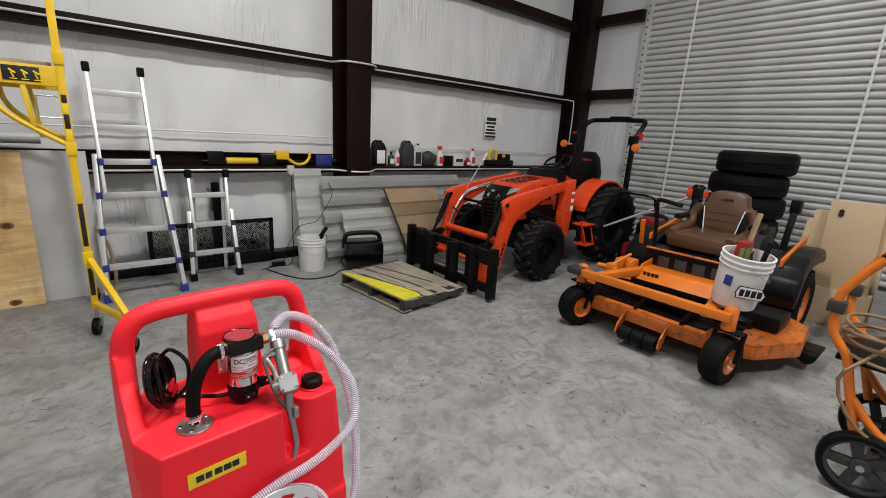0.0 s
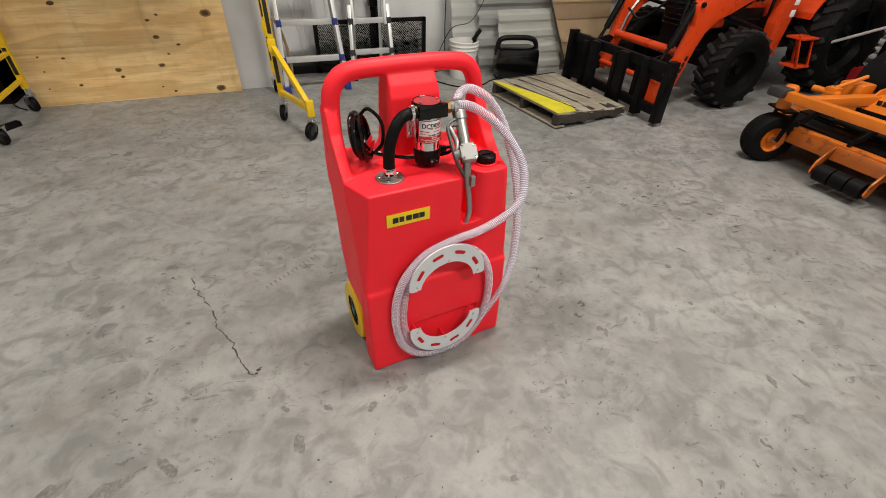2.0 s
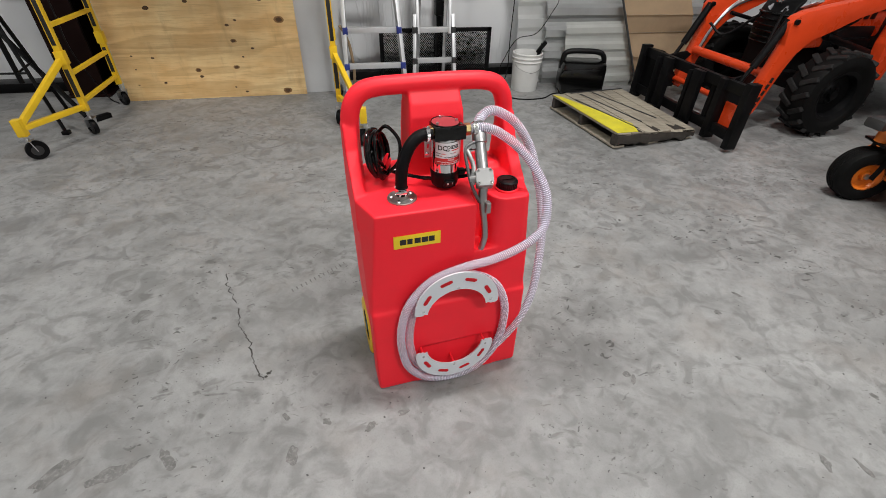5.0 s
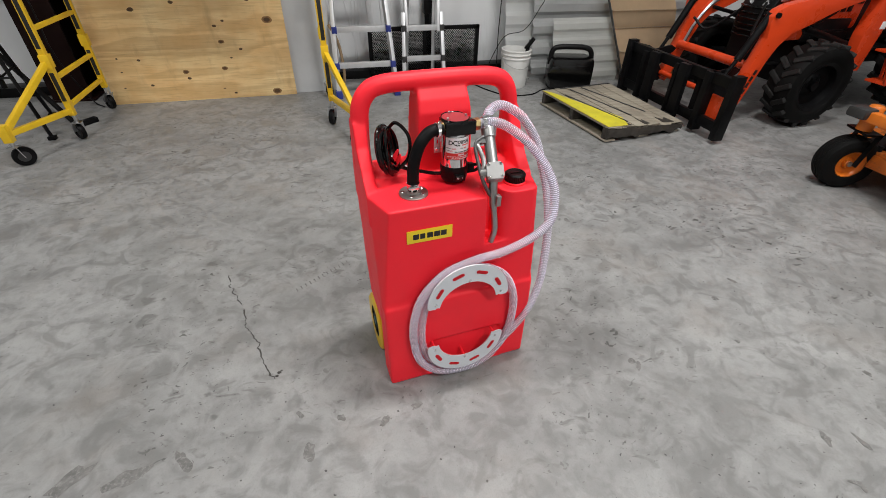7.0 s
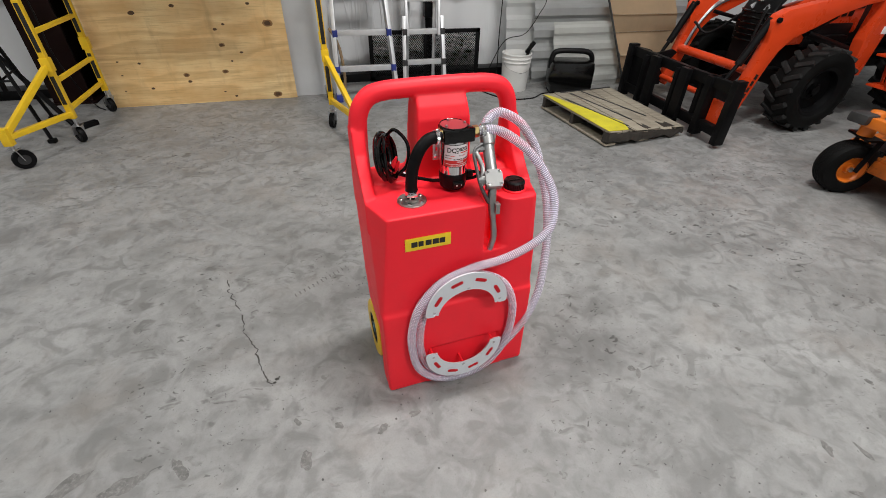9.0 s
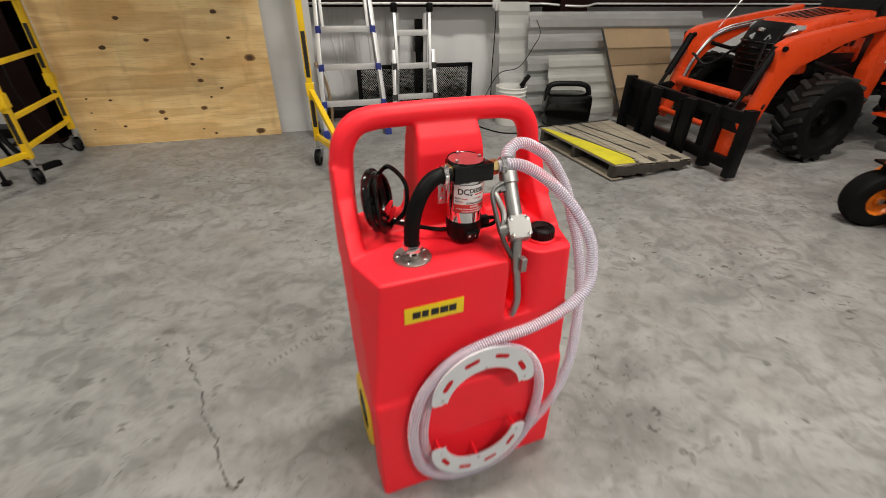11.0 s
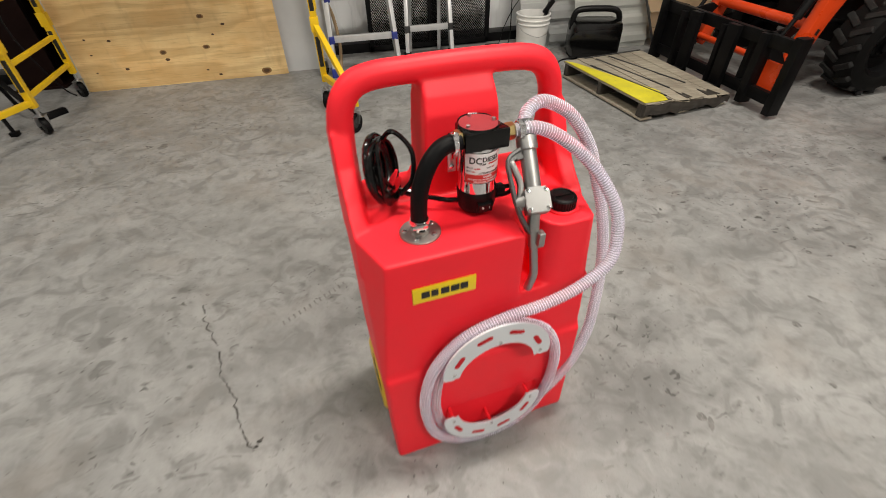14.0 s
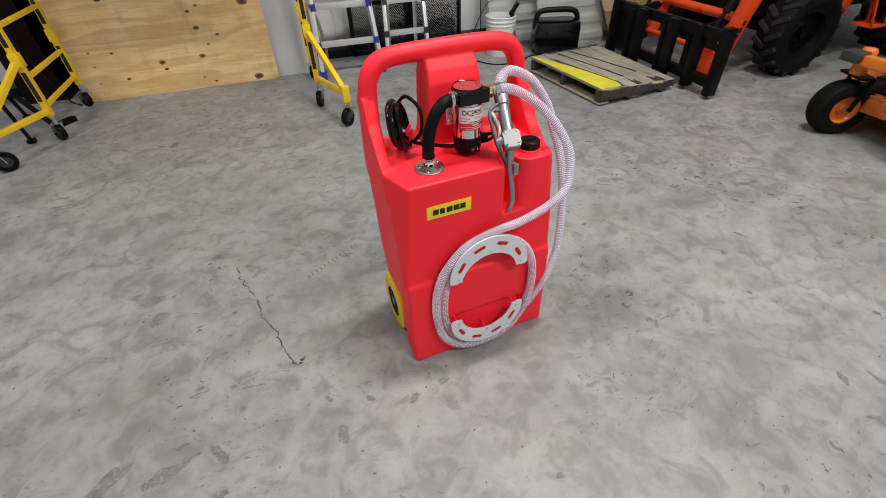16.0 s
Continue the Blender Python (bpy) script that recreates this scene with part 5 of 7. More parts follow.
for k in range(-17, 56):
    for sg in (1, -1):
        xs = 0.74 + k * 0.0215
        x0, z0, x1, z1 = (xs, 0.05, xs + 0.36, 0.48) if sg > 0 else (xs + 0.36, 0.05, xs, 0.48)
        lo, hi = 0.745, 1.915
        if max(x0, x1) < lo or min(x0, x1) > hi:
            continue
        ts = sorted(((lo - x0) / (x1 - x0), (hi - x0) / (x1 - x0)))
        ta, tb = max(0, ts[0]), min(1, ts[1])
        if tb - ta < 0.02:
            continue
        rod(b, (x0 + (x1 - x0) * ta, 5.53, z0 + (z1 - z0) * ta), (x0 + (x1 - x0) * tb, 5.53, z0 + (z1 - z0) * tb), 0.0045, 4)
part("expanded_mesh", b, BLACKST, ramp_p)
b = B(); bar(b, (1.40, 5.60, 0), (1.38, 5.62, 0.92), 0.06, 0.06, 0.004); box(b, 1.33, 1.43, 5.56, 5.66, 0.62, 0.76, 0.01); box(b, 1.34, 1.46, 5.56, 5.68, 0.0, 0.015, 0.003)
solo("jack_post", b, BLACKST, "black steel jack post standing behind the short ladder", "jack", loc=(1.4, 5.6, 0))
b = B(); tube(b, smooth_path([(0.32, 5.14, 0.62), (0.36, 5.12, 0.55), (0.40, 5.16, 0.42), (0.42, 5.16, 0.2), (0.40, 5.1, 0.02)], 6), 0.014, 8)
solo("wooden_handle", b, STICKWOOD, "worn brown wooden tool handle leaning beside the board", "tool", loc=(0.4, 5.1, 0))

# corrugated sheets and panels leaning at the wall
def corrugated(x0, x1, y_foot, y_top, h, m, label, horizontal=True, rib=0.115, depth=0.016, cat="sheet metal"):
    b = B()
    n = int((h if horizontal else x1 - x0) / rib * 6)
    a, c = [], []
    for i in range(n + 1):
        s = i / n
        d = depth * (0, 0.2, 1, 1, 1, 0.2)[i % 6]
        if horizontal:
            y, z = y_foot + (y_top - y_foot) * s - d, h * s
            a.append(b.verts.new((x0, y, z))); c.append(b.verts.new((x1, y, z)))
        else:
            x = x0 + (x1 - x0) * s
            a.append(b.verts.new((x, y_foot - d, 0))); c.append(b.verts.new((x, y_top - d, h)))
    fs = [b.faces.new((a[i], c[i], c[i + 1], a[i + 1])) for i in range(n)]
    r = bmesh.ops.solidify(b, geom=fs, thickness=0.002)
    return solo("metal_sheet", b, m, label, cat, group="leaning sheets", loc=((x0 + x1) / 2, y_foot, 0), sharp=12)


corrugated(2.44, 4.55, 5.16, 5.32, 1.0, GALV, "galvanised corrugated steel sheet leaning on the wall", True, 0.20, 0.040)
corrugated(2.17, 2.50, 5.22, 5.47, 1.08, WHITEM, "white ribbed steel offcut leaning on the wall", True, 0.23, 0.020)
corrugated(2.62, 3.42, 4.98, 5.14, 0.62, TIN, "off-white ribbed panel leaning on the sheets", True, 0.155, 0.018)
card = thing("cardboard_sheet", (3.85, 4.95, 0), 0, "creased brown cardboard leaning on the wall", "cardboard", off=True)
b = B()
cols = 3
for k, (s0, s1, low, bulge) in enumerate(((0.0, 0.20, 0.0, 0.03), (0.203, 0.36, 0.03, -0.02), (0.363, 0.60, -0.02, 0.035), (0.603, 0.80, 0.035, -0.015), (0.803, 1.0, -0.015, 0.02))):
    f0, f1 = Vector((3.46, 4.86, 0)), Vector((4.24, 4.96, 0))
    t0, t1 = Vector((3.20, 5.14, 0.86)), Vector((4.04, 5.17, 0.85))
    p = [f0.lerp(t0, s0), f1.lerp(t1, s0), f1.lerp(t1, s1), f0.lerp(t0, s1)]
    p[0].y += low; p[1].y += low
    p[2].y += bulge; p[3].y += bulge
    b = B()
    f = b.faces.new([b.verts.new(q) for q in p])
    bmesh.ops.solidify(b, geom=[f], thickness=0.008)
    part("panel", b, KRAFT, card)
    b = B(); bar(b, p[2] + Vector((0, -0.010, 0)), p[3] + Vector((0, -0.010, 0)), 0.007, 0.005, 0.001)
    part("fold_line", b, TANSH if k % 2 else STICKWOOD, card)
b = B(); f0 = Vector((3.44, 4.85, 0)); bar(b, f0, (3.185, 5.13, 0.86), 0.012, 0.02, 0.002)
part("dark_edge", b, DARKG, card)

# white bucket and the black wheeled toolbox
def bucket(loc, tilt, label, rim_m=WHITEP):
    e = thing("bucket", loc, 0, label, "bucket", "five gallon buckets")
    if tilt:
        e.matrix_basis = pose(*loc, *tilt)
    b = B(); lathe(b, [(0.0, 0.0), (0.131, 0.0), (0.134, 0.006), (0.150, 0.35), (0.150, 0.368), (0.143, 0.368), (0.127, 0.012), (0.0, 0.012)], None, 48)
    part("body", b, WHITEP, e)
    b = B()
    for z, r in ((0.29, 0.156), (0.325, 0.158), (0.362, 0.157)):
        lathe(b, [(0.145, z - 0.004), (r, z - 0.004), (r, z + 0.004), (0.145, z + 0.004)], None, 48)
    part("rim", b, WHITEP, e)
    b = B(); tube(b, smooth_path([(-0.157, 0, 0.31), (-0.13, -0.10, 0.24), (0, -0.165, 0.20), (0.13, -0.10, 0.24), (0.157, 0, 0.31)], 6), 0.0025, 6)
    part("bail_handle", b, STEEL, e)
    return e


wb = bucket((2.19, 5.02, 0), None, "white plastic bucket on the floor holding a black tool")
b = B(); bar(b, (2.24, 5.03, 0.10), (2.33, 5.0, 0.45), 0.035, 0.03, 0.006); bar(b, (2.29, 5.02, 0.36), (2.36, 4.99, 0.47), 0.055, 0.04, 0.01)
solo("grease_gun", b, BLACKP, "black hand tool standing in the white bucket", "tool", loc=(2.24, 5.03, 0.03))
gen = thing("power_station", (2.72, 4.82, 0), -14, "black portable charger box with carry handle", "charger")
b = B(); box(b, -0.225, 0.225, -0.15, 0.15, 0.02, 0.325, 0.06); box(b, -0.14, 0.16, -0.157, -0.13, 0.07, 0.27, 0.02); lathe(b, [(0.0, 0.012), (0.06, 0.012), (0.085, 0.006), (0.09, -0.01)], Matrix.Translation((-0.165, -0.148, 0.17)) @ pose(0, 0, 0, 90, 0, 0), 24)
part("case", b, BLACKG, gen)
b = B(); tube(b, smooth_path([(-0.21, 0, 0.24), (-0.205, 0, 0.35), (-0.16, 0, 0.400), (0, 0, 0.408), (0.14, 0, 0.400), (0.20, 0, 0.355), (0.215, 0, 0.24)], 5), 0.026, 12)
part("carry_handle", b, BLACKP, gen)
b = B(); box(b, -0.20, -0.13, -0.134, -0.125, 0.20, 0.245, 0.004)
part("display", b, DARKG, gen)
for sx in (-0.17, 0.17):
    b = B(); box(b, sx - 0.03, sx + 0.03, -0.10, 0.10, 0, 0.025, 0.004)
    part("foot", b, RUBBER, gen)

# cords on the floor and hanging from the ledge
def cord(pts, label, r=0.005):
    b = B(); tube(b, smooth_path(pts, 8), r, 6)
    return solo("power_cable", b, BLACKP, label, "cable", group="black cables", loc=pts[len(pts) // 2])


cord([(2.16, 5.50, 1.06), (2.15, 5.46, 0.8), (2.13, 5.42, 0.45), (2.12, 5.38, 0.1), (2.05, 5.3, 0.006), (1.95, 5.25, 0.006), (1.8, 5.3, 0.006)], "black cable hanging from the ledge to the floor")
cord([(2.52, 5.50, 1.05), (2.50, 5.15, 0.85), (2.44, 5.14, 0.7), (2.30, 5.13, 0.52), (2.12, 5.2, 0.45), (2.02, 5.3, 0.2), (1.95, 5.3, 0.02), (1.7, 5.22, 0.006)], "thin black cable trailing over the sheets", 0.004)
cord([(1.75, 5.2, 0.006), (1.85, 4.9, 0.006), (2.0, 4.68, 0.006), (2.25, 4.66, 0.006), (2.42, 4.78, 0.006), (2.52, 4.74, 0.03)], "black extension cord lying on the floor", 0.007)
b = B(); box(b, 1.84, 1.98, 5.26, 5.33, 0.0, 0.05, 0.01)
solo("cable_adapter", b, BLACKP, "small black power adapter on the floor", "adapter", loc=(1.9, 5.3, 0))
b = B(); box(b, 2.12, 2.20, 5.49, 5.52, 1.02, 1.11, 0.005); box(b, 2.14, 2.18, 5.47, 5.50, 1.0, 1.07, 0.008)
solo("socket_box", b, GALV, "grey outlet box with a black plug on the ledge", "outlet", loc=(2.16, 5.5, 1.02))

# ---- pallet with old boards ----
pal = thing("pallet", (2.66, 3.93, 0), 7, "weathered wooden pallet with a yellow painted corner", "pallet")
rng = random.Random(21)
PW, PL = 0.78, 0.98
for k in range(6):
    w = 0.122
    x = -PW / 2 + 0.004 + k * 0.131
    b = B(); box(b, x, x + w, -PL / 2, PL / 2, 0.118, 0.136, 0.003)
    for v in b.verts:
        v.co.z += 0.004 * noise.noise((v.co.x * 4, v.co.y * 3, k)); v.co.y += rng.uniform(-0.022, 0.004) if v.co.y < 0 else rng.uniform(-0.006, 0.010)
    bd = part("deck_board", b, OLDWOOD, pal)
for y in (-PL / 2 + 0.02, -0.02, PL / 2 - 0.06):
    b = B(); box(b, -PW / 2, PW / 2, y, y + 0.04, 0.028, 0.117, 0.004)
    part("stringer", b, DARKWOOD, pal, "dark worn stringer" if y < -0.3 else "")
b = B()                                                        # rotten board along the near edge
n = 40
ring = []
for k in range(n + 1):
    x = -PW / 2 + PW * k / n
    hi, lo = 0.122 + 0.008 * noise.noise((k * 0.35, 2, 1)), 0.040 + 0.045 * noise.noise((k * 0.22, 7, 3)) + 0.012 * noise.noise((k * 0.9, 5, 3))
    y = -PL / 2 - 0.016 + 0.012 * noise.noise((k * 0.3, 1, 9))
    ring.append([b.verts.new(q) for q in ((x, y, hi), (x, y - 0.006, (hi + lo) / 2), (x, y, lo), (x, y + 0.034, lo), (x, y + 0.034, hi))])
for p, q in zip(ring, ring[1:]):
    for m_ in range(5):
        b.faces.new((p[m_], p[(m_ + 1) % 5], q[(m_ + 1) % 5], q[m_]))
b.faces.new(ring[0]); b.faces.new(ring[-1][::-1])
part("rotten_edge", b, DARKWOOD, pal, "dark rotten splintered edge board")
for x, w in ((-0.25, 0.10), (-0.02, 0.06), (0.18, 0.12)):
    b = B(); prism(b, [(x, -PL / 2 + 0.0), (x + w, -PL / 2 + 0.0), (x + w * 0.8, -PL / 2 + 0.10), (x + w * 0.4, -PL / 2 + 0.06), (x + w * 0.1, -PL / 2 + 0.12)], 0.1372, 0.1395, "z")
    part("rot_stain", b, DARKWOOD, pal, "black rot stain")
for x in (-PW / 2, -0.05, PW / 2 - 0.1):
    b = B(); box(b, x, x + 0.1, -PL / 2, PL / 2, 0.010, 0.027, 0.003)
    part("bottom_board", b, OLDWOOD, pal)
b = B()
prism(b, [(-PW / 2 - 0.002, PL / 2 - 0.02), (-PW / 2 + 0.05, PL / 2 - 0.10), (-PW / 2 + 0.27, -PL / 2 + 0.16), (-PW / 2 + 0.20, -PL / 2 + 0.0), (-PW / 2 - 0.002, -PL / 2 + 0.0)], 0.1375, 0.141, "z")
part("yellow_paint", b, YPAINT, pal, "faded yellow painted area")
for xa, ya, xb, yb in ((-0.12, 0.42, 0.0, -0.30), (0.02, 0.44, 0.20, -0.25), (-0.2, 0.47, 0.38, 0.47), (-0.26, 0.3, -0.14, -0.42)):
    b = B(); bar(b, (xa, ya, 0.1405), (xb, yb, 0.1405), 0.016, 0.004, 0)
    part("strap_mark", b, DARKG, pal)

for ob in pal.children:                                        # the corner by the forks sags
    for v in ob.data.vertices:
        v.co.z = max(0.004, v.co.z - 0.045 * max(0.0, v.co.x / PW + 0.5) * max(0.0, 0.5 - v.co.y / PL) * min(1.0, v.co.z / 0.10))

# ---- things on the ledge ----
LZ = 1.1
def bottle(x, h, r, body, capm, label, y=5.62, cat="bottle", trigger=False, flatness=1.0):
    e = thing("bottle", (x, y, LZ), 0, label, cat, "bottles on the ledge")
    b = B(); lathe(b, [(0, 0), (r * 0.95, 0), (r, 0.01), (r, h * 0.62), (r * 0.4, h * 0.80), (r * 0.36, h * 0.88)], Matrix.Diagonal((flatness, 0.8, 1, 1)), 20)
    part("body", b, body, e)
    b = B(); lathe(b, [(0, h * 0.86), (r * 0.42, h * 0.86), (r * 0.42, h), (0, h)], None, 14)
    if trigger:
        box(b, -0.05, 0.03, -0.012, 0.012, h * 0.96, h * 1.06, 0.004); box(b, -0.04, -0.03, -0.006, 0.006, h * 0.82, h * 0.98, 0.003)
    part("cap", b, capm, e)
    b = B(); box(b, -r * 0.7, r * 0.7, -r * 0.83, -r * 0.78, h * 0.15, h * 0.5, 0.002)
    part("label", b, LABELW if body is not WHITEP else REDINK, e)
    return e


def jug(x, m, label, h=0.30, w=0.19):
    e = thing("jug", (x, 5.63, LZ), 0, label, "jug", "oil jugs on the ledge")
    b = B(); box(b, -w / 2, w / 2, -0.06, 0.06, 0, h * 0.70, 0.018); hexa(b, (-w / 2 + 0.004, w / 2 - 0.004, -0.055, 0.055), (-w * 0.18, w * 0.34, -0.035, 0.035), h * 0.68, h * 0.92, 0.01)
    part("body", b, m, e)
    b = B(); tube(b, smooth_path([(-w * 0.42, 0, h * 0.62), (-w * 0.44, 0, h * 0.86), (-w * 0.2, 0, h * 0.97), (w * 0.1, 0, h * 0.92)], 5), 0.016, 8)
    part("grip", b, m, e)
    b = B(); lathe(b, [(0, h * 0.9), (0.026, h * 0.9), (0.026, h), (0, h)], Matrix.Translation((w * 0.16, 0, 0)), 14)
    part("cap", b, BLACKP, e)
    b = B(); box(b, -w * 0.26, w * 0.36, -0.063, -0.059, h * 0.1, h * 0.62, 0.003)
    part("label", b, LABELW if m is BLACKP else DARKG, e)


jug(3.40, BLACKP, "black oil jug with a pale label", 0.33, 0.2)
bottle(3.60, 0.19, 0.045, DARKG, BLACKP, "small dark bottle with a white label")
bottle(3.70, 0.24, 0.035, WHITEP, WHITEP, "slim white plastic bottle")
jug(3.86, DARKG, "dark grey plastic fluid jug", 0.34, 0.2)
jug(4.02, GALV, "silver plastic oil jug", 0.31, 0.16)
b = B(); bmesh.ops.create_icosphere(b, subdivisions=3, radius=0.14, matrix=pose(4.24, 5.62, LZ + 0.10) @ Matrix.Diagonal((1.0, 0.55, 0.8, 1)))
for v in b.verts:
    v.co += Vector((0.03, 0.015, 0.03)) * noise.noise(v.co * 14); v.co.z = max(v.co.z, LZ)
solo("plastic_bag", b, DARKG, "crumpled dark plastic bag on the ledge", "bag", loc=(4.24, 5.62, LZ))
bottle(4.46, 0.27, 0.055, WHITEP, REDINK, "white spray bottle with a red trigger head", trigger=True, cat="spray bottle")
b = B(); box(b, 4.56, 4.68, 5.57, 5.68, LZ, LZ + 0.15, 0.01)
solo("can", b, BLACKP, "black square can on the ledge", "can", loc=(4.62, 5.62, LZ))
e = thing("carton", (4.80, 5.63, LZ), 0, "white carton with a printed label on the ledge", "box")
b = B(); box(b, -0.10, 0.10, -0.06, 0.06, 0, 0.16, 0.003)
part("body", b, WHITEP, e)
b = B(); box(b, -0.06, 0.08, -0.062, -0.06, 0.06, 0.11, 0.0005)
part("label", b, DARKG, e)
bottle(5.12, 0.27, 0.05, WHITEP, REDINK, "white bottle with a red cap")
bottle(5.02, 0.12, 0.06, REDTOOL, REDTOOL, "small dark red can")
e = thing("cordless_tool", (5.75, 5.62, LZ), 0, "black and yellow cordless power tool lying on the ledge", "power tool")
b = B(); box(b, -0.32, 0.30, -0.06, 0.06, 0, 0.10, 0.03); box(b, -0.05, 0.22, -0.05, 0.05, 0.08, 0.20, 0.03)
part("body", b, BLACKP, e)
b = B(); tube(b, smooth_path([(-0.24, 0, 0.05), (-0.25, 0, 0.20), (-0.18, 0, 0.25), (-0.10, 0, 0.22), (-0.09, 0, 0.08)], 5), 0.025, 8); box(b, 0.0, 0.08, -0.055, 0.055, 0.14, 0.19, 0.01)
part("yellow_shell", b, YELLOW, e)
e = thing("pole_saw", (1.9, 5.60, LZ), 0, "black and yellow cordless pole saw lying on the ledge", "power tool")
b = B(); rod(b, (-0.62, 0, 0.045), (0.62, 0, 0.05), 0.017); box(b, -0.58, -0.42, -0.03, 0.03, 0.01, 0.15, 0.01)
part("pole", b, BLACKP, e)
b = B(); rod(b, (-0.40, -0.01, 0.05), (-0.08, -0.01, 0.05), 0.036, 16)
part("yellow_sleeve", b, YELLOW, e)
b = B(); box(b, -0.05, 0.13, -0.05, 0.05, 0.0, 0.13, 0.03)
part("motor", b, BLACKP, e)
b = B(); box(b, 0.12, 0.27, -0.055, 0.05, 0.07, 0.17, 0.02); tube(b, smooth_path([(0.26, -0.02, 0.08), (0.36, -0.02, 0.02), (0.46, -0.02, 0.03), (0.52, -0.02, 0.10), (0.52, -0.02, 0.16)], 5), 0.018, 8)
part("yellow_housing", b, YELLOW, e)
b = B(); box(b, 2.50, 2.70, 5.56, 5.60, LZ, LZ + 0.13, 0.006); box(b, 2.52, 2.66, 5.555, 5.56, LZ + 0.02, LZ + 0.11, 0.001)
solo("battery_charger", b, BLUE, "dark blue battery charger box on the ledge", "charger", loc=(2.6, 5.58, LZ))
b = B()
for q in range(3):
    bmesh.ops.create_icosphere(b, subdivisions=2, radius=0.075, matrix=pose(2.60 + 0.09 * q, 5.65, LZ + 0.05) @ Matrix.Diagonal((1, 0.6, 0.65, 1)))
solo("work_glove", b, BLACKP, "black bundle lying on the ledge", "bundle", loc=(2.7, 5.65, LZ))

# wall notice with bars for its unreadable words
e = thing("notice_sign", (5.56, 5.70, 1.54), 0, "small white notice with black printed bars on the wall", "sign")
b = B(); box(b, -0.13, 0.13, -0.004, 0.0, 0, 0.34, 0.001)
part("sheet", b, LABELW, e)
for k, (w, h) in enumerate(((0.22, 0.055), (0.24, 0.036), (0.17, 0.030), (0.21, 0.030), (0.24, 0.034), (0.24, 0.034))):
    b = B(); box(b, -w / 2, w / 2, -0.006, -0.004, 0.27 - k * 0.052, 0.27 - k * 0.052 + h, 0.0005)
    part("print_bar", b, INK, e)

# black tripod beside the scaffold
tri = thing("tripod", (-2.1, 4.55, 0), 0, "black folding tripod stand beside the scaffold", "tripod", off=True)
for fx, fy in ((-1.89, 4.39), (-2.42, 4.42), (-2.1, 4.95)):
    b = B(); bar(b, (-2.12, 4.58, 1.15), (fx, fy, 0.0), 0.022, 0.022, 0.003)
    part("leg", b, BLACKST, tri)
    b = B(); box(b, fx - 0.025, fx + 0.025, fy - 0.025, fy + 0.025, 0, 0.03, 0.006)
    part("foot", b, RUBBER, tri)
b = B(); rod(b, (-2.12, 4.58, 0.35), (-2.12, 4.58, 1.6), 0.018)
part("mast", b, BLACKST, tri)
for fx, fy in ((-1.98, 4.46), (-2.31, 4.48), (-2.11, 4.80)):
    b = B(); rod(b, (-2.12, 4.58, 0.42), (fx, fy, 0.45), 0.008)
    part("spreader", b, BLACKST, tri)
cord([(-2.2, 5.33, 1.6), (-2.0, 5.2, 0.9), (-1.95, 5.1, 0.5), (-1.9, 5.15, 0.2), (-1.85, 5.2, 0.02), (-1.75, 5.1, 0.006)], "black cable hanging beside the column", 0.006)
b = B(); bar(b, (-1.80, 4.62, 0.02), (-2.6, 5.2, 0.9), 0.03, 0.03, 0.004); bar(b, (-1.80, 4.62, 0.02), (-1.70, 4.75, 0.02), 0.05, 0.04, 0.004)
solo("steel_prop", b, BLACKST, "black steel prop leaning on the wall", "prop", loc=(-2.0, 4.8, 0))

# ---- compact tractor with loader and pallet forks ----
tr = thing("tractor", (4.95, 4.05, 0), 0, "orange compact tractor with front loader and black pallet forks", "tractor", off=True)


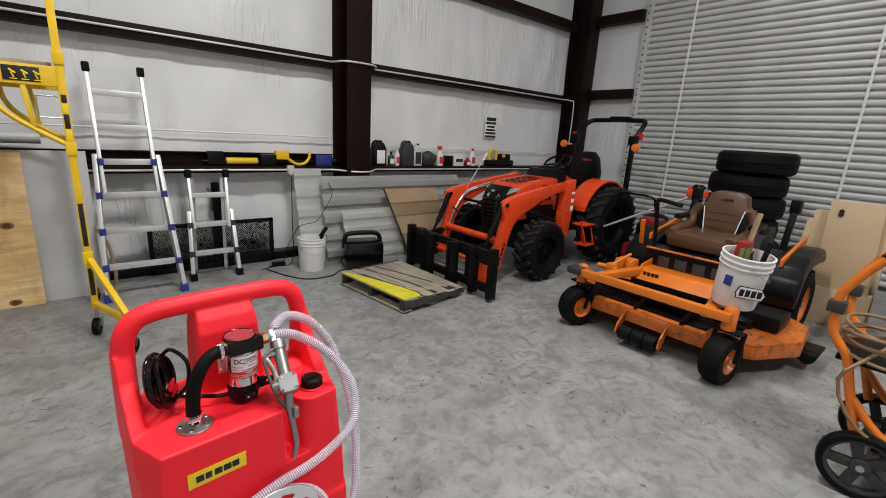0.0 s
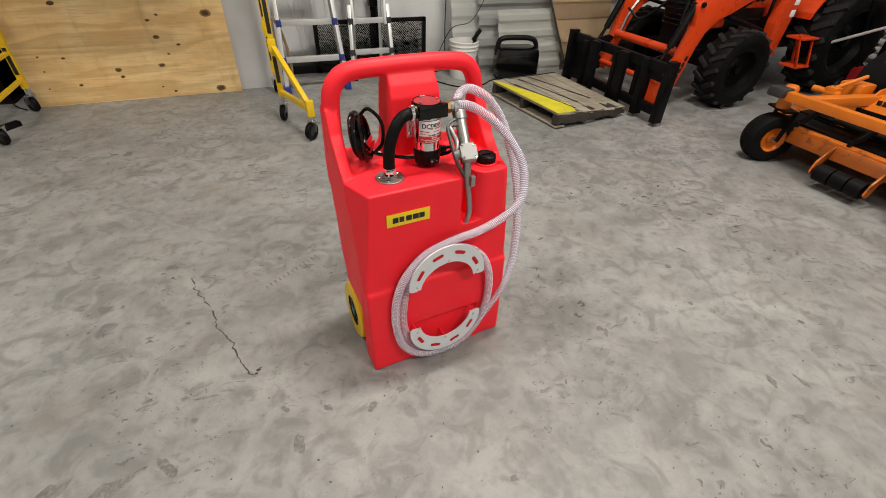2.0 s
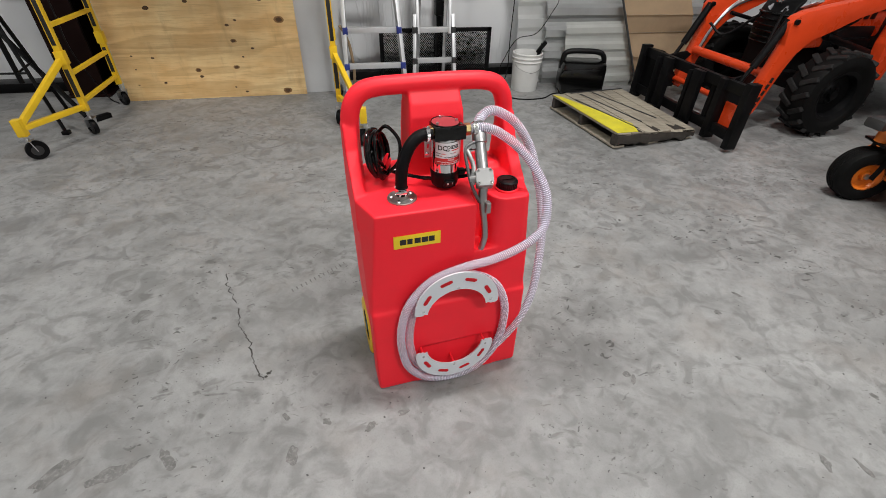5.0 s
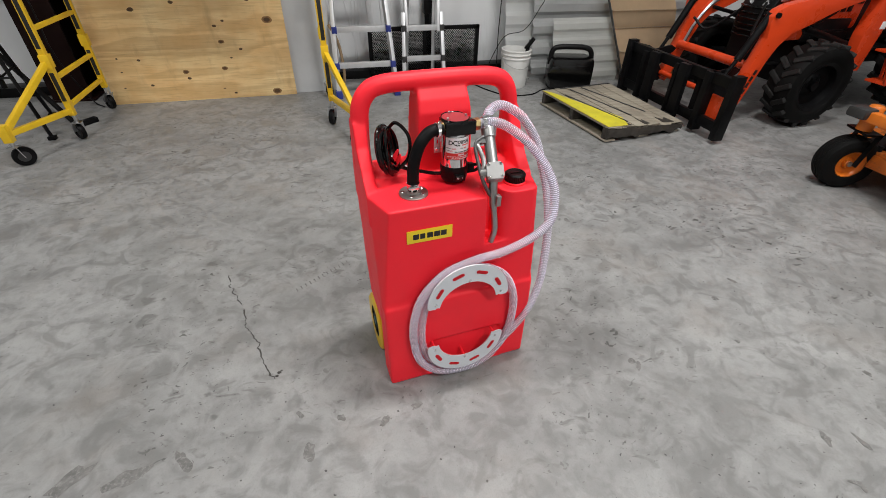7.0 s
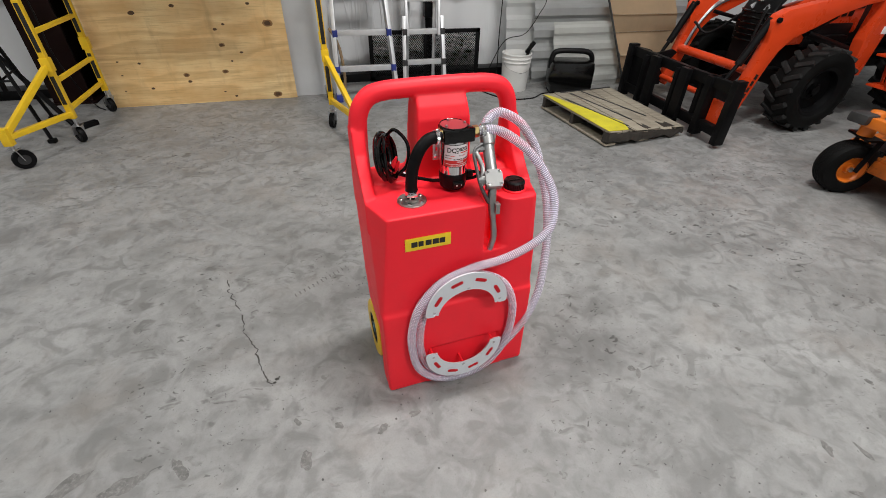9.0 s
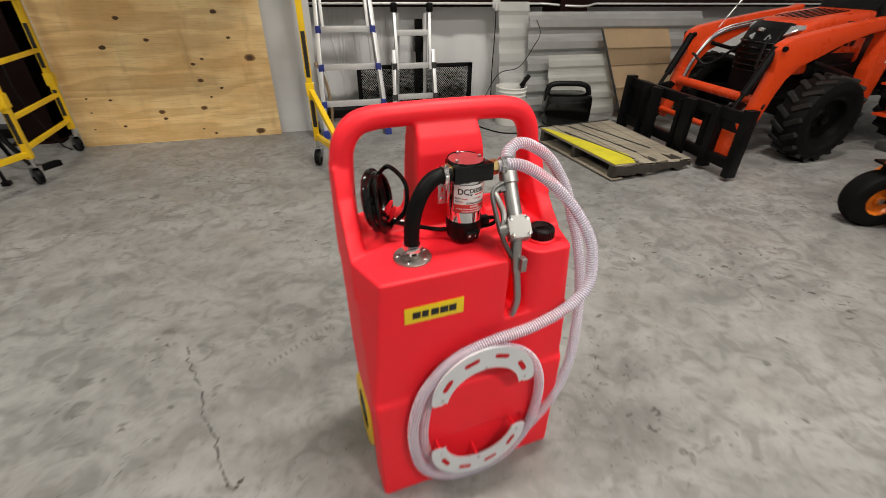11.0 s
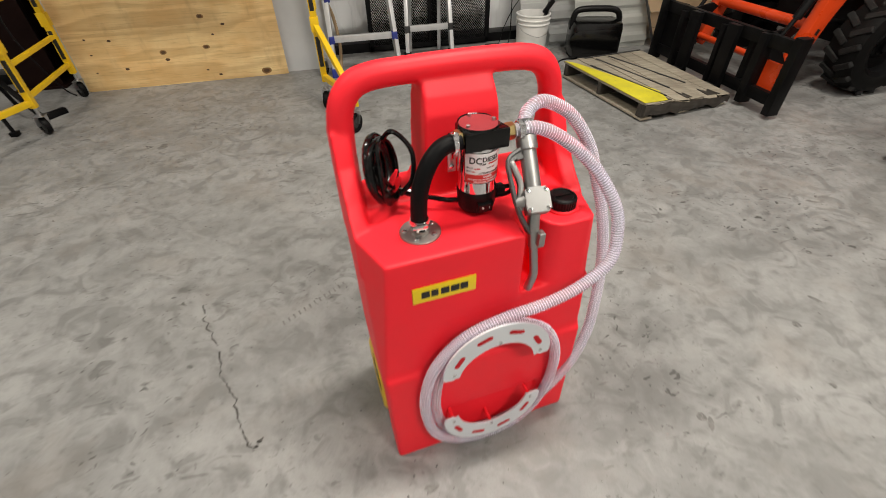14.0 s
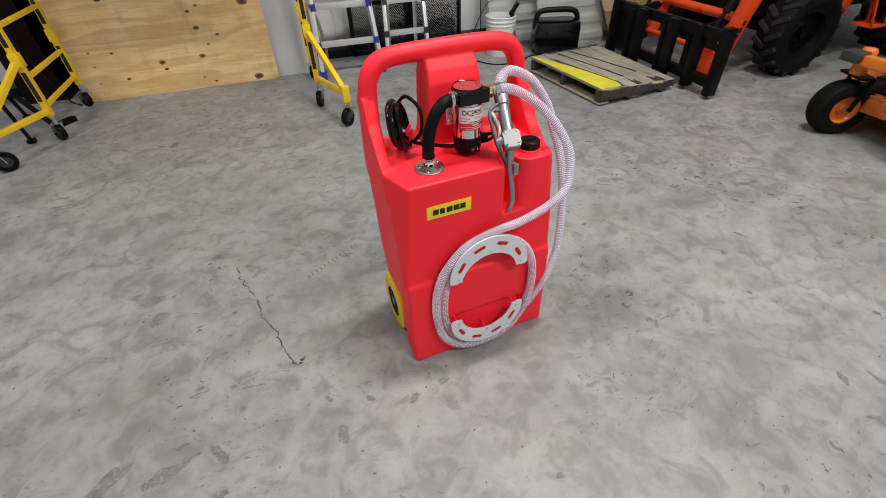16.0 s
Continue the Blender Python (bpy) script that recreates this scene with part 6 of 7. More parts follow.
def lug_wheel(parent, x, y, r, w, rim_r, lugs, side):
    """A tractor wheel: tyre with slanted lugs, dished black rim, hub."""
    m = Matrix.Translation((x, y, r)) @ pose(0, 0, 0, 90, 0, 0)
    rc = r * 0.93
    b = B(); lathe(b, [(rim_r, -w * 0.42), (rim_r * 1.08, -w * 0.48), (rc * 0.80, -w * 0.52), (rc * 0.95, -w * 0.46), (rc, -w * 0.34), (rc, w * 0.34), (rc * 0.95, w * 0.46), (rc * 0.80, w * 0.52), (rim_r * 1.08, w * 0.48), (rim_r, w * 0.42)], m, 48)
    t = part("tyre", b, TYRE, parent, "black tyre with deep lugs")
    b = B(); box(b, -r * 0.06, r * 0.040, -r * 0.062, r * 0.062, -w * 0.27, w * 0.27, 0.010)
    bmesh.ops.recalc_face_normals(b, faces=b.faces)
    me = bpy.data.meshes.new("lug")
    b.to_mesh(me); b.free()
    me.materials.append(LUGR)
    for k in range(lugs):
        for s in (-1, 1):
            a = 2 * math.pi * (k + (0.5 if s > 0 else 0.0)) / lugs
            lug = new("lug", me)
            lug.parent = t
            lug.matrix_basis = parent.matrix_basis.inverted() @ m @ pose(0, 0, 0, 0, 0, math.degrees(a)) @ Matrix.Translation((rc, 0, s * w * 0.225)) @ pose(0, 0, 0, s * 30, 0, 0)
    q = -side
    b = B(); lathe(b, [(0.0, q * w * 0.18), (rim_r * 0.35, q * w * 0.18), (rim_r * 0.5, q * w * 0.10), (rim_r * 0.85, q * w * 0.16), (rim_r * 0.9, q * w * 0.40), (rim_r * 1.04, q * w * 0.46), (rim_r * 1.04, -q * w * 0.42)], m, 36)
    part("rim", b, BLACKST, t)
    b = B(); lathe(b, [(0.0, q * w * 0.19), (rim_r * 0.20, q * w * 0.19), (rim_r * 0.20, q * w * 0.30), (0.0, q * w * 0.32)], m, 16)
    for k in range(6):
        a = k * math.pi / 3
        rod(b, m @ Vector((rim_r * 0.3 * math.cos(a), rim_r * 0.3 * math.sin(a), q * w * 0.16)), m @ Vector((rim_r * 0.3 * math.cos(a), rim_r * 0.3 * math.sin(a), q * w * 0.21)), 0.012, 6)
    part("hub", b, BLACKST, t)


for side, yf, yr in ((-1, 3.45, 3.52), (1, 4.65, 4.60)):
    lug_wheel(tr, 4.235, yf, 0.348, 0.25, 0.19, 17, side)
    lug_wheel(tr, 5.71, yr, 0.515, 0.34, 0.30, 19, side)
b = B()
box(b, 4.0, 5.9, 3.90, 4.20, 0.36, 0.66, 0.02); box(b, 4.16, 4.32, 3.55, 4.55, 0.29, 0.42, 0.02); box(b, 5.55, 5.8, 3.62, 4.48, 0.42, 0.62, 0.03); box(b, 4.9, 5.9, 3.75, 4.35, 0.5, 0.62, 0.02)
part("chassis", b, BLACKST, tr, "black chassis and axles")
# hood: side view outline, then narrowed nose
b = B()
prism(b, [(4.04, 0.60), (4.04, 0.80), (4.08, 0.89), (4.15, 0.965), (4.23, 1.022), (4.42, 1.065), (4.86, 1.11), (4.88, 0.70), (4.45, 0.68), (4.40, 0.62)], 3.79, 4.31, "y", 0.035)
for v in b.verts:
    t = max(0.0, (4.35 - v.co.x) / 0.42)
    v.co.y = 4.05 + (v.co.y - 4.05) * (1 - 0.16 * t)
hood = part("hood", b, ORANGE, tr, "glossy orange bonnet")
b = B(); prism(b, [(3.935, 0.60), (3.925, 0.74), (3.945, 0.86), (3.99, 0.955), (4.06, 1.012), (4.12, 1.005), (4.04, 0.90), (4.01, 0.60)], 3.88, 4.22, "y", 0.02)
for v in b.verts:                                              # rounded nose
    v.co.x += 0.9 * (v.co.y - 4.05) ** 2
part("grille", b, BLACKP, tr, "black grille")
for k in range(6):
    z = 0.63 + k * 0.045
    b = B(); tube(b, smooth_path([(3.972, 3.885, z), (3.928, 3.96, z), (3.918, 4.05, z), (3.928, 4.14, z), (3.972, 4.215, z)], 5), 0.010, 8)
    part("grille_slat", b, BLACKG, tr)
for s in (-1, 1):
    b = B()
    prism(b, [(4.05 + s * 0.055, 0.868), (4.05 + s * 0.15, 0.900), (4.05 + s * 0.235, 0.965), (4.05 + s * 0.215, 1.000), (4.05 + s * 0.13, 0.985), (4.05 + s * 0.065, 0.925)], 3.90, 3.99, "x", 0.012)
    for v in b.verts:
        v.co.x += 0.04 + 1.05 * max(0.0, v.co.z - 0.86) * 0.75 + 1.1 * (v.co.y - 4.05) ** 2
    part("headlight", b, LENS, tr, "clear faceted headlight")
    for q in (0.115, 0.175):
        b = B(); c = Vector((3.985 + 0.79 * (q * 0.42) + 1.1 * q * q - 0.012, 4.05 + s * q, 0.905 + (q - 0.115) * 0.75))
        lathe(b, [(0.0, -0.004), (0.018, -0.004), (0.026, 0.006), (0.029, 0.006)], along(c, c + Vector((-0.8, 0, 0.45))), 16)
        part("reflector", b, CHROME, tr)
for k in range(6):
    y = 3.92 + k * 0.052
    b = B(); bar(b, (4.22, y, 1.0455), (4.70, y, 1.0995), 0.012, 0.006, 0.001)
    part("bonnet_louvre", b, BLACKP, hood)
b = B(); box(b, 4.005, 4.030, 4.02, 4.08, 0.935, 0.965, 0.008)
part("badge", b, CHROME, tr)
# maker's name as bars, and vents on the side panels
for s in (-1, 1):
    y = 4.05 + s * 0.262
    for k in range(6):
        x = 4.56 + k * 0.048 + (0.02 if k > 2 else 0)
        b = B(); box(b, x, x + 0.036, y - 0.002, y + 0.002, 0.985, 1.03, 0.0005)
        part("lettering_bar", b, INK, hood)
    for k in range(4):
        b = B(); box(b, 4.48 + k * 0.07, 4.53 + k * 0.07, y - 0.002, y + 0.002, 0.84, 0.90, 0.0005)
        part("side_vent", b, BLACKP, hood)
    b = B(); box(b, 4.72, 4.84, y - 0.003, y + 0.003, 0.90, 0.97, 0.002)
    part("side_vent", b, BLACKP, hood)
b = B(); box(b, 4.36, 4.84, 3.775, 4.325, 0.60, 0.79, 0.02); box(b, 4.44, 4.80, 3.73, 4.37, 0.56, 0.70, 0.03)
part("engine", b, BLACKST, tr)
b = B(); prism(b, [(4.86, 0.60), (4.86, 1.10), (4.93, 1.20), (5.06, 1.20), (5.10, 1.08), (5.02, 0.60)], 3.80, 4.30, "y", 0.03)
part("dashboard", b, BLACKP, tr)
b = B()
lathe(b, [(0.168, -0.012), (0.18, -0.016), (0.192, 0.0), (0.18, 0.016), (0.168, 0.012), (0.164, 0.0), (0.168, -0.012)], Matrix.Translation((5.20, 4.05, 1.285)) @ pose(0, 0, 0, 0, -32, 0), 32)
for k in range(3):
    a = k * 2.094
    mm = Matrix.Translation((5.20, 4.05, 1.285)) @ pose(0, 0, 0, 0, -32, 0)
    rod(b, mm @ Vector((0, 0, -0.02)), mm @ Vector((0.17 * math.cos(a), 0.17 * math.sin(a), 0)), 0.012, 8)
rod(b, (5.20, 4.05, 1.28), (5.05, 4.05, 1.12), 0.022)
part("steering_wheel", b, BLACKP, tr)
b = B(); box(b, 4.95, 5.5, 3.62, 4.48, 0.55, 0.585, 0.01)
part("footplate", b, BLACKST, tr)
b = B(); box(b, 5.46, 5.92, 3.82, 4.28, 0.84, 0.95, 0.045); prism(b, [(3.86, 0.90), (3.85, 1.16), (3.90, 1.36), (3.97, 1.44), (4.13, 1.44), (4.20, 1.36), (4.25, 1.16), (4.24, 0.90)], 5.88, 5.99, "x", 0.035)
seat = part("seat", b, BLACKP, tr, "black operator seat")
b = B(); box(b, 5.872, 5.882, 3.98, 4.12, 1.31, 1.34, 0.003)
part("badge", b, REDTOOL, seat)
b = B(); box(b, 5.5, 6.05, 3.85, 4.25, 0.6, 0.85, 0.03)
part("seat_base", b, BLACKST, tr)
for s in (-1, 1):
    yo, yi = 4.05 + s * 0.53, 4.05 + s * 0.28
    arc = [(5.68 + 0.575 * math.cos(a), 0.52 + 0.575 * math.sin(a)) for a in [math.pi * (0.86 - 0.62 * k / 14) for k in range(15)]]
    inner = [(5.68 + 0.55 * math.cos(a), 0.52 + 0.55 * math.sin(a)) for a in [math.pi * (0.24 + 0.65 * k / 14) for k in range(15)]]
    b = B(); prism(b, arc + inner, min(yo, yi), max(yo, yi), "y", 0.006)
    fen = part("fender", b, ORANGE, tr, "glossy orange rear mudguard")
    side_panel = arc + [(6.02, 0.74), (5.9, 0.66), (5.36, 0.66)]
    b = B(); prism(b, side_panel, yi - 0.012 if s < 0 else yi - 0.012, yi + 0.012, "y", 0.004)
    part("fender_side", b, ORANGE, fen)
    # step
    b = B()
    for z, x0, x1 in ((0.30, 5.06, 5.26), (0.56, 4.98, 5.2)):
        box(b, x0, x1, 4.05 + s * 0.58 - 0.09, 4.05 + s * 0.58 + 0.09, z, z + 0.02, 0.004)
    bar(b, (5.24, 4.05 + s * 0.66, 0.30), (5.18, 4.05 + s * 0.62, 0.57), 0.03, 0.012); bar(b, (5.24, 4.05 + s * 0.5, 0.30), (5.18, 4.05 + s * 0.48, 0.57), 0.03, 0.012); bar(b, (5.07, 4.05 + s * 0.66, 0.30), (4.98, 4.05 + s * 0.62, 0.60), 0.03, 0.012)
    part("step", b, ORANGE, tr, "orange foot step")
# roll bar, folded back at the top
b = B()
for s in (-1, 1):
    bar(b, (6.20, 4.05 + s * 0.47, 0.62), (6.20, 4.05 + s * 0.47, 1.62), 0.065, 0.055, 0.008)
    box(b, 6.14, 6.26, 4.05 + s * 0.47 - 0.045, 4.05 + s * 0.47 + 0.045, 1.56, 1.68, 0.01)
tube(b, smooth_path([(6.20, 3.58, 1.62), (6.38, 3.58, 1.78), (6.52, 3.62, 1.885), (6.56, 3.75, 1.905), (6.56, 4.05, 1.91), (6.56, 4.35, 1.905), (6.52, 4.48, 1.885), (6.38, 4.52, 1.78), (6.20, 4.52, 1.62)], 5), 0.034, 8)
box(b, 6.50, 6.62, 3.88, 4.16, 1.89, 1.96, 0.01)
part("roll_bar", b, BLACKST, tr, "black folding roll bar")
for s, x in ((-1, 6.20), (1, 6.12)):
    b = B(); lathe(b, [(0.0, -0.03), (0.05, -0.025), (0.055, 0.0), (0.05, 0.025), (0.0, 0.03)], Matrix.Translation((x - 0.06, 4.05 + s * 0.55, 1.53)) @ pose(0, 0, 0, 0, 90, 0), 20)
    rod(b, (x - 0.06, 4.05 + s * 0.55, 1.53), (x + 0.04, 4.05 + s * 0.47, 1.53), 0.012, 8)
    part("indicator", b, LAMPOR, tr, "round amber indicator lamp")
    b = B(); box(b, 6.26, 6.31, 4.05 + s * 0.50 - 0.05, 4.05 + s * 0.50 + 0.05, 1.63, 1.72, 0.01)
    part("tail_light", b, LAMPRD, tr, "red tail lamp")
for k in range(4):
    b = B(); rod(b, (4.95 + 0.05 * k, 3.75 + 0.03 * k, 1.05), (4.90 + 0.07 * k, 3.70 + 0.05 * k, 1.27), 0.008, 6); lathe(b, [(0, 0), (0.018, 0.005), (0.018, 0.03), (0, 0.035)], Matrix.Translation((4.90 + 0.07 * k, 3.70 + 0.05 * k, 1.26)), 10)
    part("control_lever", b, BLACKP, tr)
# loader arms
for s in (-1, 1):
    ya = 4.05 + s * 0.46
    b = B()
    prism(b, [(4.92, 1.105), (4.50, 1.055), (4.05, 0.985), (3.80, 0.940), (3.72, 0.905), (3.685, 0.86), (3.69, 0.80), (3.715, 0.70), (3.655, 0.45), (3.585, 0.16), (3.65, 0.115), (3.70, 0.18), (3.81, 0.525), (3.86, 0.637), (3.95, 0.730), (4.11, 0.795), (4.32, 0.890), (4.56, 0.960), (4.90, 1.020)], ya - 0.04, ya + 0.04, "y", 0.008)
    arm = part("loader_arm", b, ORANGE, tr, "orange loader arm")
    b = B(); prism(b, [(4.76, 0.40), (4.72, 0.69), (4.74, 0.92), (4.72, 1.06), (4.92, 1.12), (4.93, 0.85), (4.88, 0.40)], ya - 0.05, ya + 0.05, "y", 0.008)
    part("loader_tower", b, ORANGE, tr, "orange loader post")
    for k in range(3):
        b = B(); box(b, 4.86, 4.92, ya + s * 0.05 - 0.002, ya + s * 0.05 + 0.002, 0.74 + k * 0.10, 0.80 + k * 0.085, 0.001)
        part("warning_label", b, LABELW, arm)
    for k in range(5):
        b = B(); box(b, -0.013, 0.013, -0.002, 0.002, -0.02, 0.02, 0.0005, Matrix.Translation((3.735 - 0.016 * k, ya + s * 0.042, 0.44 - 0.052 * k)) @ pose(0, 0, 0, 0, 17, 0))
        part("lettering_bar", b, INK, arm)
    b = B(); rod(b, (4.74, ya - s * 0.07, 0.60), (4.20, ya - s * 0.07, 0.74), 0.030); rod(b, (4.3, ya - s * 0.07, 0.72), (3.93, ya - s * 0.07, 0.80), 0.017)
    part("lift_cylinder", b, BLACKST, tr)
    b = B(); rod(b, (3.72, ya - s * 0.02, 0.87), (3.56, ya - s * 0.02, 0.53), 0.031); rod(b, (3.60, ya - s * 0.02, 0.61), (3.40, ya - s * 0.02, 0.24), 0.017); rod(b, (3.72, ya - 0.06, 0.87), (3.72, ya + 0.06, 0.87), 0.02, 12)
    part("tilt_cylinder", b, BLACKST, tr)
    b = B(); prism(b, [(3.60, 0.47), (3.66, 0.44), (3.52, 0.30), (3.36, 0.24), (3.30, 0.42)], ya - s * 0.05 - 0.012, ya - s * 0.05 + 0.012, "y", 0.003)
    part("link_plate", b, BLACKST, tr)
    for k in range(3):
        b = B(); tube(b, smooth_path([(4.62, ya - s * 0.052, 0.985 + 0.020 * k), (4.3, ya - s * 0.052, 0.935 + 0.020 * k), (4.05, ya - s * 0.052, 0.885 + 0.020 * k), (3.90, ya - s * 0.055, 0.80 + 0.018 * k), (3.80 - 0.012 * k, ya - s * 0.055, 0.66), (3.74 - 0.012 * k, ya - s * 0.055, 0.50)], 5), 0.007, 6)
        part("hydraulic_line", b, STEEL if k else DARKG, tr)
b = B(); rod(b, (3.70, 3.6, 0.475), (3.70, 4.5, 0.475), 0.038, 16)
part("cross_tube", b, ORANGE, tr, "orange cross tube")
b = B(); rod(b, (3.60, 3.6, 0.20), (3.60, 4.5, 0.20), 0.026, 16)
part("cross_tube", b, ORANGE, tr)
b = B(); rod(b, (3.95, 4.44, 0.93), (4.22, 4.40, 1.36), 0.003, 5)
part("aerial_rod", b, STEEL, tr)
for (p0, p1) in (((4.0, 3.95, 0.9), (3.75, 3.66, 0.75)), ((4.0, 4.15, 0.85), (3.72, 4.42, 0.72)), ((4.5, 3.7, 0.85), (4.1, 3.62, 0.98))):
    b = B(); tube(b, smooth_path([p0, (Vector(p0) + Vector(p1)) / 2 + Vector((-0.06, 0, -0.14)), p1], 6), 0.011, 8)
    part("hydraulic_hose", b, RUBBER, tr)
for ob in tr.children:
    if ob.name.split(".")[0] in ("hood", "grille", "grille_slat", "headlight", "reflector"):
        ob.location.x += 0.045
# fork carriage and forks
b = B()
for z0, z1 in ((0.08, 0.16), (0.42, 0.50)):
    box(b, 3.20, 3.245, 3.18, 4.56, z0, z1, 0.004)
part("carriage_rail", b, BLACKST, tr)
for y0, y1, zt in ((3.175, 3.235, 0.53), (3.43, 3.49, 0.50), (4.51, 4.57, 0.52), (4.25, 4.30, 0.47), (3.81, 3.85, 0.47)):
    b = B(); box(b, 3.17, 3.26, y0, y1, 0.03, zt, 0.006)
    part("carriage_upright", b, BLACKST, tr)
b = B(); box(b, 3.255, 3.275, 3.30, 3.50, 0.06, 0.33, 0.004)
part("orange_plate", b, ORANGE, tr)
b = B(); box(b, 3.215, 3.235, 4.30, 4.50, 0.16, 0.42, 0.003)
part("orange_plate", b, BLACKST, tr)
for y0, y1 in ((3.66, 3.76), (4.06, 4.16)):
    b = B(); box(b, 3.14, 3.185, y0, y1, 0.05, 0.50, 0.006); hexa(b, (2.45, 3.185, y0, y1), (2.45, 3.185, y0, y1), 0.048, 0.085, 0.006)
    part("fork", b, BLACKST, tr, "black steel pallet fork")
for yq in (3.56, 4.50):
    b = B(); prism(b, [(3.22, 0.10), (3.22, 0.50), (3.40, 0.46), (3.62, 0.20), (3.60, 0.12)], yq, yq + 0.04, "y", 0.004)
    part("quick_hitch", b, BLACKST, tr)
b = B()
box(b, 5.9, 6.5, 3.85, 4.25, 0.42, 0.6, 0.02); bar(b, (6.2, 3.75, 0.45), (6.75, 3.65, 0.38), 0.05, 0.03); bar(b, (6.2, 4.35, 0.45), (6.75, 4.45, 0.38), 0.05, 0.03)
part("rear_hitch", b, BLACKST, tr)

# ---- zero-turn mower ----
mo = thing("zero_turn_mower", (4.4, 1.88, 0), 0, "orange zero-turn mower with brown vinyl seat", "mower", off=True)


def smooth_wheel(parent, x, y, r, w, rim_m, tread, rz=0.0):
    m = Matrix.Translation((x, y, r)) @ pose(0, 0, 0, 90, 0, 0) if not rz else Matrix.Translation((x, y, r)) @ pose(0, 0, 0, 90, 0, rz)
    b = B(); lathe(b, [(r * 0.5, -w * 0.42), (r * 0.75, -w * 0.5), (r * 0.94, -w * 0.43), (r, -w * 0.28), (r, w * 0.28), (r * 0.94, w * 0.43), (r * 0.75, w * 0.5), (r * 0.5, w * 0.42)], m, 40)
    if tread:
        for k in range(26):
            for s in (-1, 0, 1):
                a = 2 * math.pi * (k + 0.5 * (s != 0)) / 26
                box(b, -0.01, 0.012, -r * 0.085, r * 0.085, -w * 0.11, w * 0.11, 0.0, m @ pose(0, 0, 0, 0, 0, math.degrees(a)) @ Matrix.Translation((r * (1 if s == 0 else 0.985), 0, s * w * 0.3)) @ pose(0, 0, 0, s * 20, 0, 0))
    else:
        for s in (-0.18, -0.06, 0.06, 0.18):
            lathe(b, [(r * 0.99, w * (s - 0.03)), (r * 1.012, w * (s - 0.02)), (r * 1.012, w * (s + 0.02)), (r * 0.99, w * (s + 0.03))], m, 40)
    t = part("tyre", b, TYRE, parent, "black mower tyre")
    b = B(); lathe(b, [(0.0, -w * 0.30), (r * 0.16, -w * 0.34), (r * 0.2, -w * 0.2), (r * 0.42, -w * 0.22), (r * 0.52, -w * 0.44), (r * 0.52, w * 0.44), (r * 0.42, w * 0.22), (r * 0.2, w * 0.2), (r * 0.16, w * 0.34), (0.0, w * 0.30)], m, 28)
    part("rim", b, rim_m, t, "orange steel rim")
    for s in (-1, 1):
        b = B(); lathe(b, [(0, s * w * 0.30), (r * 0.1, s * w * 0.30), (r * 0.1, s * w * 0.42), (0, s * w * 0.44)], m, 12)
        part("hub", b, STEEL, t)


for cx, cy, rz in ((3.53, 2.44, -20), (3.53, 1.30, -9)):
    smooth_wheel(mo, cx, cy, 0.172, 0.15, MORANGE, False, rz)
    b = B()
    mm = Matrix.Translation((cx, cy, 0)) @ pose(0, 0, 0, 0, 0, rz)
    for s in (-1, 1):
        bar(b, mm @ Vector((0, s * 0.092, 0.172)), mm @ Vector((0.05, s * 0.088, 0.385)), 0.032, 0.01, 0.002)
    box(b, -0.04, 0.06, -0.097, 0.097, 0.375, 0.39, 0.003, mm)
    part("caster_fork", b, BLACKST, mo)
    b = B(); lathe(b, [(0.045, 0.39), (0.045, 0.53), (0.035, 0.545), (0.0, 0.55)], mm, 20)
    part("caster_pivot", b, MORANGE, mo)
b = B(); bar(b, (3.47, 2.46, 0.49), (3.47, 1.28, 0.49), 0.06, 0.06, 0.006)
part("front_beam", b, MORANGE, mo, "orange front frame tube")
for y in (2.30, 1.42):
    b = B(); bar(b, (3.45, y, 0.48), (4.5, y - (0.15 if y > 2 else -0.15), 0.46), 0.075, 0.06, 0.006)
    part("frame_rail", b, MORANGE, mo)
b = B(); box(b, 3.40, 3.52, 2.40, 2.52, 0.47, 0.535, 0.02)
part("rubber_bumper", b, DARKG, mo)
# deck with its skirts
b = B()
out = [(3.60, 2.58), (3.60, 1.40), (3.72, 1.16), (4.08, 0.98), (4.48, 1.02), (4.66, 1.22), (4.66, 2.5), (4.3, 2.66), (3.85, 2.66)]
prism(b, out, 0.245, 0.275, "z", 0.008)
part("deck_top", b, SCUFFED, mo, "worn orange pressed steel cutting deck")
for (xa, ya), (xb, yb) in zip(out, out[1:] + out[:1]):
    b = B(); box(b, -0.006, 0.006, 0, (Vector((xb - xa, yb - ya, 0))).length, 0.165, 0.25, 0.002, Matrix.Translation((xa, ya, 0)) @ pose(0, 0, 0, 0, 0, math.degrees(math.atan2(yb - ya, xb - xa)) - 90))
    part("deck_skirt", b, SCUFFED, mo, "scuffed orange deck edge")
for y in (1.69, 2.03):
    b = B(); prism(b, [(3.62, 0.265), (3.54, 0.235), (3.46, 0.17), (3.44, 0.10), (3.47, 0.075), (3.51, 0.09), (3.54, 0.16), (3.62, 0.19)], y - 0.006, y + 0.006, "y", 0.002)
    part("roller_bracket", b, SCUFFED, mo, "scuffed orange roller bracket")
b = B(); hexa(b, (3.555, 3.64, 1.70, 2.02), (3.585, 3.64, 1.70, 2.02), 0.18, 0.262, 0.006)
part("deck_baffle", b, SCUFFED, mo, "scuffed orange front baffle")
for y0, y1 in ((1.715, 1.80), (1.81, 1.90), (1.91, 2.005)):
    b = B(); rod(b, (3.49, y0, 0.105), (3.49, y1, 0.105), 0.058, 18)
    part("anti_scalp_roller", b, RUBBER, mo)
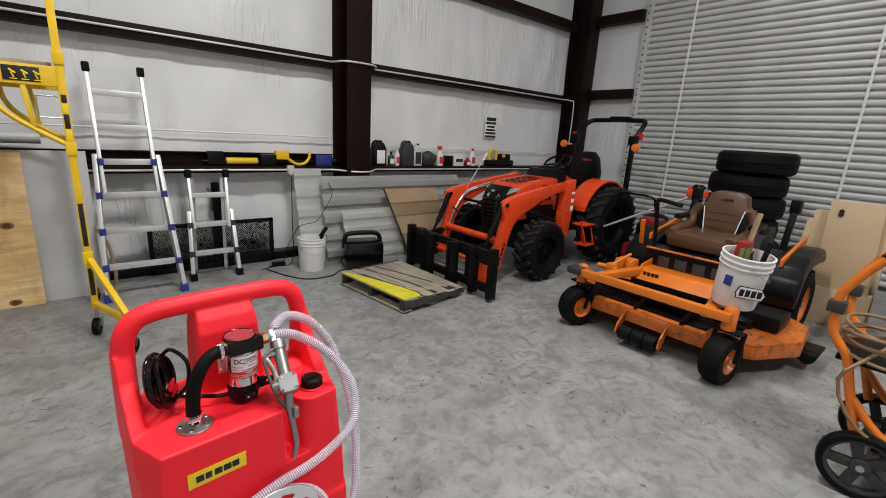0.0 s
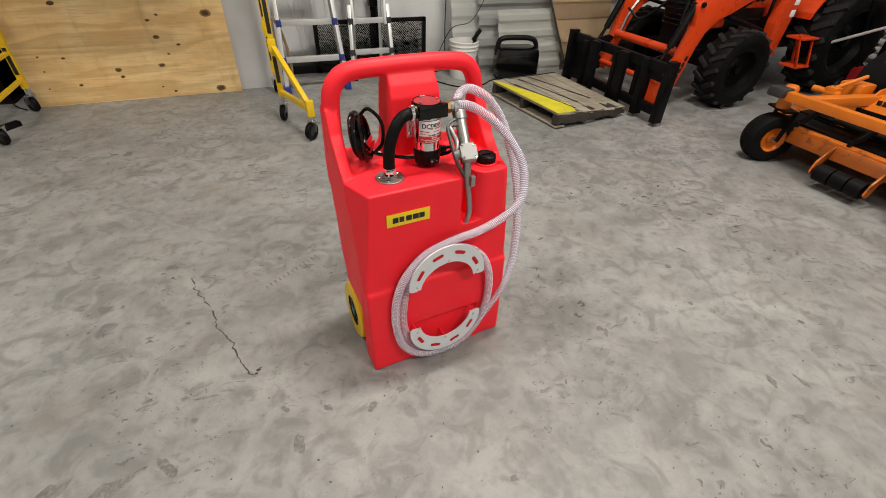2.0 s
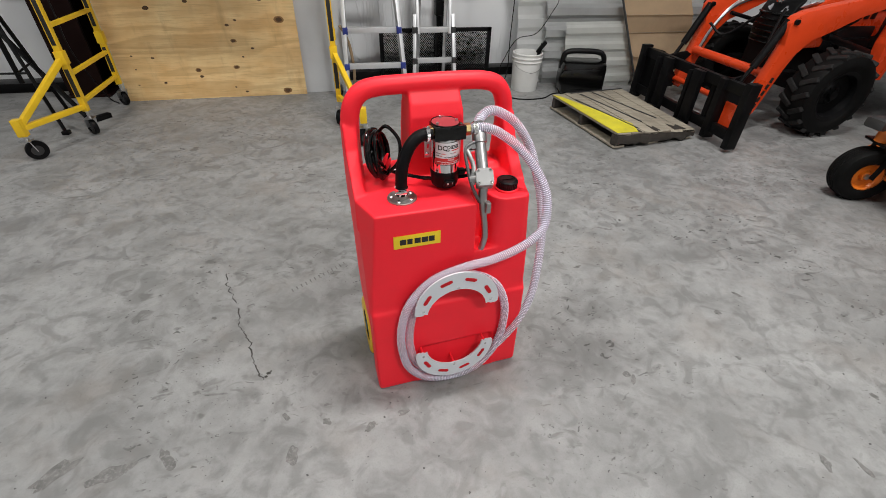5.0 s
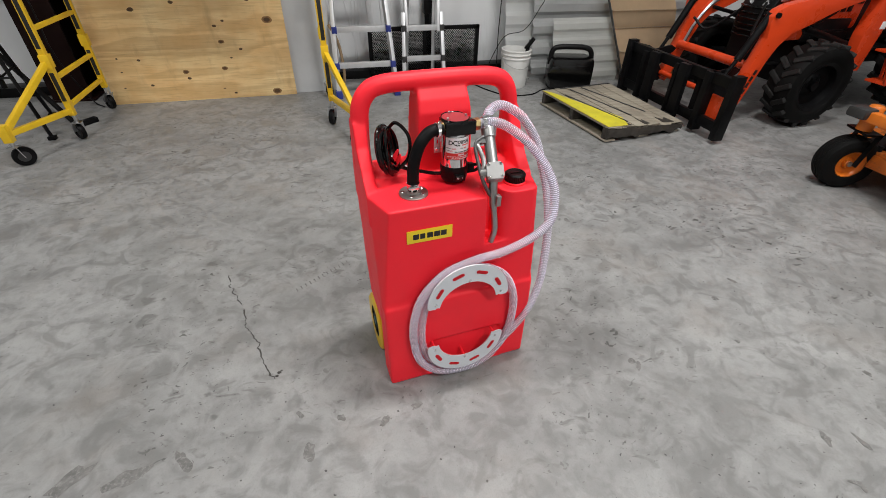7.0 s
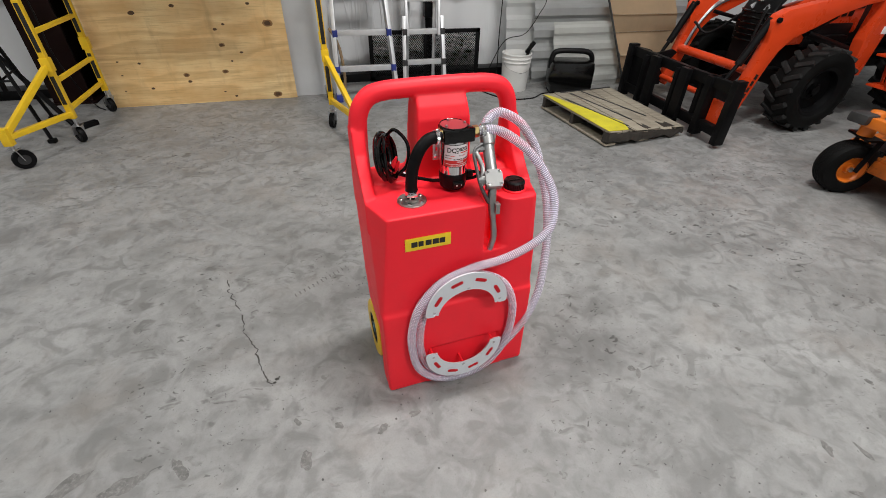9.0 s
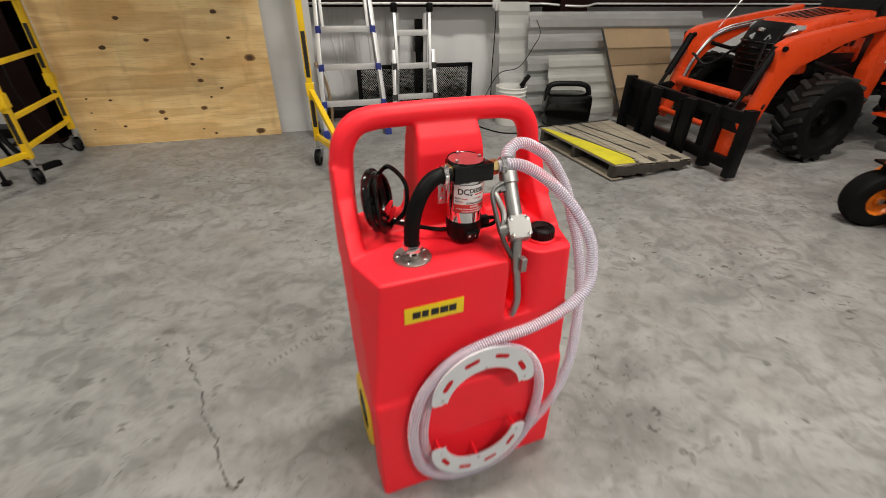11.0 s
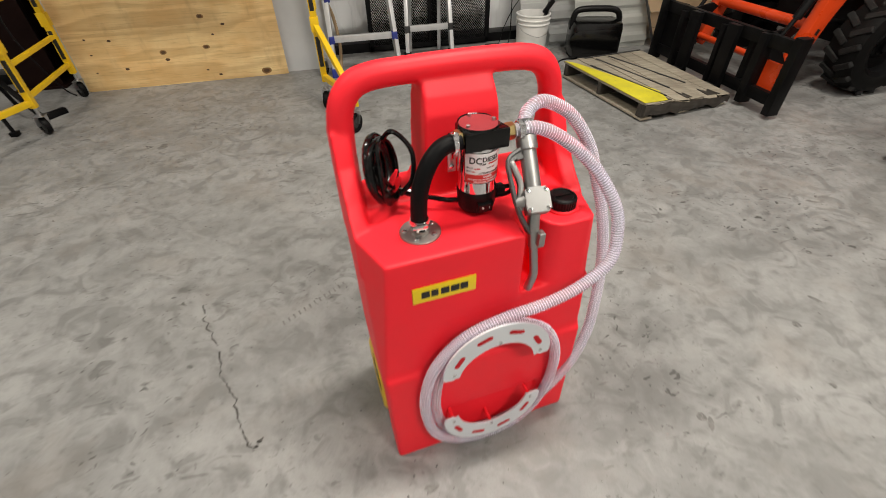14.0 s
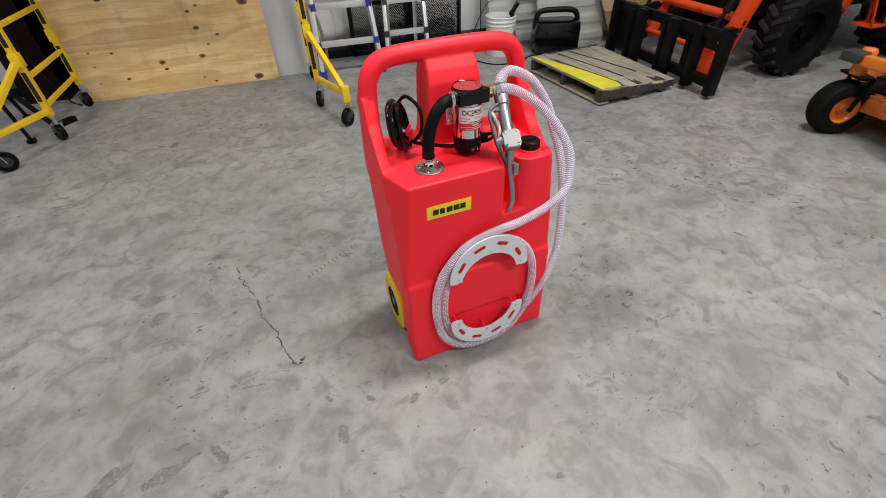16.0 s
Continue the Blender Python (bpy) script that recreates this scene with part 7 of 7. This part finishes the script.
# black plate added to darken the gap under the front beam, with belts
b = B(); box(b, 3.66, 3.90, 1.46, 2.50, 0.275, 0.292, 0.004); box(b, 3.90, 4.26, 1.30, 2.52, 0.275, 0.30, 0.004)
part("gap_plate", b, BLACKST, mo, "black plate added to darken the gap above the deck")
for y0, y1, z in ((1.5, 2.4, 0.315), (1.55, 2.35, 0.335)):
    b = B(); bar(b, (3.74, y0, z), (3.80, y1, z), 0.014, 0.012, 0.002)
    part("drive_belt", b, RUBBER, mo)
for y in (1.62, 1.98, 2.34):
    b = B(); bar(b, (3.64, y, 0.30), (3.70, y - 0.06, 0.40), 0.03, 0.03, 0.004); rod(b, (3.62, y, 0.27), (3.62, y, 0.31), 0.014, 8)
    part("hanger_bolt", b, BLACKST, mo)
b = B(); box(b, 3.955, 3.967, 1.585, 2.215, 0.355, 0.425, 0.003)
part("plate_lip", b, BLACKST, mo)
b = B(); box(b, 3.93, 3.97, 1.60, 2.20, 0.338, 0.354, 0.003)
part("plate_edge", b, MORANGE, mo)
for y in (1.585, 2.205):
    b = B(); prism(b, [(3.98, 0.42), (4.10, 0.53), (4.28, 0.56), (4.28, 0.42)], y - 0.006, y + 0.006, "y", 0.002)
    part("plate_cheek", b, MORANGE, mo)
b = B(); rod(b, (4.30, 0.96, 0.10), (4.45, 1.05, 0.10), 0.055, 18); box(b, 4.22, 4.52, 0.90, 1.02, 0.12, 0.15, 0.004)
part("anti_scalp_roller", b, RUBBER, mo)
for sx, sy in ((3.98, 2.22), (3.95, 1.80), (4.05, 1.36)):
    b = B(); lathe(b, [(0.085, 0.275), (0.085, 0.33), (0.05, 0.345), (0.0, 0.35)], Matrix.Translation((sx, sy, 0)), 20)
    part("spindle_cover", b, BLACKP if sy < 1.5 else MORANGE, mo)
b = B(); box(b, 4.05, 4.35, 1.12, 1.42, 0.28, 0.40, 0.03)
part("belt_cover", b, BLACKP, mo)
b = B(); hexa(b, (3.97, 4.30, 1.58, 2.22), (4.10, 4.30, 1.60, 2.20), 0.40, 0.50, 0.010)
part("foot_plate", b, MORANGE, mo, "orange footrest plate")
b = B(); box(b, 3.70, 3.90, 1.60, 2.18, 0.36, 0.375, 0.002)
part("rubber_mat", b, RUBBER, mo)
for k in range(4):
    b = B(); box(b, 4.035, 4.042, 2.02 + k * 0.036, 2.048 + k * 0.036, 0.455, 0.485, 0.001, None)
    part("lettering_bar", b, INK, mo)
b = B(); box(b, 4.28, 4.52, 1.50, 2.28, 0.42, 0.66, 0.02)
part("console_front", b, BLACKP, mo, "black control console")
for k in range(4):
    b = B(); box(b, 4.270, 4.282, 1.60 + 0.15 * k, 1.70 + 0.15 * k, 0.50, 0.60, 0.004)
    part("console_label", b, DARKG, mo)
b = B(); rod(b, (4.25, 1.50, 0.66), (4.25, 2.26, 0.66), 0.010)
part("grab_rod", b, SCUFFED, mo)
# seat
b = B(); box(b, 4.38, 4.92, 1.63, 2.17, 0.68, 0.82, 0.055)
part("seat_cushion", b, LEATHER, mo, "brown vinyl seat cushion")
b = B(); prism(b, [(1.64, 0.74), (1.60, 0.90), (1.66, 1.02), (1.72, 1.06), (1.74, 1.16), (1.80, 1.19), (2.0, 1.19), (2.06, 1.16), (2.08, 1.06), (2.14, 1.02), (2.20, 0.90), (2.16, 0.74)], 4.86, 4.99, "x", 0.03)
for v in b.verts:
    v.co.x += (v.co.z - 0.74) * 0.16
back = part("seat_backrest", b, LEATHER, mo, "brown vinyl backrest with black side inserts")
for s in (-1, 1):
    b = B(); prism(b, [(1.90 + s * 0.13, 0.80), (1.90 + s * 0.20, 0.84), (1.90 + s * 0.235, 0.92), (1.90 + s * 0.17, 1.03), (1.90 + s * 0.15, 0.92)], 4.852, 4.866, "x", 0.004)
    for v in b.verts:
        v.co.x += (v.co.z - 0.74) * 0.16
    part("side_insert", b, BLACKP, back)
    b = B(); box(b, 4.66, 4.98, 1.90 + s * 0.31 - 0.035, 1.90 + s * 0.31 + 0.035, 0.90, 0.95, 0.02)
    part("armrest", b, BLACKP, mo)
    b = B(); tube(b, smooth_path([(4.40, 1.90 + s * 0.36, 0.62), (4.34, 1.90 + s * 0.36, 0.95), (4.26, 1.90 + s * 0.34, 1.08), (4.16, 1.90 + s * 0.26, 1.11), (4.14, 1.90 + s * 0.08, 1.09)] if s > 0 else [(4.45, 1.56, 0.62), (4.55, 1.52, 0.80), (4.75, 1.50, 0.86), (5.0, 1.5, 0.86)], 6), 0.018, 10)
    part("steering_lever", b, BLACKP, mo, "black steering lever")
for k in range(3):
    b = B(); box(b, 4.865, 4.875, 1.78, 2.02, 0.84 + 0.07 * k, 0.846 + 0.07 * k, 0.002)
    for v in b.verts:
        v.co.x += (v.co.z - 0.74) * 0.16 - 0.008
    part("seat_seam", b, INK, back)
for k in range(4):
    b = B(); box(b, 4.912, 4.921, 1.845 + 0.028 * k, 1.866 + 0.028 * k, 1.105, 1.125, 0.001)
    part("lettering_bar", b, INK, back)
for s in (-1, 1):
    b = B(); tube(b, smooth_path([(4.40, 1.90 + s * 0.245, 0.80), (4.60, 1.90 + s * 0.255, 0.825), (4.84, 1.90 + s * 0.25, 0.85), (4.90, 1.90 + s * 0.255, 0.95), (4.91, 1.90 + s * 0.21, 1.04)], 6), 0.042, 12)
    part("seat_bolster", b, LEATHER, back)
    b = B(); tube(b, smooth_path([(4.862, 1.90 + s * 0.135, 0.80), (4.876, 1.90 + s * 0.152, 0.92), (4.893, 1.90 + s * 0.172, 1.035)], 5), 0.005, 6)
    part("seat_piping", b, LABELW, back)
b = B(); box(b, 4.46, 4.96, 1.62, 2.18, 0.42, 0.68, 0.03)
part("seat_base", b, BLACKST, mo)
for s in (-1, 1):
    yw = 1.88 + s * 0.59
    smooth_wheel(mo, 4.98, yw, 0.305, 0.28, MORANGE, True)
    b = B(); prism(b, [(4.56, 0.34), (4.52, 0.46), (4.56, 0.58), (4.68, 0.67), (4.86, 0.73), (5.10, 0.77), (5.36, 0.76), (5.46, 0.70), (5.42, 0.62), (5.24, 0.64), (4.98, 0.64), (4.80, 0.59), (4.69, 0.49), (4.65, 0.36)], yw - 0.125, yw + 0.125, "y", 0.035)
    for v in b.verts:
        v.co.y = yw + (v.co.y - yw) * (1.08 - 0.9 * max(0.0, v.co.z - 0.56))
    fd = part("fuel_tank_fender", b, BLACKP, mo, "black moulded tank and mudguard")
    b = B(); prism(b, [(4.66, 0.64), (5.34, 0.74), (5.34, 0.85), (4.66, 0.715)], yw - s * 0.04 - 0.012, yw - s * 0.04 + 0.012, "y", 0.004)
    part("orange_stripe", b, MORANGE, fd)
b = B(); box(b, 5.10, 5.70, 1.55, 2.22, 0.36, 0.62, 0.03); box(b, 5.16, 5.62, 1.62, 2.14, 0.62, 0.86, 0.05); lathe(b, [(0.16, 0.86), (0.16, 0.90), (0.10, 0.92), (0, 0.92)], Matrix.Translation((5.4, 1.88, 0)), 24)
part("engine", b, BLACKST, mo, "black engine behind the seat")
for y in (1.45, 2.3):
    b = B(); bar(b, (5.18, y, 0.7), (5.28, y, 1.10), 0.05, 0.05, 0.006); box(b, 5.24, 5.34, y - 0.04, y + 0.04, 1.04, 1.16, 0.01)
    part("roll_bar_stub", b, BLACKST, mo)
b = B(); box(b, 4.0, 4.16, 2.26, 2.42, 0.44, 0.55, 0.02); box(b, 3.78, 3.86, 2.30, 2.38, 0.44, 0.54, 0.015); rod(b, (3.82, 2.34, 0.53), (4.05, 2.30, 0.60), 0.014); rod(b, (3.80, 2.28, 0.50), (3.80, 2.46, 0.50), 0.022)
part("deck_lift", b, MORANGE, mo)
b = B(); bar(b, (4.34, 2.36, 0.66), (4.26, 2.34, 0.90), 0.04, 0.018, 0.004)
part("height_lever", b, MORANGE, mo)

# bucket of tools on the mower's front corner
tb = bucket((3.68, 1.35, 0.54), (3, -7, 30), "white hardware store bucket full of tools on the mower")
b = B(); prism(b, [(-0.045, 0.10), (0.105, 0.10), (0.12, 0.14), (0.09, 0.185), (-0.04, 0.185), (-0.055, 0.14)], -0.149, -0.146, "y", 0.0)
part("printed_panel", b, INK, tb, "printed outline with plain bars", move=pose(0, 0, 0, 0, 0, -88))
b = B(); prism(b, [(-0.040, 0.105), (0.101, 0.105), (0.114, 0.14), (0.087, 0.180), (-0.036, 0.180), (-0.049, 0.14)], -0.151, -0.149, "y", 0.0)
part("printed_field", b, WHITEP, tb, move=pose(0, 0, 0, 0, 0, -88))
for k in range(4):
    b = B(); box(b, -0.032 + 0.034 * k, -0.006 + 0.034 * k, -0.153, -0.151, 0.118, 0.165, 0.0005)
    part("lettering_bar", b, INK, tb, move=pose(0, 0, 0, 0, 0, -88))
b = B(); box(b, -0.025, 0.025, -0.149, -0.146, 0.16, 0.23, 0.001)
part("printed_mark", b, BLUE, tb, move=pose(0, 0, 0, 0, 0, -132))
BK = pose(3.68, 1.35, 0.54, 3, -7, 30)
for name, a, c, w, d, m, label in (("wood_stake", (0.02, 0.03, 0.02), (0.11, -0.02, 0.62), 0.035, 0.022, STICKWOOD, "raw wooden stake standing in the bucket"),
                                  ("red_tool_case", (0.0, 0.03, 0.12), (0.03, 0.03, 0.44), 0.16, 0.06, REDTOOL, "red tool pack standing in the bucket"),
                                  ("black_pry_bar", (-0.06, -0.05, 0.02), (-0.02, -0.09, 0.47), 0.04, 0.03, BLACKP, "black tool handle standing in the bucket"),
                                  ("green_packet", (-0.05, 0.04, 0.15), (-0.04, 0.04, 0.41), 0.07, 0.02, GREENL, "green printed packet standing in the bucket"),
                                  ("ribbed_tube", (0.08, -0.03, 0.04), (0.18, -0.08, 0.46), 0.04, 0.04, DARKG, "dark ribbed tube standing in the bucket")):
    b = B(); bar(b, BK @ Vector(a), BK @ Vector(c), w, d, 0.004)
    solo(name, b, m, label, "tool", group="tools in the bucket", loc=BK @ Vector(a))

# ---- stack of tyres by the door ----
tbm = B()
lathe(tbm, [(0.24, 0.03), (0.27, 0.0), (0.36, 0.0), (0.405, 0.03), (0.415, 0.08), (0.412, 0.083), (0.405, 0.085), (0.405, 0.095), (0.415, 0.098), (0.418, 0.122), (0.405, 0.124), (0.405, 0.134), (0.418, 0.136), (0.415, 0.165), (0.405, 0.230), (0.36, 0.261), (0.27, 0.261), (0.24, 0.230), (0.24, 0.03)], None, 48)
tyre0 = solo("stacked_tyre", tbm, TYRE, "worn black road tyre in a stack by the door", "tyre", group="tyre stack")
tyre0.location = (6.62, 2.2, 0)
for k, (dx, dy) in enumerate(((0.03, -0.02), (-0.02, 0.03), (0.02, 0.02), (0.0, 0.03), (-0.02, -0.02))):
    copy_thing(tyre0, pose(6.62 + dx, 2.22 + dy, 0.262 * (k + 1), 0, 0, 30 * k))

# ---- carton with a tan sheet ----
cb = thing("flat_carton", (5.72, 1.05, 0), 0, "brown cardboard carton with a tan sheet leaning on it", "carton", off=True)
b = B(); hexa(b, (5.72, 5.86, 0.80, 1.36), (5.80, 5.90, 0.84, 1.40), 0, 1.05, 0.004); hexa(b, (5.72, 5.86, 1.3, 1.48), (5.80, 5.90, 1.36, 1.44), 0, 0.95, 0.004)
part("body", b, KRAFT, cb)
b = B(); hexa(b, (5.60, 5.612, 0.845, 1.245), (5.72, 5.732, 0.905, 1.285), 0.33, 1.17, 0.001)
part("tan_sheet", b, TANSH, cb, "smooth tan sheet with a hand hole")
b = B(); rod(b, (5.69, 1.19, 1.075), (5.708, 1.19, 1.075), 0.02, 14); rod(b, (5.688, 1.19, 1.045), (5.706, 1.19, 1.045), 0.02, 14)
part("hand_hole", b, INK, cb)
b = B(); box(b, 5.60, 5.72, 0.82, 1.30, 0.0, 0.36, 0.005)
part("lower_flap", b, KRAFT, cb)

# ---- red walk-behind machine and trimmer behind the mower ----
rm_ = thing("walk_behind_mower", (5.95, 3.0, 0), 0, "red and black push mower parked behind the zero-turn mower", "mower", off=True)
b = B(); box(b, 5.7, 6.3, 2.75, 3.25, 0.14, 0.32, 0.04)
part("deck", b, REDTOOL, rm_)
b = B(); box(b, 5.85, 6.2, 2.82, 3.18, 0.32, 0.60, 0.05); lathe(b, [(0.15, 0.6), (0.15, 0.68), (0.08, 0.72), (0, 0.72)], Matrix.Translation((6.0, 3.0, 0)), 20)
part("engine", b, BLACKST, rm_)
for wx, wy in ((5.72, 2.72), (5.72, 3.28), (6.28, 2.72), (6.28, 3.28)):
    b = B(); lathe(b, [(0, -0.025), (0.09, -0.025), (0.1, -0.01), (0.1, 0.01), (0.09, 0.025), (0, 0.025)], Matrix.Translation((wx, wy, 0.1)) @ pose(0, 0, 0, 90, 0, 0), 20)
    part("wheel", b, RUBBER, rm_)
b = B(); tube(b, smooth_path([(5.75, 2.78, 0.3), (5.45, 2.78, 0.85), (5.38, 2.80, 0.98), (5.36, 3.0, 1.0), (5.38, 3.20, 0.98), (5.45, 3.22, 0.85), (5.75, 3.22, 0.3)], 6), 0.014, 8)
part("handle", b, BLACKST, rm_)
b = B(); box(b, 5.50, 5.70, 2.72, 2.98, 0.62, 0.72, 0.03)
part("red_cover", b, REDTOOL, rm_)
st = thing("string_trimmer", (5.3, 2.75, 0), 0, "orange-red string trimmer with a grey shaft resting on the mower", "trimmer", off=True)
b = B(); rod(b, (5.35, 3.42, 0.50), (5.55, 2.42, 1.06), 0.014, 10)
part("shaft", b, ALU, st)
b = B(); box(b, 5.50, 5.62, 2.30, 2.50, 1.04, 1.12, 0.02); box(b, 5.52, 5.62, 2.42, 2.5, 1.08, 1.15, 0.02)
part("engine_cover", b, ORANGE, st)
b = B(); lathe(b, [(0, -0.03), (0.06, -0.03), (0.07, 0.0), (0.04, 0.03), (0, 0.03)], Matrix.Translation((5.56, 2.40, 1.15)), 16)
part("starter", b, BLACKP, st)
b = B(); bar(b, (5.56, 2.36, 0.0), (5.56, 2.36, 1.06), 0.03, 0.03)
part("stand", b, BLACKST, st)

# ---- pressure washer ----
pw = thing("pressure_washer", (3.1, 0.3, 0), 0, "orange-framed pressure washer with coiled tan hose", "pressure washer", off=True)
def spoked(x, y, r):
    m = Matrix.Translation((x, y, r)) @ pose(0, 0, 0, 0, 90, 8)
    b = B(); lathe(b, [(r * 0.82, -0.03), (r * 0.96, -0.032), (r, -0.02), (r, 0.02), (r * 0.96, 0.032), (r * 0.82, 0.03), (r * 0.82, -0.03)], m, 40)
    t = part("tyre", b, RUBBER, pw, "black wheel with grey spokes")
    b = B(); lathe(b, [(0, -0.025), (r * 0.22, -0.025), (r * 0.26, 0.0), (r * 0.22, 0.025), (0, 0.025)], m, 20)
    for k in range(5):
        a = 2 * math.pi * k / 5 + 0.3
        box(b, r * 0.2, r * 0.86, -r * 0.14, r * 0.14, -0.014, 0.014, 0.004, m @ pose(0, 0, 0, 0, 0, math.degrees(a)))
    lathe(b, [(r * 0.74, -0.022), (r * 0.86, -0.024), (r * 0.86, 0.024), (r * 0.74, 0.022), (r * 0.74, -0.022)], m, 32)
    part("spoked_rim", b, DARKG, t)
    b = B(); lathe(b, [(0, -0.035), (0.016, -0.033), (0.018, 0.0), (0.016, 0.033), (0, 0.035)], m, 12)
    part("axle_cap", b, STEEL, t)


spoked(2.93, 0.50, 0.162); spoked(3.48, 0.50, 0.162)
for x in (2.98, 3.42):
    b = B(); tube(b, smooth_path([(x, 0.56, 0.30), (x, 0.62, 0.50), (x, 0.66, 0.64), (x, 0.73, 0.74), (x, 0.745, 0.86), (x, 0.74, 0.94), (x, 0.68, 1.06), (x, 0.63, 1.13)], 6), 0.02, 12)
    tube(b, smooth_path([(x, 0.60, 0.45), (x, 0.45, 0.30), (x, 0.1, 0.14), (x, -0.25, 0.12)], 6), 0.02, 12)
    part("frame_tube", b, MORANGE, pw, "bent orange steel tube")
b = B(); tube(b, [(2.98, 0.63, 1.13), (3.0, 0.615, 1.15), (3.40, 0.615, 1.15), (3.42, 0.63, 1.13)], 0.026, 12)
part("grip", b, RUBBER, pw, "black foam grip")
for x in (2.95, 3.39):
    b = B(); box(b, x, x + 0.06, 0.71, 0.78, 0.84, 0.90, 0.01)
    part("clamp_block", b, DARKG, pw)
b = B(); rod(b, (2.93, 0.5, 0.162), (3.48, 0.5, 0.162), 0.012)
part("axle", b, STEEL, pw)
b = B(); box(b, 3.02, 3.38, -0.15, 0.45, 0.14, 0.18, 0.006); box(b, 3.04, 3.36, -0.05, 0.42, 0.18, 0.46, 0.04); box(b, 3.08, 3.32, 0.0, 0.40, 0.44, 0.58, 0.04)
part("engine", b, BLACKST, pw, "black petrol engine")
for k in range(6):
    b = B(); box(b, 3.02, 3.045, 0.06, 0.36, 0.22 + 0.035 * k, 0.235 + 0.035 * k, 0.003)
    part("cooling_fin", b, DARKG, pw)
b = B(); rod(b, (3.0, 0.38, 0.36), (3.03, 0.38, 0.36), 0.03, 12)
part("fuel_knob", b, REDTOOL, pw)
b = B(); box(b, 2.99, 3.05, 0.30, 0.46, 0.28, 0.34, 0.01)
part("valve_block", b, STEEL, pw)
b = B()
pts = []
for k in range(5 * 18):
    a = 2 * math.pi * k / 18
    pts.append((3.14 + (0.20 + 0.015 * math.sin(k * 0.13)) * math.cos(a), 0.50 + (0.22 + 0.02 * math.sin(k * 0.21)) * math.sin(a), 0.66 + 0.006 * k / 4 + 0.02 * math.sin(a * 1.5)))
pts += [(2.93, 0.60, 0.66), (2.90, 0.66, 0.55), (2.90, 0.60, 0.40), (2.92, 0.48, 0.30), (3.0, 0.30, 0.26)]
tube(b, smooth_path(pts, 2), 0.0085, 8)
part("hose", b, HOSEBR, pw, "coiled tan rubber hose")
b = B(); box(b, 2.98, 3.42, 0.35, 0.70, 0.615, 0.64, 0.006)
part("hose_tray", b, BLACKST, pw)

# ---- wheelbarrow at the edge of the view ----
wbw = thing("wheelbarrow", (5.1, 0.45, 0), 0, "black plastic wheelbarrow with yellow legs", "wheelbarrow", off=True)
b = B(); hexa(b, (4.95, 5.35, 0.22, 0.62), (4.80, 5.55, 0.10, 0.74), 0.42, 0.74, 0.03)
part("tub", b, BLACKP, wbw)
for y in (0.28, 0.56):
    b = B(); tube(b, smooth_path([(4.45, y, 0.66), (4.75, y, 0.52), (5.1, y, 0.41), (5.55, y * 0.6 + 0.17, 0.24)], 5), 0.018, 8)
    part("handle", b, BLACKP, wbw)
    b = B(); bar(b, (4.86, y, 0.47), (4.80, y + 0.02, 0.0), 0.035, 0.02, 0.004); bar(b, (4.80, y + 0.02, 0.012), (5.02, y, 0.40), 0.03, 0.02, 0.004)
    part("leg", b, YELLOW, wbw)
b = B(); lathe(b, [(0.10, -0.04), (0.17, -0.045), (0.195, -0.02), (0.195, 0.02), (0.17, 0.045), (0.10, 0.04)], Matrix.Translation((5.55, 0.42, 0.195)) @ pose(0, 0, 0, 90, 0, 0), 28)
wt = part("wheel", b, RUBBER, wbw)
b = B(); lathe(b, [(0, -0.05), (0.03, -0.05), (0.105, -0.03), (0.105, 0.03), (0.03, 0.05), (0, 0.05)], Matrix.Translation((5.55, 0.42, 0.195)) @ pose(0, 0, 0, 90, 0, 0), 20)
part("hub", b, STEEL, wt)
